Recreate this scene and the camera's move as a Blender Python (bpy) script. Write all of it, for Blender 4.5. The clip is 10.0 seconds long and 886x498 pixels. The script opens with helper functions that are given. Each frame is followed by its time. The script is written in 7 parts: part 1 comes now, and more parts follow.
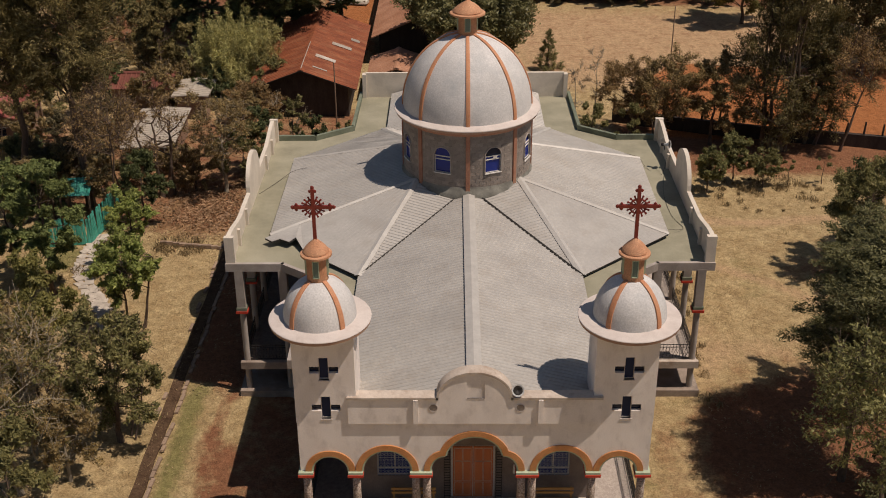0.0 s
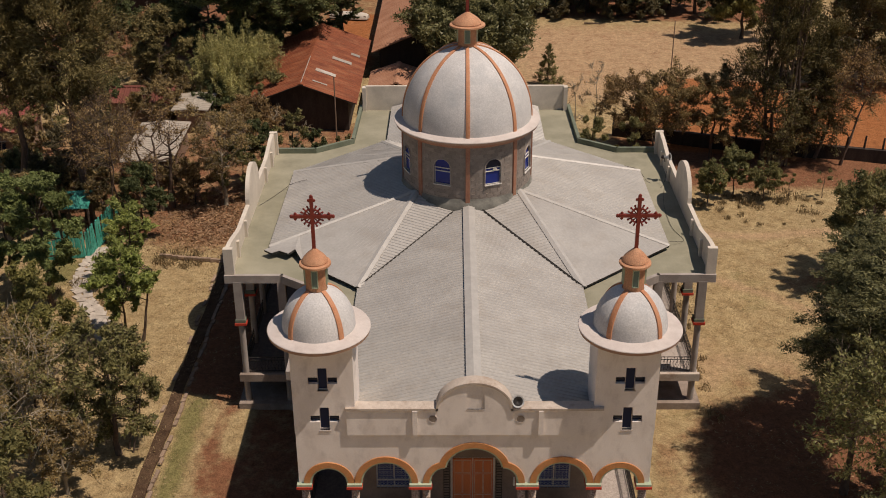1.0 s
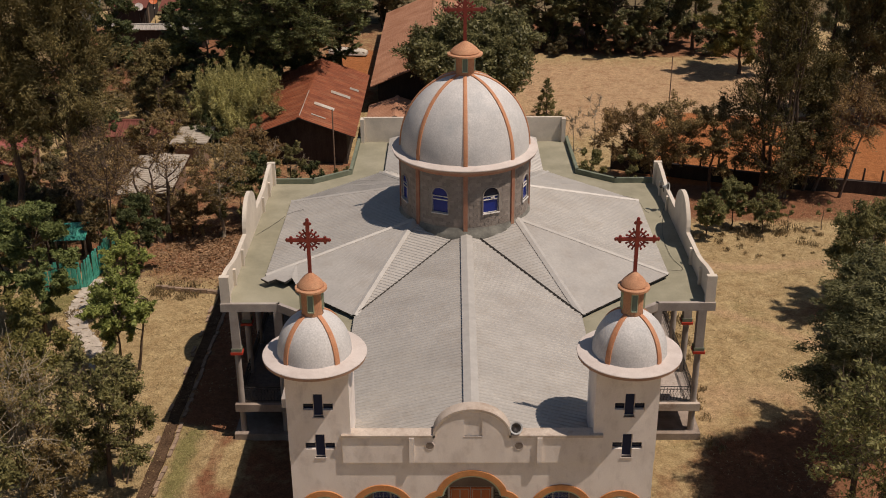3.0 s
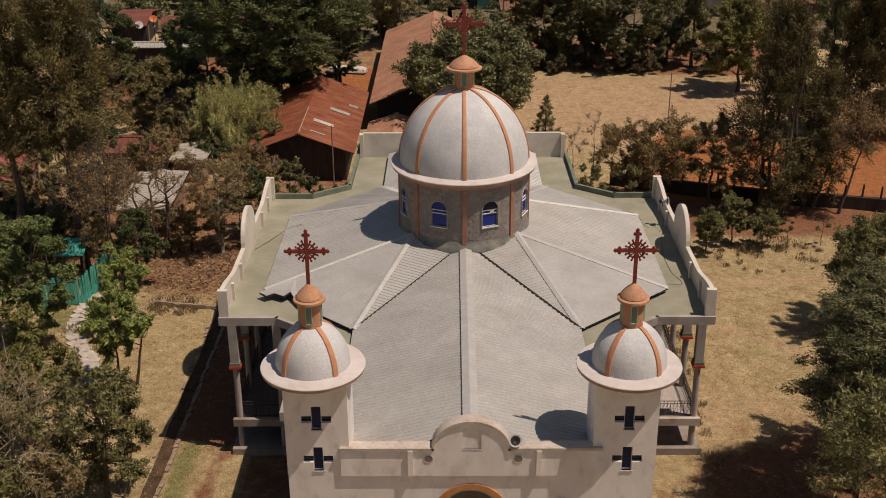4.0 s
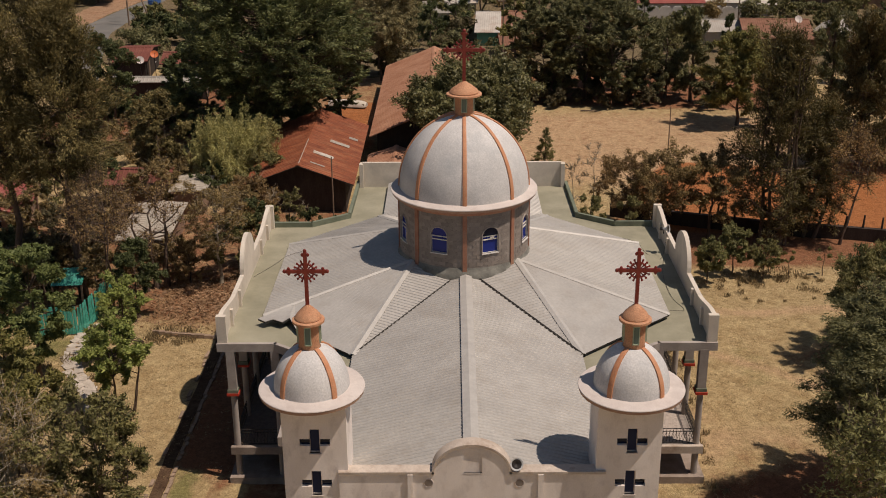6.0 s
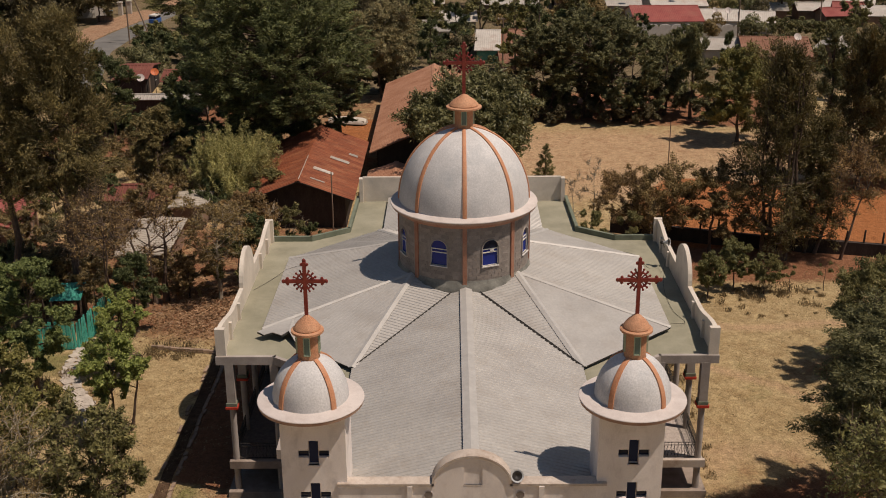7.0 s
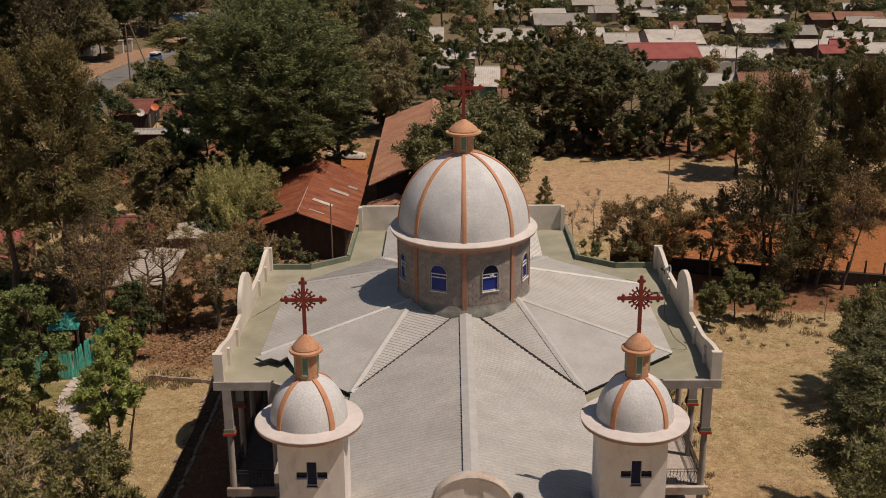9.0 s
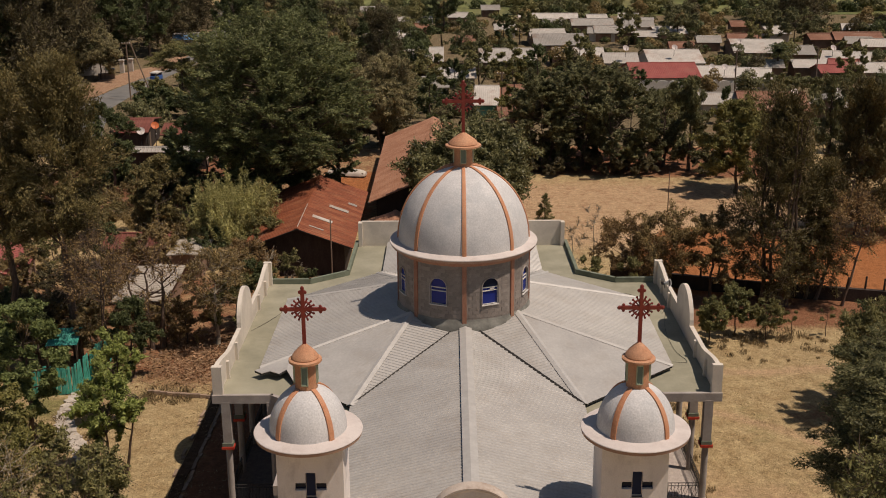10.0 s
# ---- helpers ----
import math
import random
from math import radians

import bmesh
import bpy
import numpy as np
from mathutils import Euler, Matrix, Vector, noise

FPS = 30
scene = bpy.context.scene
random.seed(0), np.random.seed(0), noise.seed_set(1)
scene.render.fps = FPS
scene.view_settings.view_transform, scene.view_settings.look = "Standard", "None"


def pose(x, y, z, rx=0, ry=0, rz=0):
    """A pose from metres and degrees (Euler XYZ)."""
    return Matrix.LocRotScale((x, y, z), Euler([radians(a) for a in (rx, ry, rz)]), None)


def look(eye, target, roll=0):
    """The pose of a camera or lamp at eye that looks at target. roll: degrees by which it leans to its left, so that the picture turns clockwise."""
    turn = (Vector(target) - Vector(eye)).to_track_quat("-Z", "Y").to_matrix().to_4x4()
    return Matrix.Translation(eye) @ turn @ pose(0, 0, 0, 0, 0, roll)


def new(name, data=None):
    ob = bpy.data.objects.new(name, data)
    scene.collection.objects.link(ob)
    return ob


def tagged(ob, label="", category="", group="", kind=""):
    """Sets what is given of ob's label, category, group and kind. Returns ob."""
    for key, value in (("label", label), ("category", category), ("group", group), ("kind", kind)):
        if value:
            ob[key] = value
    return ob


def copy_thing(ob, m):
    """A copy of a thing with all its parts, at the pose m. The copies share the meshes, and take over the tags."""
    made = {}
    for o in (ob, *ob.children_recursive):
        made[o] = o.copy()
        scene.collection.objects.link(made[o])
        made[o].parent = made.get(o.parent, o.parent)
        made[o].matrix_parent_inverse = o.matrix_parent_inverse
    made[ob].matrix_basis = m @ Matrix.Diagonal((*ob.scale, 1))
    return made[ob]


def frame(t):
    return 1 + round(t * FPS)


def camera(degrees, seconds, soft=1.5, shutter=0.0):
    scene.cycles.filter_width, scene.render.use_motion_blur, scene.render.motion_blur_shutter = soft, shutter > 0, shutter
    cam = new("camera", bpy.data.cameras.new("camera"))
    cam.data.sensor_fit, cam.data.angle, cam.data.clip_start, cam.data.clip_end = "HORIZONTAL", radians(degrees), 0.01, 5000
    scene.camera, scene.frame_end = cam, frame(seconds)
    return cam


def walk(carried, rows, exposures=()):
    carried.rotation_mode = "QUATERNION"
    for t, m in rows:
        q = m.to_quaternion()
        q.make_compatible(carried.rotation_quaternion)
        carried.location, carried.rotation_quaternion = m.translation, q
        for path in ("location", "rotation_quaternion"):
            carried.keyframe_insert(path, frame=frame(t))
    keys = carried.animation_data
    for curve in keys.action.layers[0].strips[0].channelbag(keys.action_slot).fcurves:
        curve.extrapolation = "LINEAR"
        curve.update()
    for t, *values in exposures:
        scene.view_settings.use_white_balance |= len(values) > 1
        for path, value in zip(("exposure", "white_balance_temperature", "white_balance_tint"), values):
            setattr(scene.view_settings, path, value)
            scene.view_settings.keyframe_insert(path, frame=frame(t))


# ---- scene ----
cam = camera(42.378, 10.0, soft=1.0)
# seconds, x, y, z, yaw, pitch, roll
ROWS = [
    (0, -0.828, -37.030, 34.667, 0.575, -27.493, -0.415),
    (0.5, -0.824, -37.019, 34.475, 0.574, -27.085, -0.391),
    (1, -0.803, -36.987, 34.302, 0.585, -26.604, -0.401),
    (1.5, -0.784, -36.976, 34.137, 0.579, -26.108, -0.373),
    (2, -0.766, -36.962, 33.956, 0.570, -25.597, -0.366),
    (2.5, -0.740, -36.950, 33.776, 0.563, -25.085, -0.394),
    (4, -0.692, -36.971, 33.257, 0.509, -23.558, -0.383),
    (4.5, -0.703, -36.956, 33.072, 0.496, -23.067, -0.383),
    (5, -0.724, -36.970, 32.869, 0.472, -22.553, -0.386),
    (5.5, -0.728, -36.982, 32.659, 0.465, -22.037, -0.371),
    (7, -0.715, -36.926, 32.013, 0.468, -20.505, -0.416),
    (7.5, -0.721, -36.933, 31.799, 0.454, -19.995, -0.441),
    (8, -0.720, -36.907, 31.577, 0.446, -19.488, -0.462),
    (8.5, -0.728, -36.899, 31.344, 0.427, -18.964, -0.453),
    (9, -0.742, -36.927, 31.136, 0.412, -18.435, -0.433),
    (9.5, -0.752, -36.941, 30.902, 0.398, -17.886, -0.418),
    (10, -0.745, -36.992, 30.695, 0.393, -17.350, -0.428),
]
walk(cam, [(t, pose(x, y, z, 0, 0, yaw) @ pose(0, 0, 0, 90 + pitch) @ pose(0, 0, 0, 0, 0, roll)) for t, x, y, z, yaw, pitch, roll in ROWS],
     exposures=[(0.0, 0.0), (10.0, 0.0)])

# ---- light: clear sky, high sun from the church's right and a little in front ----
SUN = Vector((0.45, -0.15, 1.0)).normalized()
ELEV, AZIM = math.asin(SUN.z), math.atan2(SUN.x, SUN.y)
world = bpy.data.worlds.new("sky")
scene.world = world
world.use_nodes = True
wn = world.node_tree
sky = wn.nodes.new("ShaderNodeTexSky")
sky.sky_type, sky.sun_disc = "NISHITA", False
sky.sun_elevation, sky.sun_rotation = ELEV, AZIM
wn.links.new(sky.outputs[0], wn.nodes["Background"].inputs[0])
wn.nodes["Background"].inputs[1].default_value = 0.045
sun = bpy.data.lights.new("sun", "SUN")
sun.energy, sun.angle, sun.color = 3.88, radians(0.53), (1.0, 0.856, 0.738)
new("sun", sun).matrix_world = look(SUN * 200, (0, 0, 0))


# ---- materials ----
def nodes_of(name):
    m = bpy.data.materials.new(name)
    m.use_nodes = True
    return m, m.node_tree, m.node_tree.nodes["Principled BSDF"]


def rgba(c):
    return (c[0], c[1], c[2], 1.0)


def surface(name, a, b, scale=3.0, rough=0.8, fine=40.0, bump=0.2, metal=0.0, stain=None, stain_scale=0.6, stain_amount=0.5,
            vary=0.0, spec=0.3, grain=0.25, stretch=(1, 1, 1), bump_dist=0.02):
    """Two colours mixed by broad noise, a fine grain, optional stains, per-object variation and relief."""
    m, tree, bsdf = nodes_of(name)
    n, l = tree.nodes, tree.links
    co = n.new("ShaderNodeTexCoord")
    mp = n.new("ShaderNodeMapping")
    mp.inputs["Scale"].default_value = stretch
    l.new(co.outputs["Object"], mp.inputs[0])
    big = n.new("ShaderNodeTexNoise")
    big.inputs["Scale"].default_value, big.inputs["Detail"].default_value, big.inputs["Roughness"].default_value = scale, 5, 0.6
    l.new(mp.outputs[0], big.inputs["Vector"])
    ramp = n.new("ShaderNodeValToRGB")
    ramp.color_ramp.elements[0].position, ramp.color_ramp.elements[1].position = 0.32, 0.68
    ramp.color_ramp.elements[0].color, ramp.color_ramp.elements[1].color = rgba(a), rgba(b)
    l.new(big.outputs[0], ramp.inputs[0])
    col = ramp.outputs[0]
    fin = n.new("ShaderNodeTexNoise")
    fin.inputs["Scale"].default_value, fin.inputs["Detail"].default_value = fine, 3
    l.new(mp.outputs[0], fin.inputs["Vector"])
    if grain:
        mr = n.new("ShaderNodeMapRange")
        mr.inputs["From Min"].default_value, mr.inputs["From Max"].default_value = 0.25, 0.75
        mr.inputs["To Min"].default_value, mr.inputs["To Max"].default_value = 1 - grain, 1 + grain
        l.new(fin.outputs[0], mr.inputs[0])
        mul = n.new("ShaderNodeVectorMath")
        mul.operation = "SCALE"
        l.new(col, mul.inputs[0])
        l.new(mr.outputs[0], mul.inputs["Scale"])
        col = mul.outputs[0]
    if stain:
        sn = n.new("ShaderNodeTexNoise")
        sn.inputs["Scale"].default_value, sn.inputs["Detail"].default_value, sn.inputs["Roughness"].default_value = stain_scale, 6, 0.7
        l.new(mp.outputs[0], sn.inputs["Vector"])
        sr = n.new("ShaderNodeMapRange")
        sr.inputs["From Min"].default_value, sr.inputs["From Max"].default_value = 0.5, 0.72
        sr.inputs["To Max"].default_value = stain_amount
        l.new(sn.outputs[0], sr.inputs[0])
        mx = n.new("ShaderNodeMix")
        mx.data_type = "RGBA"
        l.new(sr.outputs[0], mx.inputs[0])
        l.new(col, mx.inputs[6])
        mx.inputs[7].default_value = rgba(stain)
        col = mx.outputs[2]
    if vary:
        oi = n.new("ShaderNodeObjectInfo")
        vr = n.new("ShaderNodeMapRange")
        vr.inputs["To Min"].default_value, vr.inputs["To Max"].default_value = 1 - vary, 1 + vary
        l.new(oi.outputs["Random"], vr.inputs[0])
        vm = n.new("ShaderNodeVectorMath")
        vm.operation = "SCALE"
        l.new(col, vm.inputs[0])
        l.new(vr.outputs[0], vm.inputs["Scale"])
        col = vm.outputs[0]
    l.new(col, bsdf.inputs["Base Color"])
    bsdf.inputs["Roughness"].default_value, bsdf.inputs["Metallic"].default_value = rough, metal
    bsdf.inputs["Specular IOR Level"].default_value = spec
    if bump:
        bp = n.new("ShaderNodeBump")
        bp.inputs["Strength"].default_value, bp.inputs["Distance"].default_value = bump, bump_dist
        l.new(fin.outputs[0], bp.inputs["Height"])
        l.new(bp.outputs[0], bsdf.inputs["Normal"])
    return m


def leafy(name, dark, light, third=None, through_light=0.30, rough=0.58):
    """Foliage: every leaf has its own tone between dark and light; some light passes through."""
    dark, light, third = [c and (c[0] * 1.04 * k, c[1] * k, c[2] * 1.16 * k) for c, k in ((dark, 1.0), (light, 1.10), (third, 1.22))]
    m, tree, bsdf = nodes_of(name)
    n, l = tree.nodes, tree.links
    geo = n.new("ShaderNodeNewGeometry")
    ramp = n.new("ShaderNodeValToRGB")
    ramp.color_ramp.elements[0].color, ramp.color_ramp.elements[1].color = rgba(dark), rgba(light)
    if third:
        e = ramp.color_ramp.elements.new(0.86)
        e.color = rgba(light)
        ramp.color_ramp.elements[2].color = rgba(third)
    calm = n.new("ShaderNodeMapRange")
    calm.inputs["To Min"].default_value, calm.inputs["To Max"].default_value = 0.12, 0.92
    l.new(geo.outputs["Random Per Island"], calm.inputs[0])
    l.new(calm.outputs[0], ramp.inputs[0])
    co = n.new("ShaderNodeTexCoord")
    nz = n.new("ShaderNodeTexNoise")
    nz.inputs["Scale"].default_value, nz.inputs["Detail"].default_value = 0.45, 2
    l.new(co.outputs["Object"], nz.inputs["Vector"])
    mr = n.new("ShaderNodeMapRange")
    mr.inputs["From Min"].default_value, mr.inputs["From Max"].default_value = 0.3, 0.7
    mr.inputs["To Min"].default_value, mr.inputs["To Max"].default_value = 0.74, 1.42
    l.new(nz.outputs[0], mr.inputs[0])
    mul = n.new("ShaderNodeVectorMath")
    mul.operation = "SCALE"
    l.new(ramp.outputs[0], mul.inputs[0])
    l.new(mr.outputs[0], mul.inputs["Scale"])
    l.new(mul.outputs[0], bsdf.inputs["Base Color"])
    bsdf.inputs["Roughness"].default_value, bsdf.inputs["Specular IOR Level"].default_value = rough, 0.28
    tr = n.new("ShaderNodeBsdfTranslucent")
    l.new(mul.outputs[0], tr.inputs["Color"])
    mix = n.new("ShaderNodeMixShader")
    mix.inputs[0].default_value = through_light
    l.new(bsdf.outputs[0], mix.inputs[1])
    l.new(tr.outputs[0], mix.inputs[2])
    l.new(mix.outputs[0], n["Material Output"].inputs[0])
    return m


def glass(name, tint, rough=0.08, spec=0.6):
    m, tree, bsdf = nodes_of(name)
    bsdf.inputs["Base Color"].default_value = rgba(tint)
    bsdf.inputs["Roughness"].default_value, bsdf.inputs["Specular IOR Level"].default_value = rough, spec
    return m


PLASTER = surface("cream_plaster", (0.72, 0.645, 0.585), (0.82, 0.75, 0.69), 0.9, 0.85, 30, 0.12, stain=(0.45, 0.385, 0.345), stain_scale=1.6, stain_amount=0.55, grain=0.09, stretch=(1, 1, 0.6))
PLASTER_WHITE = surface("white_skirt_plaster", (0.52, 0.455, 0.415), (0.60, 0.535, 0.49), 1.2, 0.8, 30, 0.1, stain=(0.40, 0.33, 0.29), stain_scale=1.3, stain_amount=0.5, grain=0.08)
PARAPET = surface("parapet_plaster", (0.58, 0.51, 0.425), (0.68, 0.61, 0.51), 0.8, 0.85, 25, 0.15, stain=(0.40, 0.36, 0.30), stain_scale=0.7, stain_amount=0.5, grain=0.08)
COPING = surface("coping_plaster", (0.44, 0.365, 0.30), (0.57, 0.49, 0.415), 1.6, 0.85, 30, 0.2, stain=(0.24, 0.155, 0.105), stain_scale=0.9, stain_amount=0.85, grain=0.15)
TERRAZZO = surface("pebbled_white_dome", (0.50, 0.485, 0.47), (0.62, 0.60, 0.58), 0.7, 0.75, 16, 0.3, stain=(0.33, 0.35, 0.36), stain_scale=0.45, stain_amount=0.62, grain=0.17, spec=0.4)
RIB = surface("orange_rib_paint", (0.46, 0.20, 0.10), (0.58, 0.29, 0.16), 1.5, 0.7, 25, 0.3, stain=(0.34, 0.16, 0.09), stain_scale=1.5, grain=0.2)
LANTERN = surface("orange_roughcast", (0.44, 0.21, 0.112), (0.56, 0.31, 0.18), 1.5, 0.8, 28, 0.6, stain=(0.33, 0.15, 0.085), stain_scale=2.0, stain_amount=0.4, grain=0.35)
PILASTER = surface("brick_red_pilaster_paint", (0.30, 0.13, 0.08), (0.42, 0.21, 0.13), 1.5, 0.7, 25, 0.3, stain=(0.26, 0.16, 0.11), stain_scale=1.5, stain_amount=0.6, grain=0.2)
# Dark timber; near-black also paints the shade under open eaves into shed walls.
DARK_TIMBER = surface("soot_dark_timber", (0.03, 0.022, 0.018), (0.06, 0.045, 0.036), 2, 0.9, 20, 0.3, stretch=(1, 1, 0.3), grain=0.3)
ORANGE = surface("orange_arch_paint", (0.46, 0.19, 0.065), (0.57, 0.27, 0.11), 1.5, 0.6, 25, 0.15, stain=(0.36, 0.18, 0.10), stain_scale=2.0, stain_amount=0.65, grain=0.15)
PALE_GREEN = surface("pale_green_paint", (0.34, 0.40, 0.28), (0.42, 0.47, 0.34), 2, 0.7, 25, 0.1, grain=0.08)
RED_PAINT = surface("red_paint", (0.42, 0.035, 0.02), (0.50, 0.06, 0.03), 2, 0.6, 25, 0.1, grain=0.1)
CROSS_RED = surface("dark_red_metal_paint", (0.16, 0.018, 0.014), (0.24, 0.035, 0.025), 3, 0.45, 25, 0.1, grain=0.1, spec=0.5)
PEBBLE = surface("pebble_dash", (0.14, 0.09, 0.065), (0.60, 0.50, 0.42), 13, 0.8, 30, 0.8, grain=0.5)
BLOCK = surface("grey_concrete_block", (0.205, 0.17, 0.145), (0.325, 0.28, 0.24), 1.4, 0.9, 30, 0.5, vary=0.16, grain=0.2, stain=(0.16, 0.13, 0.11), stain_scale=0.7, stain_amount=0.75)
MORTAR = surface("smeared_mortar", (0.215, 0.18, 0.155), (0.33, 0.285, 0.245), 2.4, 0.95, 30, 0.4, grain=0.2, stain=(0.165, 0.135, 0.115), stain_scale=0.9, stain_amount=0.7)
SLAB = surface("green_grey_cement_slab", (0.25, 0.235, 0.165), (0.34, 0.315, 0.23), 0.5, 0.85, 20, 0.15, stain=(0.17, 0.16, 0.11), stain_scale=0.3, stain_amount=0.7, grain=0.08)
KERB = surface("green_painted_kerb", (0.13, 0.15, 0.105), (0.20, 0.22, 0.16), 0.8, 0.8, 20, 0.15, stain=(0.07, 0.07, 0.055), stain_scale=1.0, stain_amount=0.6, grain=0.1)
APRON = surface("dark_cement_apron", (0.145, 0.14, 0.12), (0.25, 0.24, 0.205), 1.5, 0.9, 20, 0.3, grain=0.2, stain=(0.08, 0.075, 0.065), stain_scale=0.8, stain_amount=0.7)
METAL = surface("galvanised_roof_sheet", (0.385, 0.362, 0.332), (0.465, 0.44, 0.402), 0.5, 0.5, 8, 0.05, metal=0.15, stain=(0.35, 0.31, 0.265), stain_scale=0.7, stain_amount=0.6, grain=0.07, spec=0.4)
RIDGE = surface("ridge_flashing", (0.425, 0.40, 0.367), (0.505, 0.48, 0.44), 1.5, 0.5, 10, 0.05, metal=0.15, grain=0.05, spec=0.4)
# Near-black colour that carries the shade along eaves and under roof sheets.
UNDER = surface("dark_roof_underside", (0.03, 0.028, 0.025), (0.05, 0.045, 0.04), 2, 0.9, 20, 0.1)
CONCRETE = surface("grey_concrete", (0.30, 0.26, 0.23), (0.42, 0.37, 0.33), 1.0, 0.85, 25, 0.2, stain=(0.22, 0.19, 0.16), stain_scale=0.8, grain=0.1)
TILE = surface("pale_floor_tile", (0.34, 0.285, 0.25), (0.47, 0.405, 0.35), 6.0, 0.5, 30, 0.1, grain=0.35)
IRON = surface("black_wrought_iron", (0.02, 0.018, 0.016), (0.035, 0.03, 0.028), 5, 0.5, 25, 0.1)
GRILLE = surface("pale_blue_iron_paint", (0.28, 0.33, 0.43), (0.38, 0.43, 0.53), 5, 0.5, 25, 0.1)
DOOR = surface("red_brown_stained_door", (0.45, 0.125, 0.042), (0.56, 0.185, 0.07), 2.0, 0.5, 30, 0.1, stretch=(1, 1, 0.15), grain=0.12)
WOOD = surface("varnished_bench_wood", (0.45, 0.24, 0.07), (0.55, 0.31, 0.11), 2.0, 0.5, 30, 0.1, stretch=(0.2, 1, 1), grain=0.15)
BLUE_GLASS = glass("blue_window_film", (0.012, 0.026, 0.20), 0.12, 0.3)
DARK_GLASS = glass("dark_window_glass", (0.012, 0.016, 0.034), 0.12, 0.25)
TEAL_GLASS = glass("teal_lantern_glass", (0.10, 0.16, 0.14), 0.15)
WHITE_FRAME = surface("white_window_frame", (0.62, 0.58, 0.53), (0.7, 0.66, 0.6), 3, 0.5, 30, 0.05)
HORN = surface("grey_loudspeaker_enamel", (0.42, 0.42, 0.41), (0.5, 0.5, 0.49), 3, 0.4, 25, 0.05)
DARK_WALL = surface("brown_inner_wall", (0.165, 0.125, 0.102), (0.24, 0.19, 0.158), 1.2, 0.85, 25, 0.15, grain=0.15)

RUST = surface("rusted_roof_sheet", (0.150, 0.040, 0.018), (0.275, 0.085, 0.036), 1.0, 0.72, 9, 0.2, stain=(0.34, 0.16, 0.08), stain_scale=0.9, stain_amount=0.6, grain=0.25, stretch=(0.3, 1.3, 1.0))
RUST_LIGHT = surface("faded_rust_sheet", (0.34, 0.165, 0.095), (0.44, 0.235, 0.145), 0.5, 0.75, 9, 0.2, stain=(0.22, 0.085, 0.042), stain_scale=0.4, stain_amount=0.7, grain=0.18)
ZINC = surface("weathered_zinc_sheet", (0.35, 0.315, 0.27), (0.50, 0.46, 0.405), 0.3, 0.6, 8, 0.1, metal=0.1, stain=(0.26, 0.15, 0.095), stain_scale=0.35, stain_amount=0.75, vary=0.3, grain=0.12)
RED_SHEET = surface("red_painted_sheet", (0.235, 0.055, 0.045), (0.32, 0.095, 0.075), 0.5, 0.6, 8, 0.1, stain=(0.26, 0.11, 0.08), stain_scale=0.4, stain_amount=0.6, grain=0.12)
RUST_BROWN = surface("brown_rusted_sheet", (0.17, 0.075, 0.045), (0.26, 0.13, 0.08), 0.5, 0.75, 9, 0.2, stain=(0.42, 0.30, 0.21), stain_scale=0.35, stain_amount=0.7, grain=0.2, stretch=(1.5, 0.4, 1))
WHITEWASH = surface("cream_whitewash", (0.66, 0.60, 0.52), (0.76, 0.70, 0.62), 0.8, 0.85, 15, 0.15, stain=(0.42, 0.34, 0.26), stain_scale=0.6, grain=0.08)
MUD_WALL = surface("mud_plaster_wall", (0.20, 0.12, 0.08), (0.30, 0.20, 0.14), 0.8, 0.9, 15, 0.3, vary=0.35, grain=0.15)
PALE_WALL = surface("whitewashed_wall", (0.48, 0.43, 0.37), (0.58, 0.53, 0.46), 0.8, 0.85, 15, 0.2, vary=0.15, stain=(0.32, 0.24, 0.18), stain_scale=0.5, grain=0.1)
GREEN_WALL = surface("green_painted_wall", (0.10, 0.28, 0.20), (0.15, 0.34, 0.25), 1.0, 0.8, 15, 0.1, grain=0.1)
TIMBER = surface("weathered_timber", (0.16, 0.11, 0.075), (0.25, 0.18, 0.13), 3, 0.85, 20, 0.3, stretch=(1, 1, 0.2), grain=0.2)
GREEN_TIN = surface("turquoise_tin_fence", (0.045, 0.30, 0.225), (0.12, 0.46, 0.37), 2.0, 0.5, 12, 0.1, vary=0.2, stain=(0.10, 0.24, 0.17), stain_scale=1.5, grain=0.15)
TARP = surface("white_tarpaulin", (0.50, 0.44, 0.36), (0.60, 0.54, 0.46), 2, 0.6, 12, 0.2, grain=0.06)
STONE = surface("pale_path_stone", (0.36, 0.31, 0.26), (0.50, 0.44, 0.37), 1.2, 0.9, 14, 0.4, vary=0.15, grain=0.15)
ASPHALT = surface("worn_asphalt", (0.13, 0.125, 0.115), (0.19, 0.18, 0.165), 0.4, 0.85, 10, 0.15, stain=(0.24, 0.20, 0.16), stain_scale=0.15, grain=0.1)
BARK = surface("brown_bark", (0.075, 0.05, 0.035), (0.14, 0.10, 0.075), 3, 0.9, 12, 0.5, stretch=(1, 1, 0.3), grain=0.25)
BARK_PALE = surface("pale_bare_bark", (0.23, 0.19, 0.135), (0.37, 0.315, 0.235), 3, 0.9, 12, 0.4, stretch=(1, 1, 0.3), grain=0.25)

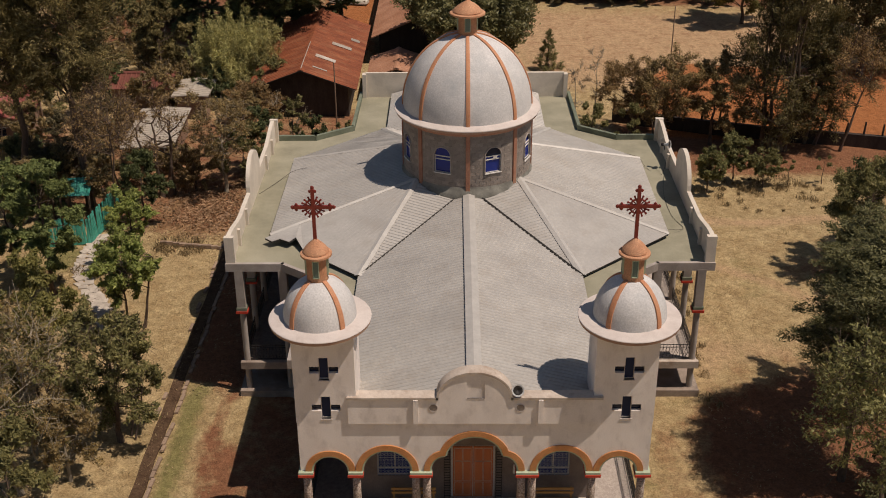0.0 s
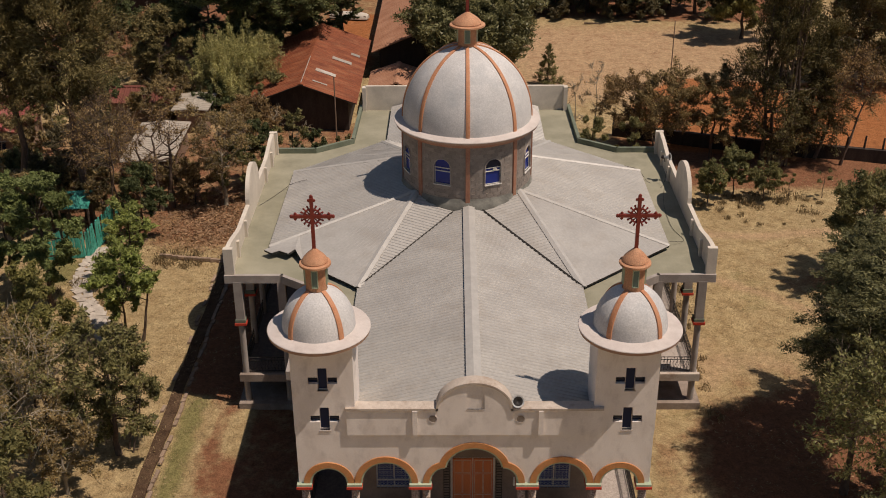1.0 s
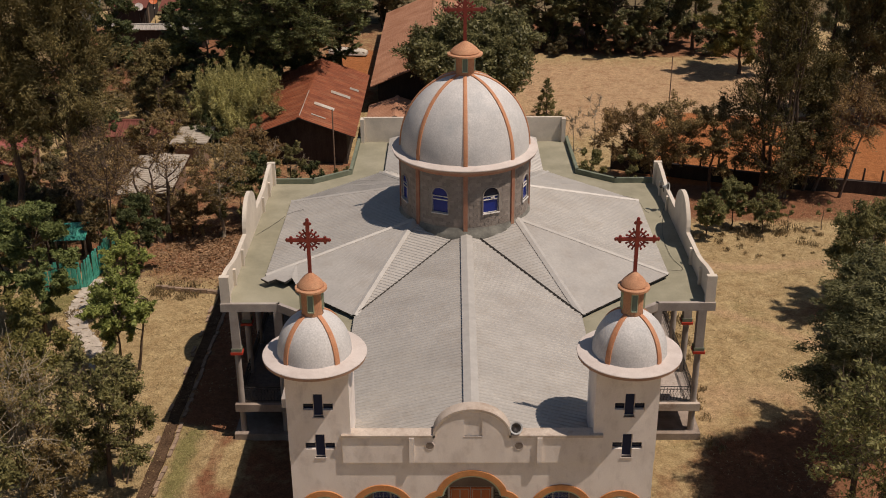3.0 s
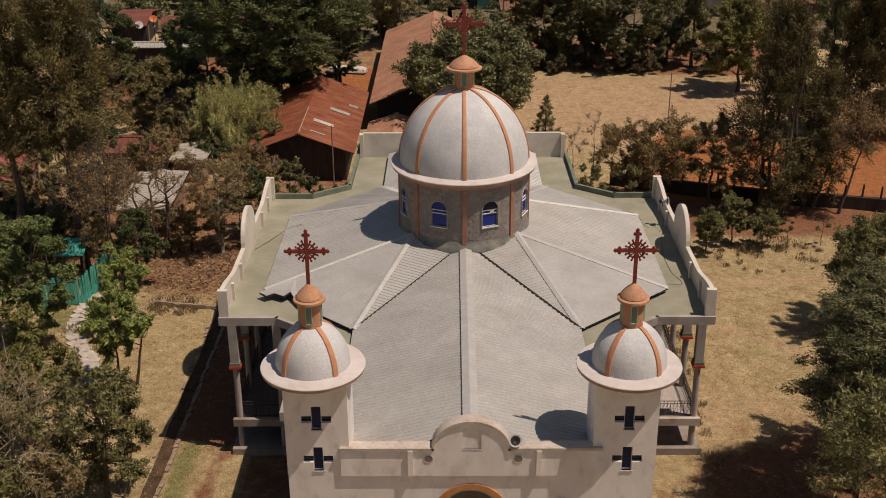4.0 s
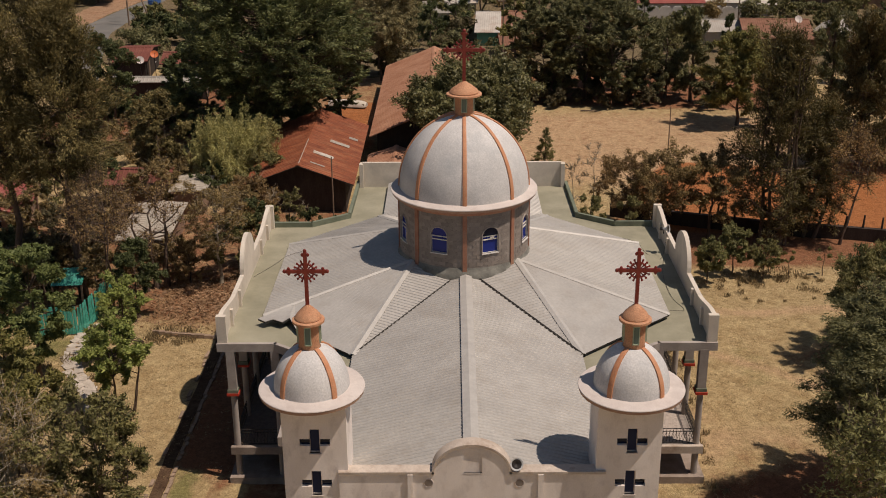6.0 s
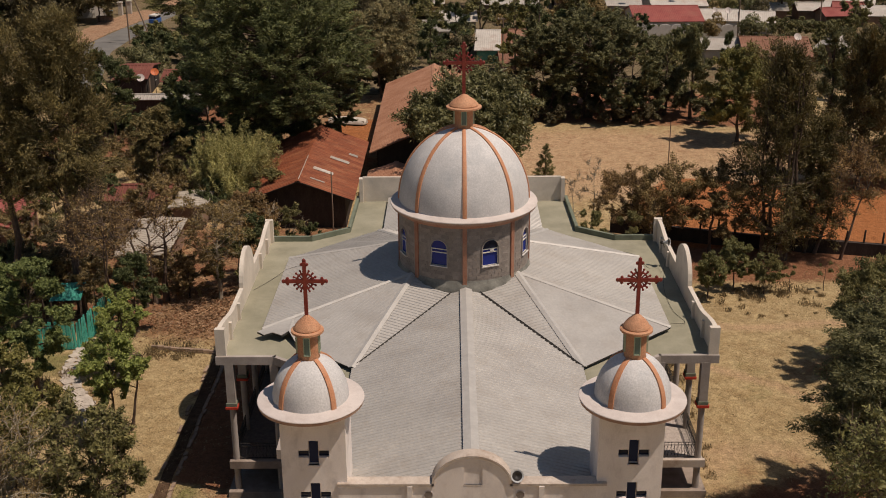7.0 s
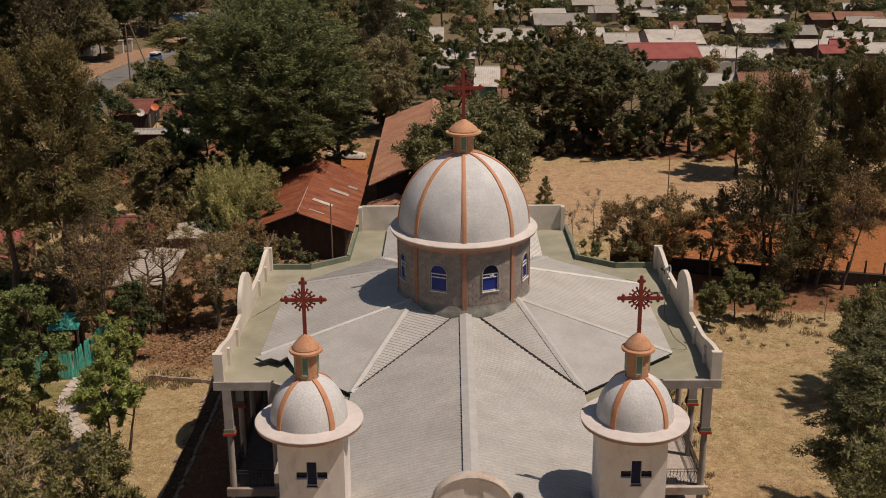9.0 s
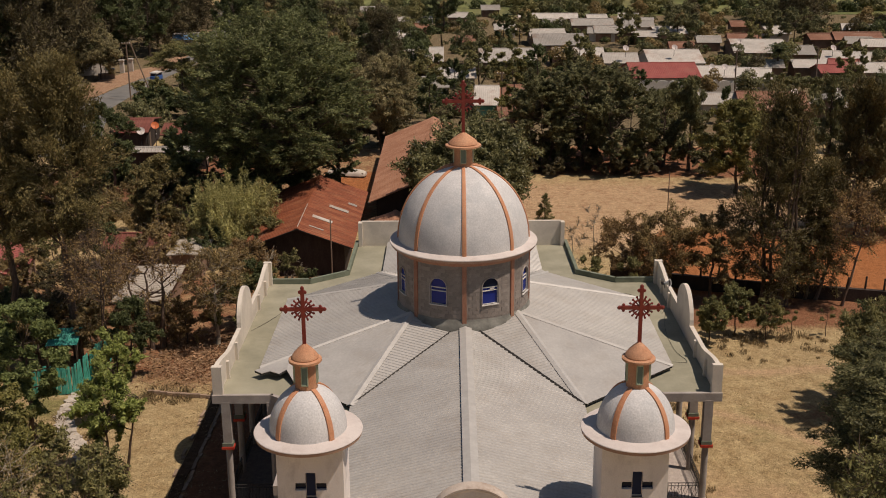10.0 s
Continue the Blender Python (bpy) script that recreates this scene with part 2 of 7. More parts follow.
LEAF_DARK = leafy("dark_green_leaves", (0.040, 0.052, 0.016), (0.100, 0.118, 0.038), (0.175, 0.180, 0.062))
LEAF_ROW = leafy("cypress_leaves", (0.068, 0.072, 0.028), (0.180, 0.178, 0.066), (0.31, 0.275, 0.105))
LEAF_MANGO = leafy("glossy_mango_leaves", (0.078, 0.080, 0.028), (0.180, 0.175, 0.064), (0.310, 0.275, 0.115), rough=0.45)
LEAF_BRIGHT = leafy("bright_green_leaves", (0.145, 0.182, 0.042), (0.31, 0.355, 0.088), (0.43, 0.445, 0.13), 0.42)
LEAF_OLIVE = leafy("olive_green_leaves", (0.078, 0.080, 0.024), (0.210, 0.196, 0.064), (0.335, 0.280, 0.105))
LEAF_GREY = leafy("grey_olive_leaves", (0.130, 0.118, 0.048), (0.290, 0.258, 0.110), (0.40, 0.340, 0.155))
LEAF_YELLOW = leafy("yellow_green_leaves", (0.097, 0.100, 0.023), (0.216, 0.201, 0.054), (0.307, 0.228, 0.065), 0.3)
LEAF_BROWN = leafy("dry_brown_leaves", (0.120, 0.080, 0.029), (0.285, 0.196, 0.072), (0.27, 0.215, 0.072))
LEAF_DRY = leafy("dry_olive_brown_leaves", (0.112, 0.088, 0.030), (0.290, 0.216, 0.078), (0.38, 0.275, 0.100))
LEAF_ACACIA = leafy("feathery_acacia_leaves", (0.100, 0.108, 0.034), (0.245, 0.240, 0.080), (0.36, 0.325, 0.125), 0.35)
GREY_ZINC = surface("dull_grey_zinc", (0.31, 0.27, 0.22), (0.43, 0.375, 0.305), 0.8, 0.7, 9, 0.15, stain=(0.20, 0.13, 0.09), stain_scale=0.7, stain_amount=0.7, grain=0.2)
SKIRT_RIM = surface("brownish_skirt_rim", (0.34, 0.20, 0.14), (0.44, 0.29, 0.21), 2, 0.8, 25, 0.2, grain=0.2)
VENT_DARK = surface("dusty_grey_vent", (0.17, 0.135, 0.11), (0.25, 0.205, 0.17), 4, 0.9, 25, 0.1, grain=0.2)
# Plinth concrete; on the left floor beam its dark tone stands for shade.
PLINTH_SHADED_BEAM = surface("weathered_brown_concrete", (0.23, 0.18, 0.145), (0.35, 0.285, 0.235), 1.2, 0.9, 22, 0.25, stain=(0.15, 0.115, 0.09), stain_scale=1.0, stain_amount=0.6, grain=0.15)
DULL_RED_SHEET = surface("dull_red_brown_sheet", (0.135, 0.042, 0.030), (0.20, 0.068, 0.048), 0.6, 0.75, 9, 0.15, stain=(0.25, 0.12, 0.08), stain_scale=0.5, stain_amount=0.5, grain=0.15)
PANE = glass("blue_grey_pane", (0.014, 0.022, 0.060), 0.2, 0.15)
# Darker copy of the floor tile, with the left gallery's shade in its colour.
SHADED_TILE = surface("worn_brown_floor", (0.12, 0.085, 0.065), (0.19, 0.14, 0.11), 5.0, 0.6, 30, 0.1, grain=0.3)
LEAF_CASUARINA = leafy("casuarina_needles", (0.062, 0.054, 0.018), (0.196, 0.163, 0.053), (0.37, 0.285, 0.093), 0.26)
LEAF_NEEDLE = leafy("dark_casuarina_needles", (0.046, 0.041, 0.013), (0.130, 0.108, 0.034), (0.25, 0.19, 0.060), 0.22)
LEAF_GREEN = leafy("mid_green_leaves", (0.070, 0.096, 0.026), (0.180, 0.214, 0.060), (0.29, 0.31, 0.10))
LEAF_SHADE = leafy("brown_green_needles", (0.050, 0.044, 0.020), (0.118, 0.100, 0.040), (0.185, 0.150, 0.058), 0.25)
LEAF_BAMBOO = leafy("bamboo_leaves", (0.20, 0.205, 0.062), (0.45, 0.425, 0.15), (0.62, 0.55, 0.24), 0.42)
LEAF_JUNIPER = leafy("juniper_sprays", (0.058, 0.069, 0.023), (0.165, 0.184, 0.060), (0.29, 0.295, 0.10), 0.28)


# ---- mesh helpers ----
class Shape:
    """Collects vertices and faces; several simple solids of one part go into one mesh."""

    def __init__(self):
        self.v, self.f = [], []

    def add(self, verts, faces):
        k = len(self.v)
        self.v += [tuple(p) for p in verts]
        self.f += [tuple(k + i for i in q) for q in faces]
        return self

    def box(self, x0, x1, y0, y1, z0, z1, m=None):
        p = [(x, y, z) for z in (z0, z1) for y in (y0, y1) for x in (x0, x1)]
        if m is not None:
            p = [m @ Vector(q) for q in p]
        return self.add(p, [(0, 2, 3, 1), (4, 5, 7, 6), (0, 1, 5, 4), (2, 6, 7, 3), (0, 4, 6, 2), (1, 3, 7, 5)])

    def lathe(self, profile, n=48, cx=0.0, cy=0.0, a0=0.0, a1=360.0):
        """profile: (radius, z) from bottom to top along the outside."""
        full = abs(a1 - a0) >= 359.9
        cols = n if full else n + 1
        pts = []
        for i in range(cols):
            a = radians(a0 + (a1 - a0) * i / n)
            pts += [(cx + r * math.sin(a), cy - r * math.cos(a), z) for r, z in profile]
        k = len(profile)
        faces = []
        for i in range(n):
            j = (i + 1) % cols
            for q in range(k - 1):
                faces.append((i * k + q, j * k + q, j * k + q + 1, i * k + q + 1))
        return self.add(pts, faces)

    def prism(self, poly, z0, z1):
        """poly: (x, y) counter-clockwise."""
        k = len(poly)
        p = [(x, y, z0) for x, y in poly] + [(x, y, z1) for x, y in poly]
        f = [tuple(range(k - 1, -1, -1)), tuple(range(k, 2 * k))]
        f += [(i, (i + 1) % k, k + (i + 1) % k, k + i) for i in range(k)]
        return self.add(p, f)

    def tube(self, path, radii, n=6):
        """A tapered tube along a list of points, closed at both ends."""
        path = [Vector(p) for p in path]
        pts, k = [], len(path)
        for i, p in enumerate(path):
            d = (path[min(i + 1, k - 1)] - path[max(i - 1, 0)]).normalized()
            u = d.cross(Vector((0.3, 0.9, 0.31)) if abs(d.z) > 0.9 else Vector((0, 0, 1))).normalized()
            w = d.cross(u)
            for j in range(n):
                a = 2 * math.pi * j / n
                pts.append(p + (u * math.cos(a) + w * math.sin(a)) * radii[i])
        f = [(i * n + j, i * n + (j + 1) % n, (i + 1) * n + (j + 1) % n, (i + 1) * n + j) for i in range(k - 1) for j in range(n)]
        f += [tuple(range(n - 1, -1, -1)), tuple((k - 1) * n + j for j in range(n))]
        return self.add(pts, f)

    def strips(self, xs, low, top, y0, y1):
        """A wall along x whose lower and upper edges follow low(x) and top(x)."""
        k = len(xs)
        p = []
        for x in xs:
            p += [(x, y0, low(x)), (x, y0, top(x)), (x, y1, top(x)), (x, y1, low(x))]
        f = []
        for i in range(k - 1):
            a, b = 4 * i, 4 * i + 4
            f += [(a, b, b + 1, a + 1), (a + 1, b + 1, b + 2, a + 2), (a + 2, b + 2, b + 3, a + 3), (a + 3, b + 3, b, a)]
        f += [(0, 1, 2, 3), (4 * k - 1, 4 * k - 2, 4 * k - 3, 4 * k - 4)]
        return self.add(p, f)

    def holed(self, x0, x1, z0, z1, y0, y1, holes):
        """A wall in the x-z plane with rectangular openings (x0, x1, z0, z1) through it."""
        xs = sorted({x0, x1, *[h[0] for h in holes], *[h[1] for h in holes]})
        zs = sorted({z0, z1, *[h[2] for h in holes], *[h[3] for h in holes]})
        for xa, xb in zip(xs, xs[1:]):
            for za, zb in zip(zs, zs[1:]):
                cx, cz = (xa + xb) / 2, (za + zb) / 2
                if not any(h[0] < cx < h[1] and h[2] < cz < h[3] for h in holes):
                    self.box(xa, xb, y0, y1, za, zb)
        return self

    def mesh(self, name, mat, smooth=False):
        me = bpy.data.meshes.new(name)
        me.from_pydata(self.v, [], self.f)
        me.materials.append(mat)
        if smooth:
            me.shade_smooth()
        me.update()
        return me


def part(name, shape, mat, parent=None, label="", smooth=False):
    ob = new(name, shape.mesh(name, mat, smooth) if isinstance(shape, Shape) else shape)
    if parent:
        ob.parent = parent
    if smooth:
        edge = ob.modifiers.new("edges", "EDGE_SPLIT")
        edge.split_angle = radians(40)
    return tagged(ob, label) if label else ob


def thing(name, label, category, group="", kind="", at=None):
    ob = new(name)
    if at is not None:
        ob.matrix_world = at
    return tagged(ob, label, category, group, kind)


def ribbed(shape, poly, pitch, height, lift=0.0, thick=0.0):
    """Ribbed sheet over a flat convex polygon; its first edge is the eave, and the ribs run square to it."""
    p = [Vector(q) for q in poly]
    u = (p[1] - p[0]).normalized()
    nrm = Vector((0, 0, 0))
    for i in range(1, len(p) - 1):
        nrm += (p[i] - p[0]).cross(p[i + 1] - p[0])
    nrm = nrm.normalized()
    if nrm.z < 0:
        nrm = -nrm
    w = nrm.cross(u)
    flat = [((q - p[0]).dot(u), (q - p[0]).dot(w)) for q in p]
    lo, hi = min(q[0] for q in flat) + 1e-4, max(q[0] for q in flat) - 1e-4
    us, k = [], 0
    offs = (0.0, 0.34, 0.44, 0.56, 0.66)
    i = math.floor(lo / pitch)
    while i * pitch < hi:
        us += [(i + o) * pitch for o in offs]
        i += 1
    us = [lo] + [a for a in us if lo < a < hi] + [hi]
    verts = []
    for a in us:
        cut = []
        for m in range(len(p)):
            (ua, va), (ub, vb) = flat[m], flat[(m + 1) % len(p)]
            if (ua - a) * (ub - a) <= 0 and abs(ub - ua) > 1e-9:
                t = (a - ua) / (ub - ua)
                cut.append((va + (vb - va) * t, p[m].lerp(p[(m + 1) % len(p)], t)))
        ph = (a / pitch) % 1.0
        h = height if 0.43 < ph < 0.57 else 0.0
        cut.sort(key=lambda c: c[0])
        verts += [cut[0][1] + nrm * (h + lift), cut[-1][1] + nrm * (h + lift)]
    faces = [(2 * j, 2 * j + 2, 2 * j + 3, 2 * j + 1) for j in range(len(us) - 1)]
    k = len(verts)
    if thick:
        verts += [v - nrm * (thick) for v in verts]
        m = k
        for j in range(len(us) - 1):
            faces += [(m + 2 * j, m + 2 * j + 1, m + 2 * j + 3, m + 2 * j + 2), (2 * j, m + 2 * j, m + 2 * j + 2, 2 * j + 2), (2 * j + 1, 2 * j + 3, m + 2 * j + 3, m + 2 * j + 1)]
        e = 2 * (len(us) - 1)
        faces += [(0, 1, m + 1, m), (e, m + e, m + e + 1, e + 1)]
    return shape.add(verts, faces)


def plate(shape, poly, thick):
    """A flat plate whose upper face is the polygon."""
    p = [Vector(q) for q in poly]
    nrm = Vector((0, 0, 0))
    for i in range(1, len(p) - 1):
        nrm += (p[i] - p[0]).cross(p[i + 1] - p[0])
    nrm = nrm.normalized() * (1 if nrm.z > 0 else -1)
    k = len(p)
    return shape.add(p + [q - nrm * thick for q in p], [tuple(range(k)), tuple(range(2 * k - 1, k - 1, -1))] + [(i, k + i, k + (i + 1) % k, (i + 1) % k) for i in range(k)])


def strip(shape, a, b, width, lift=0.03, thick=0.03):
    """A flashing strip from a to b, slightly roofed across its width."""
    a, b = Vector(a), Vector(b)
    d = (b - a).normalized()
    s = d.cross(Vector((0, 0, 1))).normalized() * (width / 2)
    up = Vector((0, 0, lift))
    p = [a - s + up * 0.3, a + up + Vector((0, 0, 0.03)), a + s + up * 0.3, b - s + up * 0.3, b + up + Vector((0, 0, 0.03)), b + s + up * 0.3]
    dn = Vector((0, 0, -thick))
    p += [q + dn for q in p]
    return shape.add(p, [(0, 1, 4, 3), (1, 2, 5, 4), (6, 9, 10, 7), (7, 10, 11, 8), (0, 3, 9, 6), (2, 8, 11, 5), (0, 6, 7, 1), (1, 7, 8, 2), (3, 4, 10, 9), (4, 5, 11, 10)])

# ---- the ground: one sheet to the horizon ----
def rough_sheet(x0, x1, y0, y1, step, amp):
    s = Shape()
    nx, ny = round((x1 - x0) / step), round((y1 - y0) / step)
    for j in range(ny + 1):
        for i in range(nx + 1):
            x, y = x0 + (x1 - x0) * i / nx, y0 + (y1 - y0) * j / ny
            edge = min(1, i, j, nx - i, ny - j)
            s.v.append((x, y, amp * edge * (noise.noise((x * 0.22, y * 0.22, 1.3)) + 0.5 * noise.noise((x * 0.7, y * 0.7, 4.1)) - 0.6)))
    s.f = [(j * (nx + 1) + i, j * (nx + 1) + i + 1, (j + 1) * (nx + 1) + i + 1, (j + 1) * (nx + 1) + i) for j in range(ny) for i in range(nx)]
    return s


def inside(x, y, poly):
    """Signed distance to a polygon's edge, positive inside."""
    best, odd = 1e9, False
    k = len(poly)
    for i in range(k):
        (xa, ya), (xb, yb) = poly[i], poly[(i + 1) % k]
        if (ya > y) != (yb > y) and x < (xb - xa) * (y - ya) / (yb - ya) + xa:
            odd = not odd
        dx, dy = xb - xa, yb - ya
        t = max(0.0, min(1.0, ((x - xa) * dx + (y - ya) * dy) / (dx * dx + dy * dy)))
        best = min(best, math.hypot(x - xa - t * dx, y - ya - t * dy))
    return best if odd else -best


# bare red soil, green growth, orange laterite and painted shade, by their outlines and softness
SOILS_AND_SHADE = [
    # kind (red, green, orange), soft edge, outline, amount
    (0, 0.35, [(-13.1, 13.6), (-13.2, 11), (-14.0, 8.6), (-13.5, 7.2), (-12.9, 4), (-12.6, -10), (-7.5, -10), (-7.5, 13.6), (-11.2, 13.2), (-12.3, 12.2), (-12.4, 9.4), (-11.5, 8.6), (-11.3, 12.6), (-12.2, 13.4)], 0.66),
    (0, 1.8, [(10.5, 8), (11.8, 12.4), (14.5, 14.8), (19, 15.6), (24, 14), (22, 0), (12, 2)], 0.85),
    (0, 0.9, [(7.5, -2), (8.2, 8), (9.6, 11.4), (12.6, 12.6), (13.5, 9), (13.0, -2)], 0.38),
    (1, 0.5, [(9.8, 11.2), (10.4, 12.9), (12.0, 13.0), (11.4, 11.6)], 0.45),
    (0, 2.5, [(-20, 72), (-8, 72), (-8, 84), (-5, 106), (-22, 106), (-27, 92)], 0.55),
    (2, 2.0, [(-16, 71), (-8.2, 71), (-8.2, 92), (-15, 92)], 0.75),
    (0, 2.0, [(-44, 76), (-24, 74), (-22, 100), (-48, 104)], 0.9),
    (0, 2.0, [(-25, 32.5), (-15, 30.4), (-12, 33), (-7, 38), (-5, 56), (-20, 56), (-30, 50), (-40, 60), (-44, 40)], 0.6),
    # dark red tone painted where the church's own shadow falls
    (0, 1.0, [(-15.3, 13.5), (-15.3, 32), (-11, 32), (-11, 13.5)], 1.0),
    (0, 1.5, [(12.5, 41.5), (30, 41), (40, 44), (30, 49), (12, 53)], 0.8),
    (0, 2.0, [(19, 25.5), (24, 24.5), (30, 25), (30, 33), (24, 30), (20, 28)], 0.6),
    (0, 4.0, [(4, 58), (20, 68), (40, 68), (40, 86), (24, 90), (2, 90)], 0.36),
    # red tone darkens the ground in place of shade under the cypresses
    (0, 2.0, [(4, 90), (36, 86), (40, 104), (2, 106)], 0.75),
    (1, 0.7, [(-15.0, 14), (-14.9, 4), (-14.6, -10), (-13.6, -10), (-13.9, 4), (-13.9, 14)], 1.0),
    (1, 1.2, [(-22.5, 26), (-21, 29), (-19.2, 29), (-19.0, 27.4), (-21, 24)], 0.5),
    (1, 1.0, [(-27.5, 27), (-25, 26), (-24.8, 30), (-27.5, 30)], 0.8),
    (1, 2.0, [(13.5, 15), (16, 14), (17, 19), (14, 20)], 0.45),
    (1, 1.6, [(13, 22), (15, 21.5), (17, 25), (14, 26)], 0.35),
    (0, 0.5, [(12.4, 27.6), (19, 25.4), (21.5, 24.4), (21.6, 24.8), (19, 25.9), (12.4, 28.1)], 0.42),
    (2, 0.8, [(15.5, 49.5), (36, 46.5), (60, 46.0), (60, 62), (41, 68.5), (30, 66), (20, 68), (15, 60)], 1.0),
]


# trodden paths and the bare yard
TROD = [
    (0.7, [(13, 33.6), (20, 33.0), (26, 33.6), (34, 35.0), (34, 36.2), (26, 34.6), (20, 34.0), (13, 34.6)], 0.8),
    (0.5, [(12.6, 29.0), (16, 26.6), (18.5, 24.8), (21, 22.0), (21.6, 22.4), (18.9, 25.5), (16.2, 27.4), (12.6, 29.8)], 0.75),
    (1.5, [(12.2, 13), (14, 15.5), (18, 16.2), (19, 18), (14, 19), (12.4, 22)], 0.55),
    (3.0, [(5, 62), (22, 60), (40, 70), (38, 84), (4, 86.5)], 0.75),
]


def earth(name, dry, pale, red, green, orange, zoned=True):
    """Dry grass over soil: colours by noise at three sizes, soils by the sheet's attribute, with a tufted relief."""
    m, tree, bsdf = nodes_of(name)
    n, l = tree.nodes, tree.links
    co = n.new("ShaderNodeTexCoord")

    def nz(scale, detail, rough=0.6, shift=0.0):
        mp = n.new("ShaderNodeMapping")
        mp.inputs["Location"].default_value = (shift, shift * 1.7, 0)
        l.new(co.outputs["Object"], mp.inputs[0])
        t = n.new("ShaderNodeTexNoise")
        t.inputs["Scale"].default_value, t.inputs["Detail"].default_value, t.inputs["Roughness"].default_value = scale, detail, rough
        l.new(mp.outputs[0], t.inputs["Vector"])
        return t.outputs[0]

    def mix(fac, a, b):
        x = n.new("ShaderNodeMix")
        x.data_type = "RGBA"
        l.new(fac, x.inputs[0])
        for sock, val in ((x.inputs[6], a), (x.inputs[7], b)):
            if isinstance(val, tuple):
                sock.default_value = rgba(val)
            else:
                l.new(val, sock)
        return x.outputs[2]

    def step(val, lo, hi, top=1.0):
        r = n.new("ShaderNodeMapRange")
        r.inputs["From Min"].default_value, r.inputs["From Max"].default_value, r.inputs["To Max"].default_value = lo, hi, top
        l.new(val, r.inputs[0])
        return r.outputs[0]

    def plus(a, b, scale):
        x = n.new("ShaderNodeMath")
        x.operation = "MULTIPLY_ADD"
        l.new(b, x.inputs[0])
        x.inputs[1].default_value = scale
        l.new(a, x.inputs[2])
        return x.outputs[0]

    col = mix(step(nz(0.9, 6, 0.7), 0.35, 0.65), dry, pale)
    col = mix(step(nz(0.16, 5, 0.65, 11), 0.60, 0.72, 0.7), col, red)
    col = mix(step(nz(0.28, 5, 0.7, 37), 0.58, 0.74, 0.6), col, green)
    if zoned:
        at = n.new("ShaderNodeAttribute")
        at.attribute_name = "soil"
        sp = n.new("ShaderNodeSeparateXYZ")
        l.new(at.outputs["Vector"], sp.inputs[0])
        rag = nz(0.8, 6, 0.75, 5)
        tr = n.new("ShaderNodeAttribute")
        tr.attribute_name = "trod"
        col = mix(step(plus(tr.outputs["Fac"], rag, 0.9), 0.62, 1.10, 0.9), col, (0.50, 0.335, 0.195))
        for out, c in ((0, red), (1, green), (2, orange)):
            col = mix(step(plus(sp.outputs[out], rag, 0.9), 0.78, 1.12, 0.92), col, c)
    tuft = nz(9.0, 4, 0.75)
    mid_ = nz(2.6, 5, 0.75, 3)
    both_ = plus(tuft, mid_, 0.9)
    sc = n.new("ShaderNodeVectorMath")
    sc.operation = "SCALE"
    l.new(col, sc.inputs[0])
    r = n.new("ShaderNodeMapRange")
    r.inputs["From Min"].default_value, r.inputs["From Max"].default_value = 0.65, 1.25
    r.inputs["To Min"].default_value, r.inputs["To Max"].default_value = 0.50, 1.38
    l.new(both_, r.inputs[0])
    l.new(r.outputs[0], sc.inputs["Scale"])
    l.new(sc.outputs[0], bsdf.inputs["Base Color"])
    bsdf.inputs["Roughness"].default_value, bsdf.inputs["Specular IOR Level"].default_value = 0.95, 0.1
    bp = n.new("ShaderNodeBump")
    bp.inputs["Strength"].default_value, bp.inputs["Distance"].default_value = 0.9, 0.13
    l.new(both_, bp.inputs["Height"])
    l.new(bp.outputs[0], bsdf.inputs["Normal"])
    return m


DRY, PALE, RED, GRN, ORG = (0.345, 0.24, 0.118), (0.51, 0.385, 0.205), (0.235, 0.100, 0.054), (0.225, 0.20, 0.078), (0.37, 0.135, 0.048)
GROUND = earth("dry_grass_ground", DRY, PALE, RED, GRN, ORG)
ORANGE_EARTH = earth("dusty_verge", (0.32, 0.19, 0.115), (0.40, 0.26, 0.165), (0.31, 0.16, 0.09), (0.28, 0.2, 0.11), ORG, False)
FIELD = surface("green_field", (0.075, 0.090, 0.028), (0.185, 0.185, 0.062), 0.05, 0.95, 0.5, 0.0, stain=(0.17, 0.135, 0.065), stain_scale=0.03, stain_amount=0.8, grain=0.5, stretch=(1, 0.35, 1))
TOWN_GROUND = earth("town_earth", (0.14, 0.11, 0.060), (0.23, 0.17, 0.10), (0.24, 0.12, 0.07), (0.08, 0.10, 0.038), ORG, False)

ground = part("ground", rough_sheet(-60, 60, -40, 120, 0.5, 0.10), GROUND)
k = len(ground.data.vertices)
both = Shape()
both.v = [tuple(v.co) for v in ground.data.vertices] + [(-60, -40, 0), (60, -40, 0), (60, 120, 0), (-60, 120, 0), (-4000, -4000, -2), (4000, -4000, -2), (4000, 4000, -2), (-4000, 4000, -2)]
both.f = [tuple(p.vertices) for p in ground.data.polygons] + [tuple(k + i for i in q) for q in ((4, 5, 1, 0), (5, 6, 2, 1), (6, 7, 3, 2), (7, 4, 0, 3))]
ground.data = both.mesh("ground", GROUND, True)
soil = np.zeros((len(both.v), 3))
for ch, soft, poly, amount in SOILS_AND_SHADE:
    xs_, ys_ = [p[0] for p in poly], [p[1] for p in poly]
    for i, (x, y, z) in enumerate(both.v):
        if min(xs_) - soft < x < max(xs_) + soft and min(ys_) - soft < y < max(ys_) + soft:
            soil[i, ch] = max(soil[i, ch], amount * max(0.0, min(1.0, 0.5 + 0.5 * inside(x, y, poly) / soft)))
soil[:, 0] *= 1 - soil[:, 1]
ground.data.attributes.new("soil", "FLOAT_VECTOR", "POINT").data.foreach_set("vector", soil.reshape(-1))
trod = np.zeros(len(both.v))
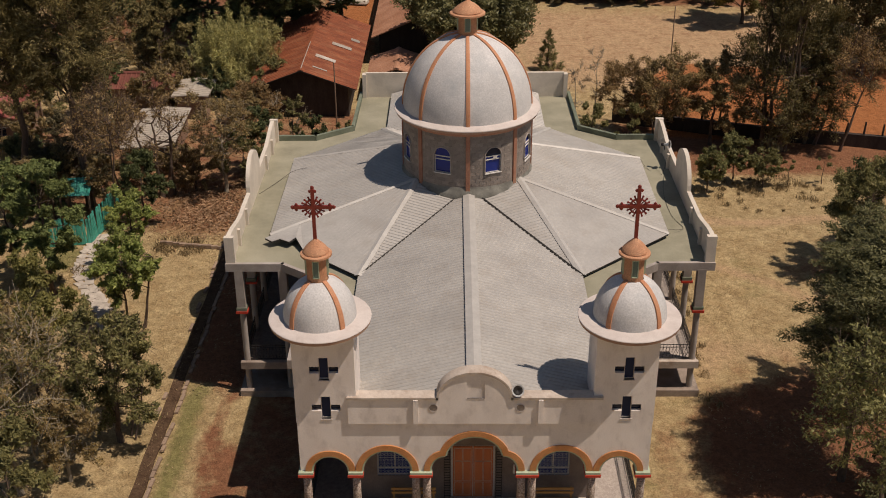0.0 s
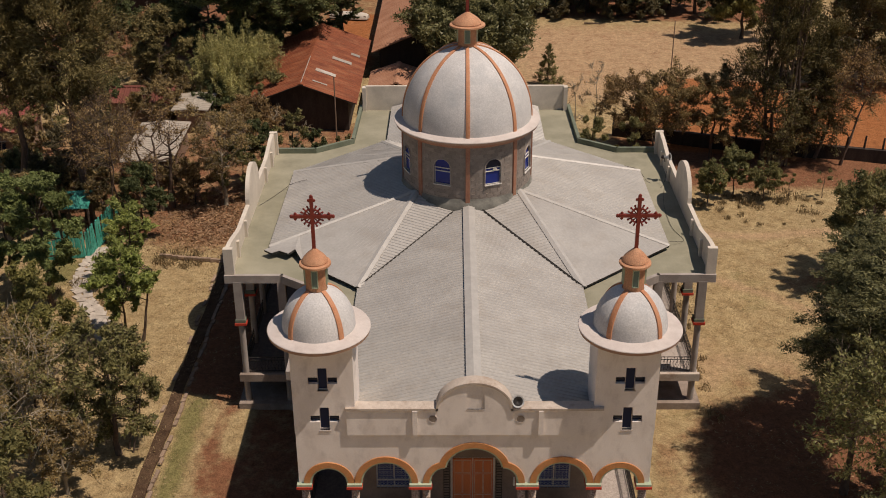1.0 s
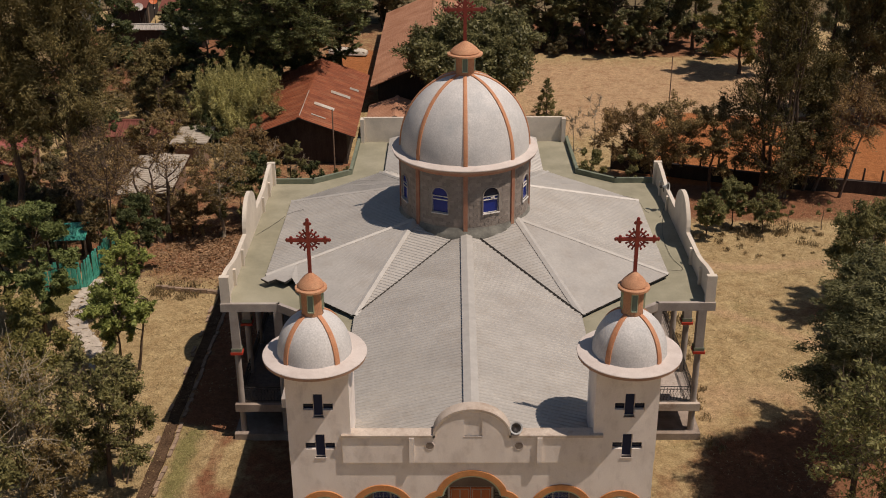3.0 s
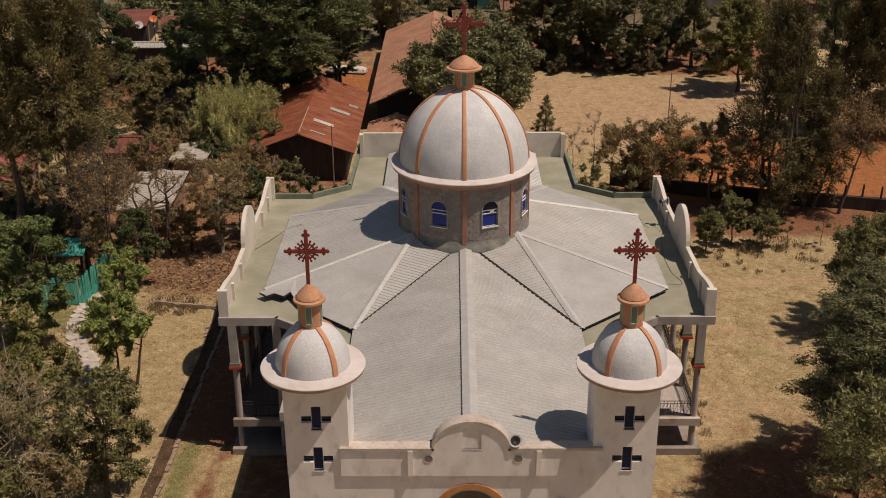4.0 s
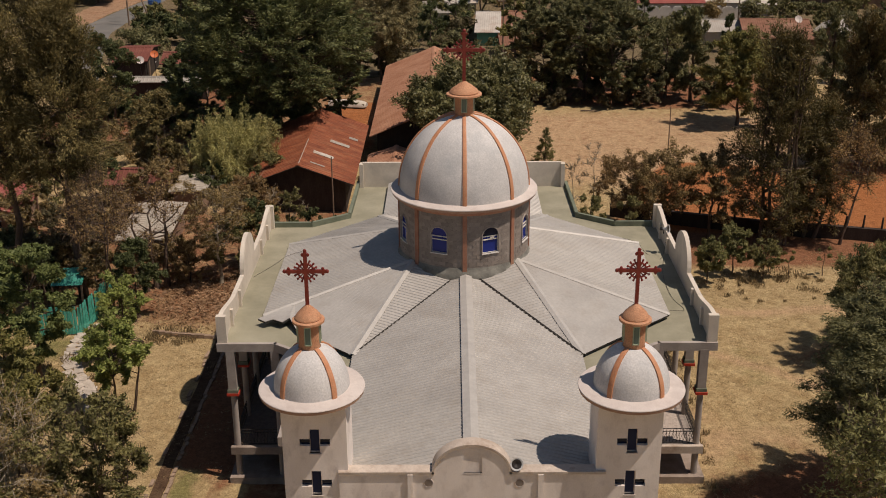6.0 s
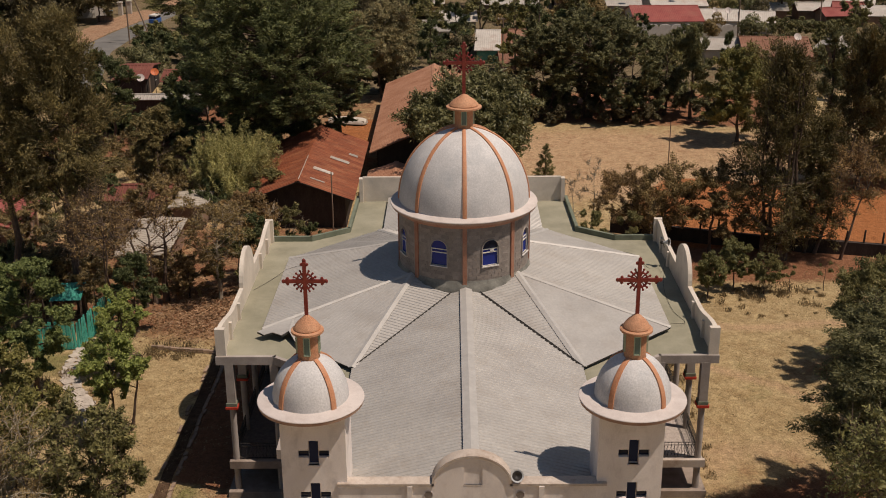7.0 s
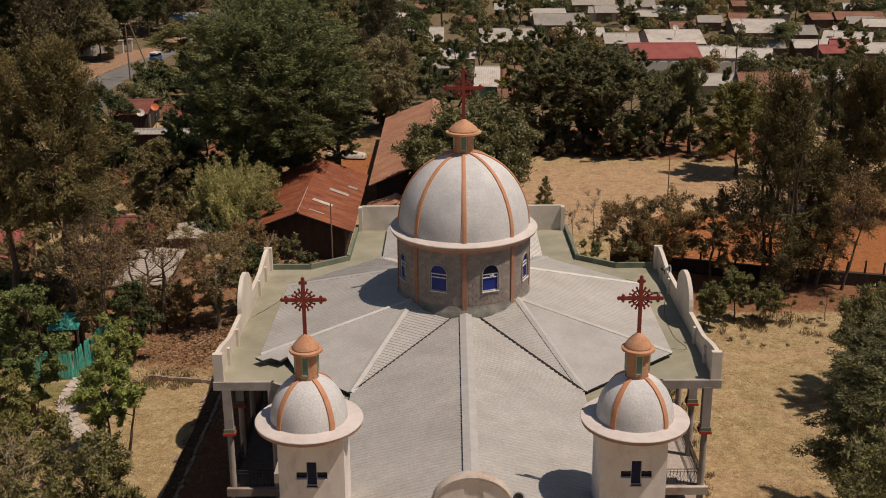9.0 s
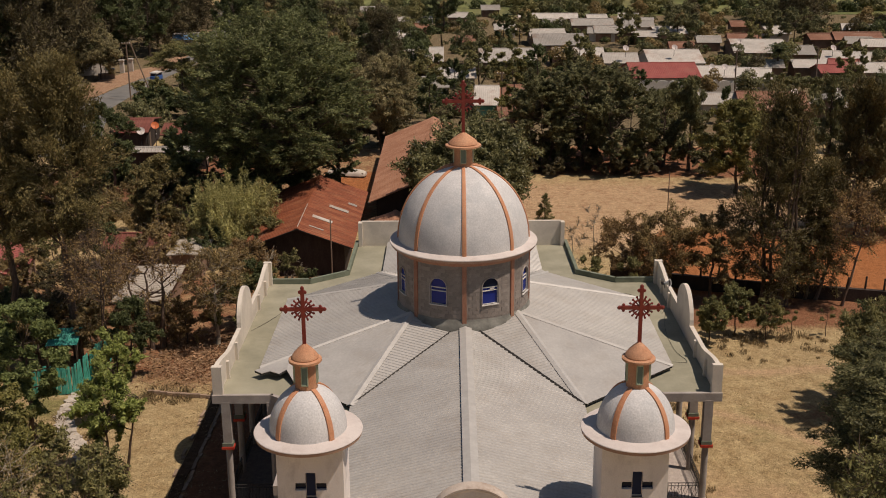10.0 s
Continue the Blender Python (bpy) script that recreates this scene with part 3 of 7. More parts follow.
for soft, poly, amount in TROD:
    xs_, ys_ = [p[0] for p in poly], [p[1] for p in poly]
    for i, (x, y, z) in enumerate(both.v):
        if min(xs_) - soft < x < max(xs_) + soft and min(ys_) - soft < y < max(ys_) + soft:
            trod[i] = max(trod[i], amount * max(0.0, min(1.0, 0.5 + 0.5 * inside(x, y, poly) / soft)))
ground.data.attributes.new("trod", "FLOAT", "POINT").data.foreach_set("value", trod)
tagged(ground, "dry yellow grass over red earth with bare patches", "ground", kind="structure")


def patch(name, outline, mat, label, lift=0.02, ragged=0.25, category="ground"):
    """A piece of other ground with a ragged edge, laid a little above the sheet."""
    pts = []
    k = len(outline)
    for i in range(k):
        a, b = Vector((*outline[i], 0)), Vector((*outline[(i + 1) % k], 0))
        m = max(2, int((b - a).length / 0.4))
        for j in range(m):
            q = a.lerp(b, j / m)
            d = noise.noise_vector((q.x * 0.9, q.y * 0.9, 7.7)) * ragged
            pts.append((q.x + d.x, q.y + d.y))
    s = Shape().prism(pts, -0.06, lift)
    return tagged(part(name, s, mat), label, category, kind="structure")


patch("town_soil", [(-75, 122), (-30, 106), (60, 104), (150, 104), (220, 300), (-120, 300), (-110, 122)], TOWN_GROUND, "brown and green soil under the town", 0.03, 2.0)
patch("far_field", [(-46, 272), (2, 262), (240, 258), (420, 900), (-140, 900), (-60, 330)], FIELD, "green cultivated fields beyond the town", 0.06, 0.0)
patch("road", [(-44.0, 100), (-50.3, 126), (-51.6, 134), (-51.3, 149.5), (-50.2, 164.5), (-48.6, 178), (-49, 195), (-50.5, 220), (-53.6, 245), (-55.3, 265), (-61.3, 315), (-64, 345), (-72, 345), (-68.3, 315), (-64.2, 281), (-58.5, 250), (-54.5, 220), (-52.5, 195), (-52.2, 178), (-52.6, 167.9), (-55.1, 156.6), (-57.2, 140.6), (-57.6, 126), (-53, 100)], ASPHALT, "worn grey asphalt road between trees", 0.05, 0.15, "road")
patch("road_verge", [(-57.5, 140.6), (-55.4, 156.6), (-52.8, 167.9), (-52.4, 178), (-52.7, 195), (-55, 195), (-55, 178), (-58.5, 171), (-61.5, 160), (-62, 148), (-60, 140)], ORANGE_EARTH, "dusty tan road verge", 0.045, 0.5)

KERB_STONE = surface("earthy_kerb_stone", (0.24, 0.165, 0.115), (0.37, 0.275, 0.20), 1.2, 0.9, 14, 0.4, vary=0.2, grain=0.2)

# drain with stone kerbs along the church's left side
drain = thing("drain", "shallow earth drain edged with broken stone kerbs", "drain", kind="structure")
DRAIN_SOIL = earth("dark_drain_soil", (0.085, 0.050, 0.030), (0.15, 0.095, 0.058), (0.12, 0.06, 0.036), (0.10, 0.08, 0.04), ORG, False)
bed = [(-15.93 + 0.07 * noise.noise((y * 0.7, 1.5, 0)), y) for y in np.arange(-10.0, 33.2, 0.5)]
bed = [(x + 0.62 + 0.08 * noise.noise((y * 0.8, 8.5, 0)), y) for x, y in bed] + bed[::-1]
part("channel", Shape().prism([(float(x), float(y)) for x, y in bed], -0.05, 0.03), DRAIN_SOIL, drain)
for x, chance in ((-16.08, 0.35), (-15.16, 0.92)):
    y = -10.0
    while y < 33:
        ln = random.uniform(0.35, 0.9)
        if random.random() < (chance if y > 8 or x > -15.5 else chance * 0.45):
            part("kerb_stone", Shape().prism([(-0.1, 0), (0.08, 0.04), (0.11, ln - 0.06), (-0.07, ln - 0.02)], -0.05, random.uniform(0.05, 0.10)), KERB_STONE, drain).location = (x + random.uniform(-0.06, 0.06), y, 0)
        y += ln

cross_kerb = thing("garden_kerb", "low broken stone kerb across dry grass", "kerb", kind="structure")
for i in range(11):
    part("kerb_stone", Shape().box(0, 0.42, -0.1, 0.1, -0.05, random.uniform(0.12, 0.2)), KERB_STONE, cross_kerb).location = (-20.3 + i * 0.44, 30.5 - i * 0.09 + random.uniform(-0.05, 0.05), 0)

stone_path = thing("stone_path", "pale stone path curving beside the trees", "path", kind="structure")
path_line = [(-24.6, 31.5), (-24.7, 29.2), (-24.6, 27.0), (-23.8, 25.0), (-22.6, 23.2), (-21.5, 21.3), (-20.8, 19.3)]
for (xa, ya), (xb, yb) in zip(path_line, path_line[1:]):
    for j in range(4):
        f = j / 4
        for side in (-0.28, 0.28):
            st = part("paving_stone", Shape().prism([(-0.3, -0.27), (0.26, -0.3), (0.31, 0.22), (-0.22, 0.3)], -0.05, random.uniform(0.05, 0.09)), STONE, stone_path)
            st.location = (xa + (xb - xa) * f + side, ya + (yb - ya) * f + random.uniform(-0.08, 0.08), 0)
            st.rotation_euler = (0, 0, random.uniform(0, 6.28))

# ---- the church ----
church = thing("church", "cream plastered church with white domes, grey metal roof and orange trim", "church")
FLOOR, SPRING, SLAB_Z = 1.95, 5.25, 7.70


def mirrored(outline):
    return outline + [(-x, y) for x, y in reversed(outline)]


# plinth and gallery floor
base_outline = mirrored([(7.3, -0.4), (7.3, 11.2), (9.4, 12.85), (12.05, 12.85), (12.05, 29.9), (9.4, 29.9), (7.3, 31.4), (7.3, 37.9)])
part("plinth", Shape().prism(base_outline, -0.2, 0.3), PLINTH_SHADED_BEAM, church, "grey concrete base slab")
core_outline = mirrored([(5.0, 2.5), (5.0, 13.6), (9.0, 15.6), (9.0, 27.0), (5.0, 29.0), (5.0, 36.5)])
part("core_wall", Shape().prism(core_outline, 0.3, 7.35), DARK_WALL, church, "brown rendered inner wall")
floor_outline = mirrored([(7.1, 0.0), (7.1, 11.3), (9.35, 13.0), (11.85, 13.0), (11.85, 29.6), (9.35, 29.6), (7.1, 31.2), (7.1, 37.6)])
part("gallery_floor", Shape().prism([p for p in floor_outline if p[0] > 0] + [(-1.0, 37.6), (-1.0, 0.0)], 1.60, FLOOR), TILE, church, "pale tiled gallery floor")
# left half: same floor, its shade put into a browner tile
part("gallery_floor", Shape().prism([p for p in floor_outline if p[0] < 0] + [(-1.0, 0.0), (-1.0, 37.6)], 1.60, FLOOR), SHADED_TILE, church, "worn brown gallery floor")
# the left beam's darker concrete paints in the shade on that side
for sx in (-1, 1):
    part("floor_beam", Shape().box(*sorted((sx * 9.3, sx * 11.9)), 12.94, 13.16, 1.62, 2.03), COPING if sx > 0 else PLINTH_SHADED_BEAM, church)
slab_outline = mirrored([(7.05, 0.36), (7.05, 4.4), (7.9, 4.4), (7.9, 12.13), (9.35, 13.2), (12.1, 13.2), (12.1, 29.6), (9.4, 29.6), (7.2, 31.2), (7.1, 37.8)])
part("roof_slab", Shape().prism(slab_outline, 7.38, SLAB_Z), SLAB, church, "green-grey cement roof slab with stains")

# slab edge beams and kerbs
edge = [(7.9, 4.4), (7.9, 12.13), (9.35, 13.2), (12.16, 13.2)]
rear = [(12.1, 29.6), (9.4, 29.6), (7.2, 31.2), (7.1, 37.6)]
for sx in (-1, 1):
    for line, mat, nm, top in ((edge, CONCRETE, "edge_beam", SLAB_Z + 0.05), (rear, KERB, "roof_kerb", SLAB_Z + 0.32)):
        for (xa, ya), (xb, yb) in zip(line, line[1:]):
            d = Vector((xb - xa, yb - ya, 0))
            ang = math.atan2(d.y, d.x)
            m = pose(xa, ya, 0, 0, 0, math.degrees(ang))
            s = Shape().box(-0.06, d.length + 0.06, -0.10, 0.10, 7.32, top, m)
            if sx < 0:
                s.v = [(-x, y, z) for x, y, z in s.v]
                s.f = [tuple(reversed(q)) for q in s.f]
            part(nm, s, mat, church)


def shape_top(u):
    """Height of the side parapet, u metres from its middle."""
    a = abs(u)
    if a < 1.75:
        return 8.85 + 1.50 * math.sqrt(max(0.0, 1 - (a / 1.75) ** 2)) ** 1.1
    if a < 4.4:
        return 8.68
    if a < 7.7:
        t = (a - 4.4) / 3.3
        return 8.68 + 0.46 * t * t * (3 - 2 * t)
    return 9.14


for sx in (-1, 1):
    us = sorted({round(-8.15 + 16.3 * i / 150, 3) for i in range(151)} | {-1.75, 1.75})
    s = Shape().strips(us, lambda u: SLAB_Z, shape_top, 0.0, 0.22)
    s.v = [(sx * 12.10 - sx * y if sx > 0 else -12.10 + y, 21.35 + x, z) for x, y, z in s.v]
    par = part("side_parapet", s, PARAPET, church, "cream parapet with a rounded crest")
    for yy in (15.3, 17.7, 25.0, 27.4):
        x0, x1 = sorted((sx * 11.885, sx * 11.74))
        part("buttress", Shape().box(x0, x1, yy - 0.11, yy + 0.11, SLAB_Z, 8.62), PARAPET, par)
    for yy in (13.32, 29.38):
        x0, x1 = sorted((sx * 12.18, sx * 11.70))
        part("end_post", Shape().box(x0, x1, yy - 0.14, yy + 0.14, SLAB_Z, 9.17), PARAPET, par)

back = part("rear_parapet", Shape().box(-6.75, 6.75, 37.42, 37.64, SLAB_Z, 9.42), PARAPET, church)
for x in (-6.85, 6.85):
    part("end_post", Shape().box(x - 0.13, x + 0.13, 37.2, 37.7, SLAB_Z, 9.36), PARAPET, back)


# facade with five arches
def opening(x):
    """Height of the arches' edge at x."""
    a = abs(x)
    if a < 1.17:
        return 5.76 + math.sqrt(1.22 ** 2 - a * a)
    if a < 1.80:
        return SPRING + 0.78 * math.sqrt(max(0, 1 - ((a - 1.17) / 0.63) ** 2))
    if 2.50 < a < 4.55:
        return SPRING + 1.04 * math.sqrt(1 - ((a - 3.525) / 1.025) ** 2)
    if 5.07 < a < 6.60:
        return SPRING + 0.76 * math.sqrt(1 - ((a - 5.835) / 0.765) ** 2)
    return SPRING


xs = set()
for lo, hi in ((-1.8, 1.8), (2.5, 4.55), (-4.55, -2.5), (5.07, 6.6), (-6.6, -5.07)):
    for i in range(61):
        c = (lo + hi) / 2 - math.cos(math.pi * i / 60) * (hi - lo) / 2
        xs.add(round(c, 4))
xs = {x for x in xs if not 1.10 < abs(x) < 1.24} | {-7.05, 7.05, -1.17, 1.17, -1.1, 1.1}
part("facade_wall", Shape().strips(sorted(xs), opening, lambda x: 7.64, 0.0, 0.36), PLASTER, church, "cream plastered front wall with five arches")


def arch_line(lo, hi):
    pts = [(x, opening(x)) for x in sorted(xs) if lo - 1e-6 <= x <= hi + 1e-6]
    pts[0], pts[-1] = (lo, SPRING), (hi, SPRING)
    return pts


def band(pts, inner, outer, y0, y1):
    """A band that follows a line in the x-z plane, between two offsets from it."""
    s = Shape()
    k = len(pts)
    ring = []
    for i, (x, z) in enumerate(pts):
        ax, az = pts[max(i - 1, 0)]
        bx, bz = pts[min(i + 1, k - 1)]
        nx, nz_ = -(bz - az), bx - ax
        ln = math.hypot(nx, nz_) or 1
        nx, nz_ = nx / ln, nz_ / ln
        ring += [(x + nx * inner, y0, z + nz_ * inner), (x + nx * outer, y0, z + nz_ * outer), (x + nx * outer, y1, z + nz_ * outer), (x + nx * inner, y1, z + nz_ * inner)]
    f = []
    for i in range(k - 1):
        a, b = 4 * i, 4 * i + 4
        f += [(a, b, b + 1, a + 1), (a + 1, b + 1, b + 2, a + 2), (a + 2, b + 2, b + 3, a + 3), (a + 3, b + 3, b, a)]
    f += [(0, 1, 2, 3), (4 * k - 1, 4 * k - 2, 4 * k - 3, 4 * k - 4)]
    return s.add(ring, f)


spans = [(lo, hi, 0.0, False) for lo, hi in ((2.5, 4.55), (-4.55, -2.5), (5.07, 6.6), (-6.6, -5.07))]
spans += [(-1.8, -1.17, 0.004, True), (-1.17, 1.17, 0.0, True), (1.17, 1.8, 0.004, True)]
for lo, hi, back_by, cut in spans:
    line = [(x, opening(x)) for x in sorted(xs) if lo - 1e-6 <= x <= hi + 1e-6] if cut else arch_line(lo, hi)
    if cut and abs(lo) > 1.5:
        line[0] = (lo, SPRING)
    if cut and abs(hi) > 1.5:
        line[-1] = (hi, SPRING)
    if cut and hi < 0:
        line = line[:-1] + [(hi, SPRING + 0.78)]
    elif cut and lo > 0:
        line = [(lo, SPRING + 0.78)] + line[1:]
    part("arch_trim", band(line, 0.0, 0.25, -0.06 + back_by, 0.004), ORANGE, church, "orange painted arch moulding")
    part("arch_soffit", band(line, -0.07, 0.0, -0.03 + back_by, 0.40), PALE_GREEN, church, "pale green arch lining")

# portico columns
for x, double in ((-6.83, 0), (-4.81, 0), (-2.15, 1), (2.15, 1), (4.81, 0), (6.83, 0)):
    w = 0.45 if double else 0.30
    col = part("portico_column", Shape(), PEBBLE, church)
    s = Shape()
    for dx in ((-0.22, 0.22) if double else (0.0,)):
        s.lathe([(0.0, FLOOR), (0.19, FLOOR), (0.17, 4.0), (0.165, 5.03), (0.0, 5.03)], 18, x + dx, 0.18)
    col.data = s.mesh("portico_column", PEBBLE, True)
    part("red_abacus", Shape().box(x - w - 0.02, x + w + 0.02, -0.20, 0.54, 5.03, 5.14), RED_PAINT, col)
    part("green_abacus", Shape().box(x - w, x + w, -0.17, 0.52, 5.14, SPRING), PALE_GREEN, col)

# upper front: panel, round crest, coping, niche
def crest(x):
    return 8.82 + (1.20 * math.sqrt(max(0.0, 1 - (x / 1.42) ** 2)) if abs(x) < 1.42 else 0.0)


cx = sorted({round(1.42 * math.sin(math.pi * (i / 60 - 0.5)), 4) for i in range(61)} | {-0.30, 0.39})
panel = Shape()
panel.strips([-5.0, -1.42], lambda x: 7.64, lambda x: 8.82, -0.10, 0.30)
panel.strips([1.42, 5.0], lambda x: 7.64, lambda x: 8.82, -0.10, 0.30)
panel.strips([x for x in cx if x <= -0.30], lambda x: 7.64, crest, -0.10, 0.30)
panel.strips([x for x in cx if x >= 0.39], lambda x: 7.64, crest, -0.10, 0.30)
mid = [x for x in cx if -0.30 <= x <= 0.39]
panel.strips(mid, lambda x: 7.64, lambda x: 8.85, -0.10, 0.30)
panel.strips(mid, lambda x: 9.72, crest, -0.10, 0.30)
panel.strips([-0.30, 0.39], lambda x: 8.85, lambda x: 9.72, -0.06, 0.28)
front = part("front_panel", panel, PLASTER, church, "cream parapet panel with a round crest and niche")
part("niche_sill", Shape().box(-0.32, 0.41, -0.112, -0.02, 8.82, 8.85), PLASTER_WHITE, front)
for lo, hi in ((-5.02, -1.42), (1.42, 5.02)):
    part("coping", Shape().box(lo, hi, -0.16, 0.38, 8.82, 8.92), COPING, front, "weathered coping with rust stains")
arc = [(1.42 * math.sin(math.pi * (i / 48 - 0.5)), 8.82 + 1.20 * math.cos(math.pi * (i / 48 - 0.5))) for i in range(49)]
part("crest_coping", band(arc, 0.0, 0.09, -0.16, 0.38), COPING, front)
for x in (-2.32, 2.60):
    part("front_pilaster", Shape().box(x - 0.10, x + 0.10, -0.19, -0.10, 7.70, 8.82).box(x - 0.08, x + 0.08, -0.17, -0.10, 7.58, 7.70), PLASTER, front)
for x in (-1.63, 1.80):
    vent = part("round_vent", Shape().lathe([(0.16, -0.02), (0.19, -0.02), (0.19, 0.012), (0.18, 0.02), (0.16, 0.02), (0.16, -0.02)], 20), PLASTER_WHITE, front)
    vent.matrix_local = pose(x, -0.10, 8.42, 90, 0, 0)
    part("vent_hole", Shape().lathe([(0.0, -0.01), (0.155, -0.01), (0.155, 0.012), (0.0, 0.012)], 20), VENT_DARK, vent)

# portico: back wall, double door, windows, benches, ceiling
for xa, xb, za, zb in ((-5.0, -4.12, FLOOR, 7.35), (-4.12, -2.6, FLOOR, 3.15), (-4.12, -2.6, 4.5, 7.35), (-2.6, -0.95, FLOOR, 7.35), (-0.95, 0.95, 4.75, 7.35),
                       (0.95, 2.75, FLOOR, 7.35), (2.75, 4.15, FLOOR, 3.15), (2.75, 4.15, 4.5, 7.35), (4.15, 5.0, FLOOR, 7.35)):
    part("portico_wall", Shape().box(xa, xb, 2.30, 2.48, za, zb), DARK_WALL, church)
door = part("double_door", Shape().box(-0.95, 0.95, 2.40, 2.47, FLOOR, 4.75), WHITE_FRAME, church, "orange wooden double door with panels")
for x0, x1 in ((-0.86, -0.02), (0.02, 0.86)):
    leaf = part("door_leaf", Shape().box(x0, x1, 2.35, 2.40, FLOOR + 0.03, 4.66), DOOR, door)
    w = (x1 - x0 - 0.20)
    for z0, z1 in ((2.1, 2.75), (2.85, 3.85), (3.95, 4.55)):
        for q in (0, 1):
            a = x0 + 0.07 + q * (w / 2 + 0.06)
            part("door_panel", Shape().box(a, a + w / 2, 2.335, 2.352, z0, z1), DOOR, leaf)
            part("panel_moulding", Shape().box(a - 0.02, a + w / 2 + 0.02, 2.343, 2.351, z0 - 0.02, z1 + 0.02), COPING, leaf)
for x in (-1.12, 1.12):
    g = part("iron_grille", Shape().box(x - 0.13, x - 0.11, 2.27, 2.30, FLOOR, 4.6).box(x + 0.11, x + 0.13, 2.27, 2.30, FLOOR, 4.6), IRON, church)
    for i in range(18):
        part("grille_bar", Shape().box(x - 0.11, x + 0.11, 2.275, 2.295, FLOOR + 0.1 + i * 0.14, FLOOR + 0.13 + i * 0.14), IRON, g)
for x0, x1 in ((-4.12, -2.6), (2.75, 4.15)):
    win = part("window", Shape().box(x0, x1, 2.42, 2.44, 3.15, 4.5), BLUE_GLASS, church, "barred window with dark blue glass")
    fr = Shape()
    for x in (x0, (x0 + x1) / 2 - 0.03, x1 - 0.06):
        fr.box(x, x + 0.06, 2.38, 2.42, 3.15, 4.5)
    for z in (3.15, 3.5, 4.44):
        fr.box(x0, x1, 2.375, 2.415, z, z + 0.06)
    part("window_frame", fr, WHITE_FRAME, win)
    gr = Shape()
    for i in range(11):
        gr.box(x0 + i * 0.155 - 0.008, x0 + i * 0.155 + 0.008, 2.31, 2.33, 3.15, 4.5)
    for i in range(5):
        gr.box(x0, x1, 2.31, 2.33, 3.2 + i * 0.3, 3.22 + i * 0.3)
    for i in range(10):
        for j in range(4):
            gr.lathe([(0.05, 0.0), (0.065, 0.0), (0.065, 0.015), (0.05, 0.015), (0.05, 0.0)], 8, 0, 0)
            for q in range(-40, 0):
                x, y, z = gr.v[q]
                gr.v[q] = (x0 + 0.0775 + i * 0.155 + x, 2.32 + z, 3.36 + j * 0.3 + y)
    part("window_grille", gr, GRILLE, win, "pale blue scrolled iron grille")
part("portico_ceiling", Shape().box(-6.9, 6.9, 0.36, 2.3, 7.2, 7.36), PLASTER, church)
for x in (-2.55, 3.35):
    b = thing("bench", "varnished wooden bench under the front arches", "bench", "portico benches")
    for z in (2.42, 2.72, 2.92):
        part("back_rail" if z > 2.5 else "seat", Shape().box(x - 0.95, x + 0.95, 1.62 if z > 2.5 else 1.3, 1.66, z, z + (0.10 if z > 2.5 else 0.05)), WOOD, b)
    for dx in (-0.85, 0.85):
        part("leg", Shape().box(x + dx - 0.04, x + dx + 0.04, 1.33, 1.41, FLOOR, 2.42), WOOD, b)
        part("leg", Shape().box(x + dx - 0.04, x + dx + 0.04, 1.67, 1.73, FLOOR, 3.0), WOOD, b)
part("notice_board", Shape().box(1.72, 2.02, 2.24, 2.30, 3.3, 3.75), WHITE_FRAME, church)


# crosses
def cross_shape(h, half, zc, th):
    """A processional cross: shaft, arms with trefoil ends, a pierced ring with rays. Base at z = 0."""
    s = Shape()
    s.box(-th, th, -th * 0.8, th * 0.8, -0.15, h - 0.10)
    s.box(-half + 0.1, half - 0.1, -th * 0.72, th * 0.72, zc - th, zc + th)

    def knob(x, z, r):
        k = len(s.v)
        s.lathe([(0.001, -r * 1.15), (r * 0.75, -r * 0.6), (r * 0.9, 0), (r * 0.75, r * 0.6), (0.001, r * 1.15)], 8)
        for i in range(k, len(s.v)):
            a, b, c = s.v[i]
            s.v[i] = (a + x, b * 0.55, c + z)

    for x, z, ux, uz in ((0, h, 0, 1), (-half, zc, -1, 0), (half, zc, 1, 0)):
        knob(x - ux * 0.05, z - uz * 0.05, th * 1.2)
        knob(x - ux * 0.20 + uz * 0.10, z - uz * 0.20 + ux * 0.10, th * 1.0)
        knob(x - ux * 0.20 - uz * 0.10, z - uz * 0.20 - ux * 0.10, th * 1.0)
    r = half * 0.36
    for a in range(0, 360, 15):
        c0, s0, c1, s1 = math.cos(radians(a)), math.sin(radians(a)), math.cos(radians(a + 15)), math.sin(radians(a + 15))
        s.tube([(r * c0, 0, zc + r * s0), (r * c1, 0, zc + r * s1)], [th * 0.6, th * 0.6], 5)
    for a in (22, 45, 68, 112, 135, 158, 202, 225, 248, 292, 315, 338):
        c0, s0 = math.cos(radians(a)), math.sin(radians(a))
        s.tube([(r * 0.2 * c0, 0, zc + r * 0.2 * s0), (r * 1.35 * c0, 0, zc + r * 1.35 * s0)], [th * 0.35, th * 0.5], 5)
        knob(r * 1.42 * c0, zc + r * 1.42 * s0, th * 0.72)
    knob(0.0, zc, th * 1.6)
    return s


def dome_profile(r, z0, h, top_r, n=26):
    end = math.acos(top_r / r)
    return [(r * math.cos(end * i / n), z0 + h * math.sin(end * i / n) / math.sin(end)) for i in range(n + 1)]


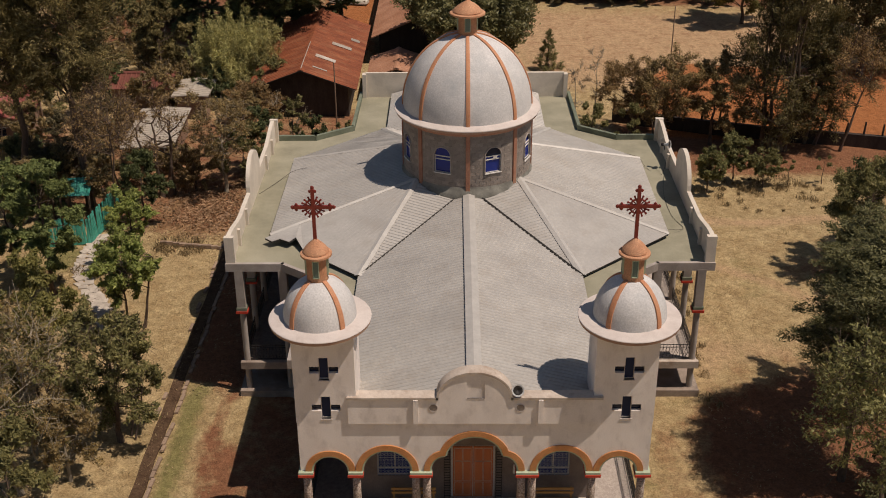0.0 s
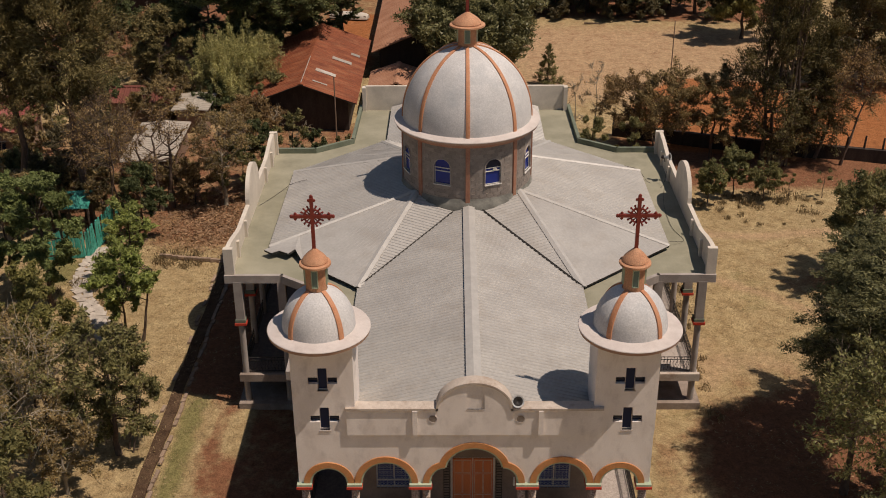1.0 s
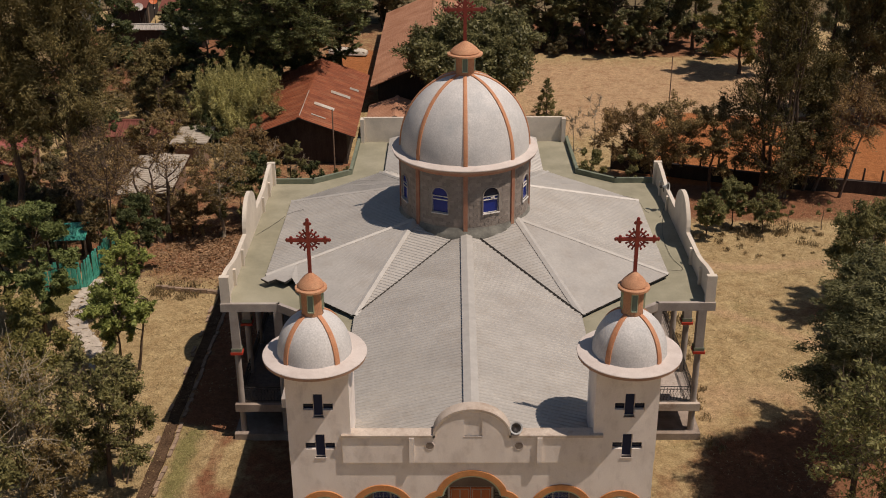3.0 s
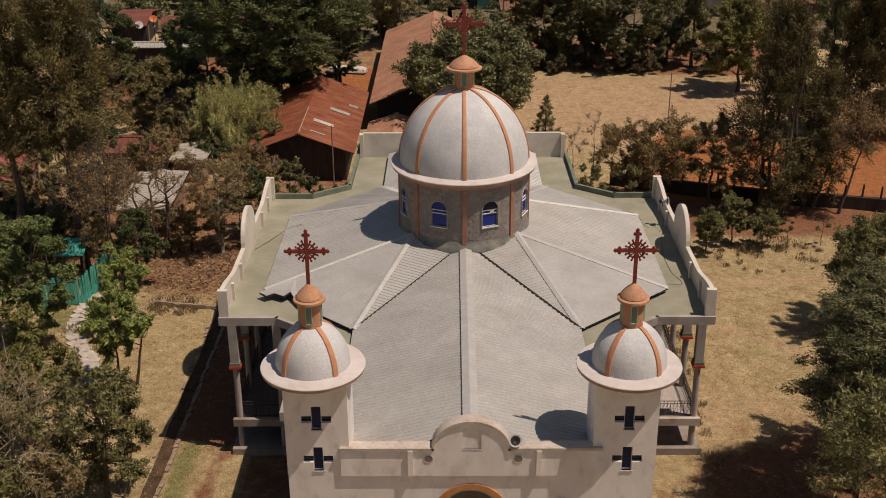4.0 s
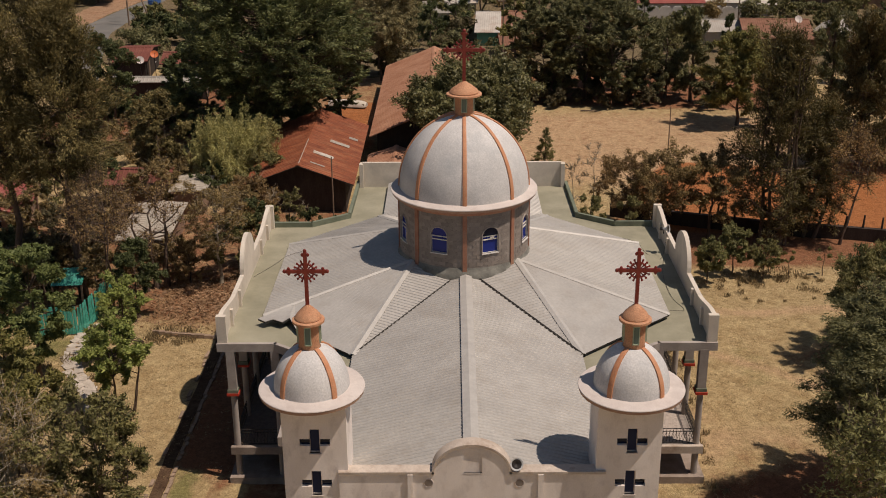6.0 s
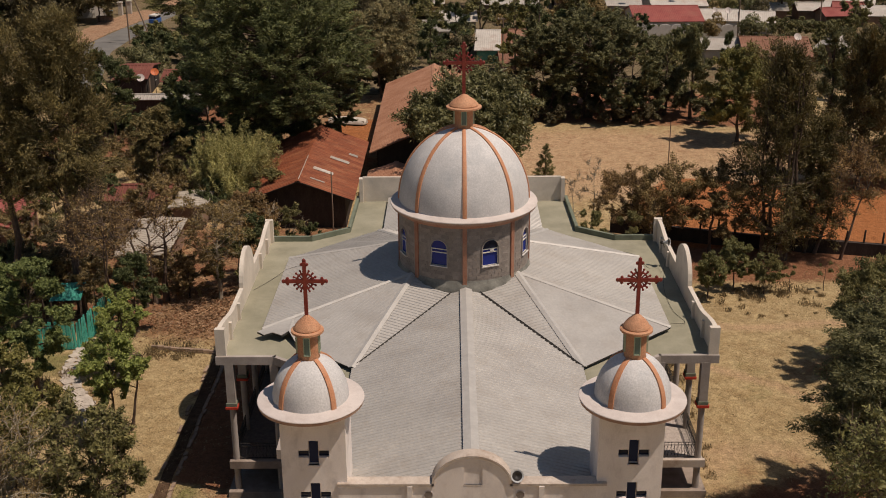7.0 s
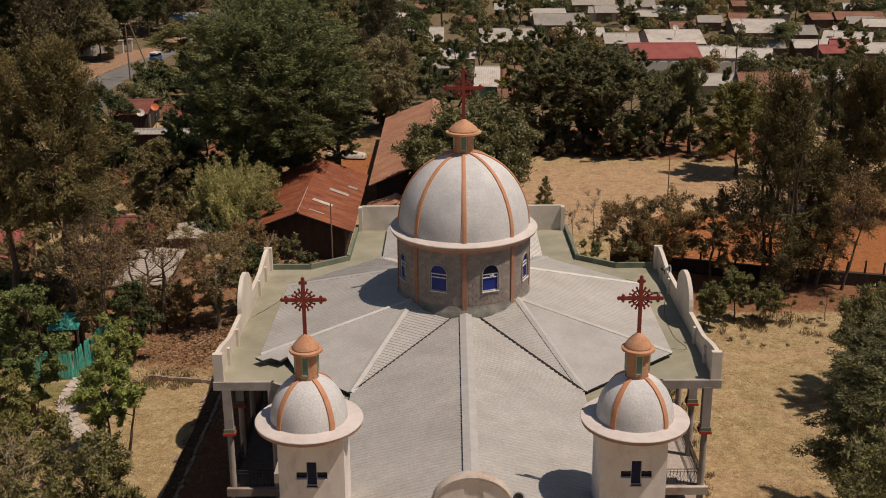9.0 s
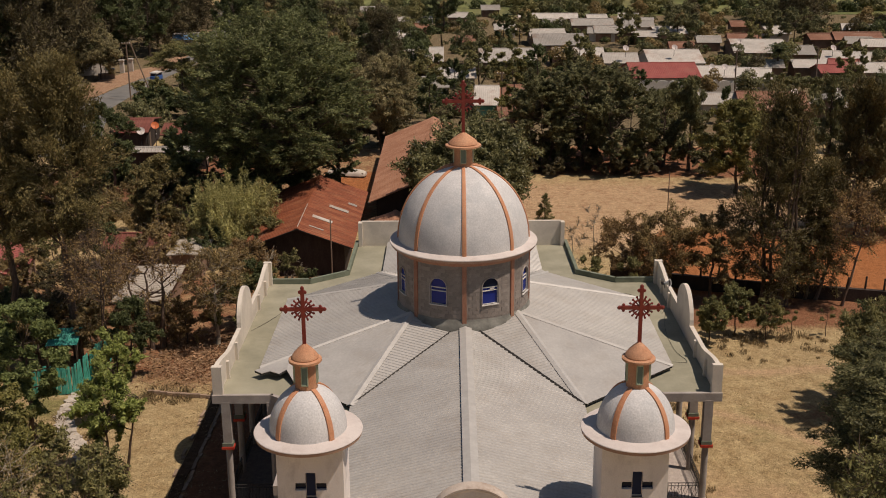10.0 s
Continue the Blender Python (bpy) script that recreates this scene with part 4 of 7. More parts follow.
def rib_on(prof, ang, width, proud, cx, cy):
    """A raised rib that follows the dome's profile at one bearing."""
    s = Shape()
    a = radians(ang)
    ox, oy = math.sin(a), -math.cos(a)
    tx, ty = math.cos(a), math.sin(a)
    v = []
    k = len(prof)
    for i, (r, z) in enumerate(prof):
        w = width / 2 * (0.75 + 0.25 * r / prof[0][0])
        r0, z0 = prof[max(i - 1, 0)]
        r1, z1 = prof[min(i + 1, k - 1)]
        nr, nz_ = (z1 - z0), -(r1 - r0)
        ln = math.hypot(nr, nz_)
        nr, nz_ = nr / ln * proud, nz_ / ln * proud
        for q, out in ((-w, -0.5), (-w, 0.75), (-w * 0.5, 1.0), (w * 0.5, 1.0), (w, 0.75), (w, -0.5)):
            rr, zz = r + nr * out, z + nz_ * out
            v.append((cx + ox * rr + tx * q, cy + oy * rr + ty * q, zz))
    f = [(6 * i + j, 6 * i + j + 1, 6 * i + 7 + j, 6 * i + 6 + j) for i in range(k - 1) for j in range(5)]
    f += [tuple(range(5, -1, -1)), tuple(6 * (k - 1) + j for j in range(6))]
    return s.add(v, f)


def lantern(parent, cx, cy, z0, z1, r, brim, tip, nwin):
    lan = part("lantern", Shape().lathe([(0, z0), (r * 1.02, z0), (r, z0 + 0.1), (r, z1), (0, z1)], 32, cx, cy), LANTERN, parent, "orange roughcast lantern", True)
    for i in range(nwin):
        a = 360 / nwin * i
        m = pose(cx, cy, 0, 0, 0, a)
        zc0, zc1 = z0 + (z1 - z0) * 0.30, z0 + (z1 - z0) * 0.92
        part("lantern_window", Shape().box(-r * 0.24, r * 0.24, -r - 0.03, -r + 0.05, zc0, zc1, m), TEAL_GLASS, lan)
        fr = Shape()
        for x in (-r * 0.31, r * 0.24):
            fr.box(x, x + r * 0.07, -r - 0.045, -r + 0.05, zc0 - 0.03, zc1 + 0.03, m)
        fr.box(-r * 0.3, r * 0.3, -r - 0.045, -r + 0.05, zc1, zc1 + 0.04, m)
        fr.box(-r * 0.3, r * 0.3, -r - 0.045, -r + 0.05, zc0 - 0.04, zc0, m)
        part("lantern_frame", fr, PALE_GREEN, lan)
    prof = [(0, z1), (brim * 0.9, z1), (brim, z1 + 0.03), (brim, z1 + 0.11), (brim * 0.92, z1 + 0.14), (brim * 0.80, z1 + 0.15)]
    rc, hh = brim * 0.80, tip - z1 - 0.15
    for i in range(1, 17):
        t = i / 16
        prof.append((rc * (math.cos(t * math.pi / 2) ** 0.9 * (1 - 0.25 * t) + 0.06 * (1 - t)) if t < 1 else 0.02, z1 + 0.15 + hh * (t if t > 0.9 else t ** 1.02)))
    part("lantern_cap", Shape().lathe(prof, 36, cx, cy), LANTERN, parent, "orange roughcast pointed cap", True)


# two front towers
for sx in (-1, 1):
    X, Y = sx * 6.0, 1.1
    x0, x1 = sorted((sx * 4.66, sx * 7.07))
    wx = -5.86 if sx < 0 else 5.98
    tower = part("tower", Shape().holed(x0, x1, 7.64, 11.80, 0.0, 0.22,
                 [(wx - 0.19, wx + 0.19, 9.66, 10.68), (wx - 0.57, wx + 0.57, 9.97, 10.27), (wx - 0.19, wx + 0.19, 7.82, 8.88), (wx - 0.57, wx + 0.57, 8.20, 8.50)])
                 .box(x0, x0 + 0.2, 0.22, 2.2, 7.64, 11.80).box(x1 - 0.2, x1, 0.22, 2.2, 7.64, 11.80).box(x0 + 0.2, x1 - 0.2, 2.0, 2.2, 7.64, 11.80), PLASTER, church, "square cream plastered bell tower")
    for zc, zw0, zw1 in ((10.12, 9.66, 10.68), (8.35, 7.82, 8.88)):
        part("cross_window", Shape().box(wx - 0.6, wx + 0.6, 0.15, 0.18, zw0, zw1), DARK_GLASS, tower, "cross-shaped opening with dark glass")
        part("window_sill", Shape().box(wx - 0.23, wx + 0.23, -0.03, 0.14, zw0 - 0.04, zw0), PLASTER_WHITE, tower)
        pane = part("centre_pane", Shape().box(wx - 0.17, wx + 0.17, 0.11, 0.13, zw0 + 0.02, zw1 - 0.02), PANE, tower, "blue-grey glass pane")
        part("pane_frame", Shape().box(wx - 0.19, wx - 0.175, 0.09, 0.14, zw0, zw1).box(wx + 0.165, wx + 0.19, 0.09, 0.14, zw0, zw1).box(wx - 0.165, wx + 0.165, 0.09, 0.14, zw0, zw0 + 0.05), PLASTER_WHITE, pane)
    part("skirt", Shape().lathe([(1.2, 11.68), (1.90, 11.84), (1.975, 11.86), (2.0, 11.885), (1.985, 11.91), (1.93, 11.92), (1.35, 11.985), (1.2, 12.0)], 64, X, Y), PLASTER_WHITE, tower, "flat round white plaster skirt", True)
    part("skirt_edge", Shape().lathe([(1.88, 11.74), (1.965, 11.745), (1.985, 11.86), (1.88, 11.86)], 64, X, Y), SKIRT_RIM, tower, "brownish skirt rim", True)
    prof = dome_profile(1.42, 11.97, 1.62, 0.42)
    part("dome", Shape().lathe(prof, 64, X, Y), TERRAZZO, tower, "pebbled white and blue-grey dome", True)
    for a in (42, 138, 222, 318):
        part("rib", rib_on(prof, a, 0.21, 0.06, X, Y), RIB, tower, "orange rib", True)
    lantern(tower, X, Y, 13.50, 14.58, 0.40, 0.60, 15.32, 4)
    part("cross", cross_shape(2.14, 0.82, 1.30, 0.066), CROSS_RED, tower, "dark red ornate metal cross").location = (X, Y, 15.28)

# central dome on its drum
DX, DY, DR = -0.05, 21.35, 3.48
drum = Shape()
cols = 240


def win_span(a):
    """Opening of the drum at bearing a in degrees, or None."""
    off = ((a + 360) % 45) - 22.5
    d = abs(off) * math.pi / 180 * DR
    if d < 0.45:
        return 10.50, 11.45 + math.sqrt(max(0.0, 0.45 ** 2 - d ** 2))
    return None


def drum_piece(a0, a1, z00, z01, z10, z11):
    p = []
    for a, lo, hi in ((a0, z00, z01), (a1, z10, z11)):
        sa, ca = math.sin(radians(a)), -math.cos(radians(a))
        for r in (DR, DR - 0.22):
            p += [(DX + r * sa, DY + r * ca, lo), (DX + r * sa, DY + r * ca, hi)]
    drum.add(p, [(0, 4, 5, 1), (2, 3, 7, 6), (1, 5, 7, 3), (0, 2, 6, 4), (0, 1, 3, 2), (4, 6, 7, 5)])


for i in range(cols):
    a0, a1 = 360 / cols * i, 360 / cols * (i + 1)
    s = win_span((a0 + a1) / 2)
    if s is None:
        drum_piece(a0, a1, 9.0, 13.0, 9.0, 13.0)
    else:
        s0, s1 = win_span(a0) or (10.5, 11.45), win_span(a1) or (10.5, 11.45)
        drum_piece(a0, a1, 9.0, 10.5, 9.0, 10.5)
        drum_piece(a0, a1, s0[1], 13.0, s1[1], 13.0)
drum_ob = part("drum", drum, MORTAR, church, "round drum of grey concrete blocks")
part("apron", Shape().lathe([(DR + 0.015, 9.74), (DR + 0.05, 9.66), (DR + 0.10, 9.50), (DR + 0.20, 9.38), (DR + 0.23, 9.0)], 48, DX, DY), APRON, drum_ob, "dark cement flashing round the drum", True)
for k in range(8):
    a = 45 * k
    m = pose(DX, DY, 0, 0, 0, a)
    part("drum_pilaster", Shape().box(-0.11, 0.11, -DR - 0.08, -DR + 0.1, 9.3, 12.95, m), PILASTER, drum_ob, "orange painted pilaster")
    m = pose(DX, DY, 0, 0, 0, a + 22.5)
    win = part("drum_window", Shape().box(-0.46, 0.46, -DR + 0.10, -DR + 0.13, 10.48, 11.92, m), BLUE_GLASS, drum_ob, "arched window with blue glass")
    fr = Shape()
    for z, hgt in ((10.50, 0.03), (11.20, 0.045), (11.38, 0.045)):
        fr.box(-0.43, 0.43, -DR + 0.05, -DR + 0.095, z, z + hgt, m)
    for x in (-0.44, 0.415):
        fr.box(x, x + 0.025, -DR + 0.055, -DR + 0.09, 10.5, 11.45, m)
    if k == 0:
        part("open_pane", Shape().box(-0.41, 0.41, -DR + 0.04, -DR + 0.06, 11.44, 11.84, m), DARK_GLASS, win, "dark tilted upper pane")
        part("open_pane", Shape().box(0.0, 0.22, -DR + 0.035, -DR + 0.05, 11.26, 11.36, m), WHITE_FRAME, win)
    part("window_frame", fr, WHITE_FRAME, win)
    part("window_sill", Shape().box(-0.48, 0.48, -DR - 0.06, -DR + 0.12, 10.45, 10.50, m), WHITE_FRAME, win)
    hood = Shape()
    for j in range(12):
        b0, b1 = math.pi * j / 12, math.pi * (j + 1) / 12
        q = []
        for b in (b0, b1):
            for rr in (0.45, 0.49):
                for yy in (-DR - 0.035, -DR + 0.05):
                    q.append(m @ Vector((rr * math.cos(b), yy, 11.45 + rr * math.sin(b))))
        hood.add(q, [(0, 4, 6, 2), (2, 6, 7, 3), (1, 3, 7, 5), (0, 1, 5, 4)])
    for x in (-0.49, 0.45):
        hood.box(x, x + 0.04, -DR - 0.035, -DR + 0.05, 10.5, 11.45, m)
    part("window_surround", hood, CONCRETE, win)
part("cornice", Shape().lathe([(DR - 0.1, 12.62), (DR + 0.05, 12.62), (DR + 0.12, 12.72), (DR + 0.14, 12.90), (DR + 0.06, 12.96)], 72, DX, DY), PILASTER, drum_ob, "", True)
big = part("main_dome", Shape().lathe([(DR - 0.3, 12.93), (3.82, 12.975), (3.91, 12.99), (3.935, 13.03), (3.92, 13.06), (3.84, 13.075), (3.40, 13.18)], 96, DX, DY), PLASTER_WHITE, church, "round white plaster skirt under the dome", True)
part("skirt_edge", Shape().lathe([(3.7, 12.86), (3.86, 12.87), (3.905, 12.985), (3.7, 12.985)], 96, DX, DY), SKIRT_RIM, big, "", True)
prof = dome_profile(3.46, 13.12, 3.92, 0.5, 40)
part("dome", Shape().lathe(prof, 96, DX, DY), TERRAZZO, big, "pebbled white and blue-grey dome", True)
for k in range(8):
    part("rib", rib_on(prof, 45 * k, 0.22, 0.07, DX, DY), RIB, big, "orange rib", True)
lantern(big, DX, DY, 16.95, 18.05, 0.50, 0.93, 18.85, 4)
part("cross", cross_shape(2.65, 1.06, 1.62, 0.085), CROSS_RED, big, "dark red ornate metal cross").location = (DX, DY, 18.80)


# roof: ribbed sheets round the drum and over the nave
E, NR = 7.98, 9.32


def nave_z(x):
    """Height of the nave roof's plane at x."""
    return NR - (NR - E + 0.05) * abs(x) / 5.45


A_, B_, V_ = (-10.3, 25.9, E), (-10.35, 15.9, E), (-5.45, 11.5, E - 0.05)
dA, dB = (-1.5, 24.25, 9.90), (-2.72, 19.30, 9.66)
dV, dN = (-2.72, 19.30, 9.66), (-0.3, 18.35, nave_z(0.3))
V2, dV2, dN2 = (-5.3, 30.9, E - 0.05), (-2.2, 23.5, 9.75), (-0.3, 24.4, nave_z(0.3))
eave_front, ridge_front, ridge_top = (-5.45, 0.42, E - 0.05), (0, 0.42, NR), (0, 18.4, NR)
facets = [
    ("roof_facet", [A_, B_, dB, dA], 0.22),
    ("roof_facet", [B_, V_, dV], 0.22),
    ("roof_facet", [V_, dN, dV], 0.22),
    ("roof_facet", [V2, A_, dA, dV2], 0.22),
    ("nave_roof", [V_, eave_front, ridge_front, ridge_top, dN], 0.25),
    ("rear_roof", [(-5.0, 37.2, nave_z(5)), (-5.0, 31.0, nave_z(5)), dN2, (0, 25.0, NR), (0, 37.2, NR)], 0.27),
    ("roof_facet", [V2, dV2, dN2, (-5.0, 31.0, nave_z(5))], 0.3),
]


def flip(p):
    return (-p[0], p[1], p[2])


corner_in = tuple(Vector(B_).lerp(Vector(dB), 0.20))
corner_eave = tuple(Vector(B_).lerp(Vector(V_), 0.40))
for sx in (-1, 1):
    for nm, poly, pitch in facets:
        q = poly if sx < 0 else [flip(p) for p in poly]
        height = 0.033 if nm == "nave_roof" else 0.028
        if poly[0] == V_ and nm == "roof_facet":
            q = [q[0], q[2], q[1]]
        elif poly[0] == B_:
            height = 0.006
            if sx < 0:
                q = [corner_eave, V_, dV, corner_in]
        sheet = part(nm, ribbed(Shape(), q, pitch, height), METAL, church, "light grey ribbed metal roof sheet")
        # near-black layer below the sheet paints its shaded eave edge
        part("underlay", ribbed(Shape(), q, 1.5, 0.0, -0.02, 0.09), UNDER, sheet)
    seams = [(A_, dA, 0.22), (B_, dB, 0.24), (V_, dV, 0.38), (V2, dV2, 0.26)]
    for a, b, w in seams:
        a, b = (a, b) if sx < 0 else (flip(a), flip(b))
        part("hip_flashing", strip(Shape(), a, b, w, 0.06), RIDGE, church)
# the loose front corner, bent up along its eave
edge = [(-10.5, 15.30, E + 0.12), (-10.1, 14.96, E + 0.10), (-9.72, 15.16, E + 0.14), (-9.22, 14.86, E + 0.12), (-8.90, 15.22, E + 0.20), corner_eave]
for p0, p1 in zip(edge, edge[1:]):
    bent = part("bent_sheet", plate(Shape(), [p0, p1, corner_in], 0.02), METAL, church, "bent loose roof sheet corner")
    # the same near-black layer gives the bent corner its shaded edge
    low = [(x, y, z - 0.03) for x, y, z in (p0, p1, corner_in)]
    part("underlay", plate(Shape(), low, 0.09), UNDER, bent)
for sx in (-1, 1):
    a, b = (V_, dN) if sx < 0 else (flip(V_), flip(dN))
    # near-black strip laid along the valley to show its shaded gap
    part("valley_gutter", strip(Shape(), a, b, 0.16 if sx > 0 else 0.07, 0.075 if sx > 0 else 0.045), UNDER, church, "dark valley gap between roof sheets")
part("ridge_flashing", strip(Shape(), (0, 0.40, NR + 0.02), (0, 17.9, NR + 0.02), 0.62, 0.08), RIDGE, church, "pale folded ridge sheet")
part("rear_ridge_flashing", strip(Shape(), (0, 24.9, NR + 0.02), (0, 37.2, NR + 0.02), 0.6, 0.08), RIDGE, church)

# galleries: columns, railings, lower posts
for sx in (-1, 1):
    spots = [(11.6, 13.3), (11.6, 16.4), (11.6, 19.6), (11.6, 23.1), (11.6, 26.3), (11.6, 29.4), (9.4, 13.3), (9.4, 29.3)]
    for x, y in spots:
        X = sx * x
        col = part("gallery_column", Shape().lathe([(0, 0.3), (0.17, 0.3), (0.16, 4.95), (0, 4.95)], 16, X, y), CONCRETE, church, "grey plastered gallery column", True)
        part("red_abacus", Shape().box(X - 0.30, X + 0.30, y - 0.30, y + 0.30, 4.92, 5.05), RED_PAINT, col)
        part("green_abacus", Shape().box(X - 0.26, X + 0.26, y - 0.26, y + 0.26, 5.05, 5.24), KERB, col)
        part("upper_post", Shape().box(X - 0.21, X + 0.21, y - 0.21, y + 0.21, 5.24, 7.38), CONCRETE, col)
    rail_runs = [((6.95, 0.5), (6.95, 11.3)), ((11.6, 13.3), (11.6, 29.4)), ((9.4, 13.3), (11.6, 13.3)), ((7.0, 11.4), (9.4, 13.3))]
    for (xa, ya), (xb, yb) in rail_runs:
        a, b = Vector((sx * xa, ya, 0)), Vector((sx * xb, yb, 0))
        ln = (b - a).length
        rail = part("railing", Shape(), IRON, church, "black iron railing")
        s = Shape()
        for z in (2.05, 2.70, 2.86):
            s.tube([a + Vector((0, 0, z)), b + Vector((0, 0, z))], [0.022, 0.022], 5)
        k = int(ln / 0.16)
        for i in range(k + 1):
            p = a.lerp(b, i / k)
            s.tube([p + Vector((0, 0, 2.05)), p + Vector((0, 0, 2.86))], [0.011, 0.011], 4)
            if i < k:
                p2 = a.lerp(b, (i + 1) / k)
                s.tube([p + Vector((0, 0, 2.1)), p2 + Vector((0, 0, 2.68))], [0.009, 0.009], 4)
        rail.data = s.mesh("railing", IRON)


# loose cables over the roof slab
for label, line_ in (("thin dark cable across the roof slab", [(-11.74, 21.5, 7.76), (-11.15, 22.65, 7.75), (-10.65, 23.7, 7.77), (-10.15, 23.9, 8.06), (-9.3, 24.0, 8.28)]),
                     ("thin dark cable from the loudspeaker", [(11.72, 24.8, 9.1), (11.3, 24.0, 7.75), (10.6, 24.9, 7.74), (10.2, 25.9, 8.03), (9.4, 26.0, 8.25)]),
                     ("thin dark cable from the loudspeaker", [(11.5, 24.2, 7.74), (11.0, 21.5, 7.74), (10.95, 18.6, 7.74), (11.3, 17.0, 7.74), (10.4, 16.3, 8.02)])):
    cable = thing("cable", label, "cable", "roof cables")
    smooth_ = []
    for i in range(len(line_) - 1):
        p0, p1, p2, p3 = [Vector(line_[max(0, min(len(line_) - 1, i + j))]) for j in (-1, 0, 1, 2)]
        for j in range(6):
            t = j / 6
            smooth_.append(0.5 * (2 * p1 + (p2 - p0) * t + (2 * p0 - 5 * p1 + 4 * p2 - p3) * t * t + (3 * p1 - p0 - 3 * p2 + p3) * t ** 3))
    smooth_.append(Vector(line_[-1]))
    part("wire", Shape().tube(smooth_, [0.010] * len(smooth_), 5), IRON, cable)


# loudspeakers
def horn(m, label):
    h = thing("horn_loudspeaker", label, "loudspeaker", "roof loudspeakers", at=m)
    part("horn", Shape().lathe([(0.05, -0.30), (0.07, -0.25), (0.09, -0.12), (0.15, -0.02), (0.24, 0.04), (0.25, 0.055), (0.22, 0.05), (0.13, 0.0), (0.05, -0.08), (0.03, -0.1)], 24), HORN, h, smooth=True)
    part("throat", Shape().lathe([(0.0, -0.09), (0.14, -0.02), (0.19, 0.035), (0.12, 0.02), (0.0, -0.03)], 20), IRON, h)
    part("driver", Shape().lathe([(0.0, -0.46), (0.09, -0.46), (0.10, -0.42), (0.10, -0.32), (0.05, -0.29), (0.0, -0.29)], 16), IRON, h, "dark driver housing")
    part("bracket", Shape().box(-0.02, 0.02, -0.32, -0.05, -0.3, -0.26), IRON, h)
    return h


horn(pose(1.68, -0.05, 9.20, 66, 0, 4), "grey horn loudspeaker on the front coping")
horn(pose(11.75, 24.9, 9.25, 80, 0, 60), "grey horn loudspeaker on the side parapet")


# ---- trees ----
def leaf_mesh(name, mat, centres, axes_u, axes_v):
    """Many three-cornered leaves in one mesh, from arrays of centres, half lengths and half widths."""
    k = len(centres)
    v = np.empty((k, 3, 3))
    v[:, 0] = centres - axes_u * 0.8 + axes_v
    v[:, 1] = centres - axes_u * 0.8 - axes_v
    v[:, 2] = centres + axes_u * 1.2
    me = bpy.data.meshes.new(name)
    me.vertices.add(3 * k)
    me.vertices.foreach_set("co", v.reshape(-1))
    me.loops.add(3 * k)
    me.loops.foreach_set("vertex_index", np.arange(3 * k, dtype=np.int32))
    me.polygons.add(k)
    me.polygons.foreach_set("loop_start", np.arange(0, 3 * k, 3, dtype=np.int32))
    me.materials.append(mat)
    me.update(calc_edges=True)
    me.validate()
    return me


def unit(rng, k):
    d = rng.normal(size=(k, 3))
    return d / np.linalg.norm(d, axis=1, keepdims=True)


# per style: sprays on a bough, spray length, thickness, flatness, lift, leaf narrowness, how far leaves follow the spray
STYLES = {
    "round": (9, 0.75, 0.23, 0.62, 0.25, 0.50, 0.5),
    "sparse": (6, 0.92, 0.20, 0.60, 0.20, 0.50, 0.5),
    "bare": (5, 1.2, 0.22, 0.9, 0.35, 0.50, 0.5),
    "layer": (9, 0.85, 0.28, 0.22, 0.10, 0.34, 0.7),
    "tuft": (8, 0.72, 0.25, 0.7, 0.35, 0.32, 0.8),
    "feather": (6, 1.0, 0.20, 1.0, 0.50, 0.30, 1.0),
    "fan": (10, 0.70, 0.16, 0.50, 0.40, 0.34, 0.9),
    "bamboo": (7, 1.25, 0.055, 1.0, 1.9, 0.15, 1.3),
    "conifer": (6, 0.9, 0.25, 0.6, 0.15, 0.28, 0.8),
}


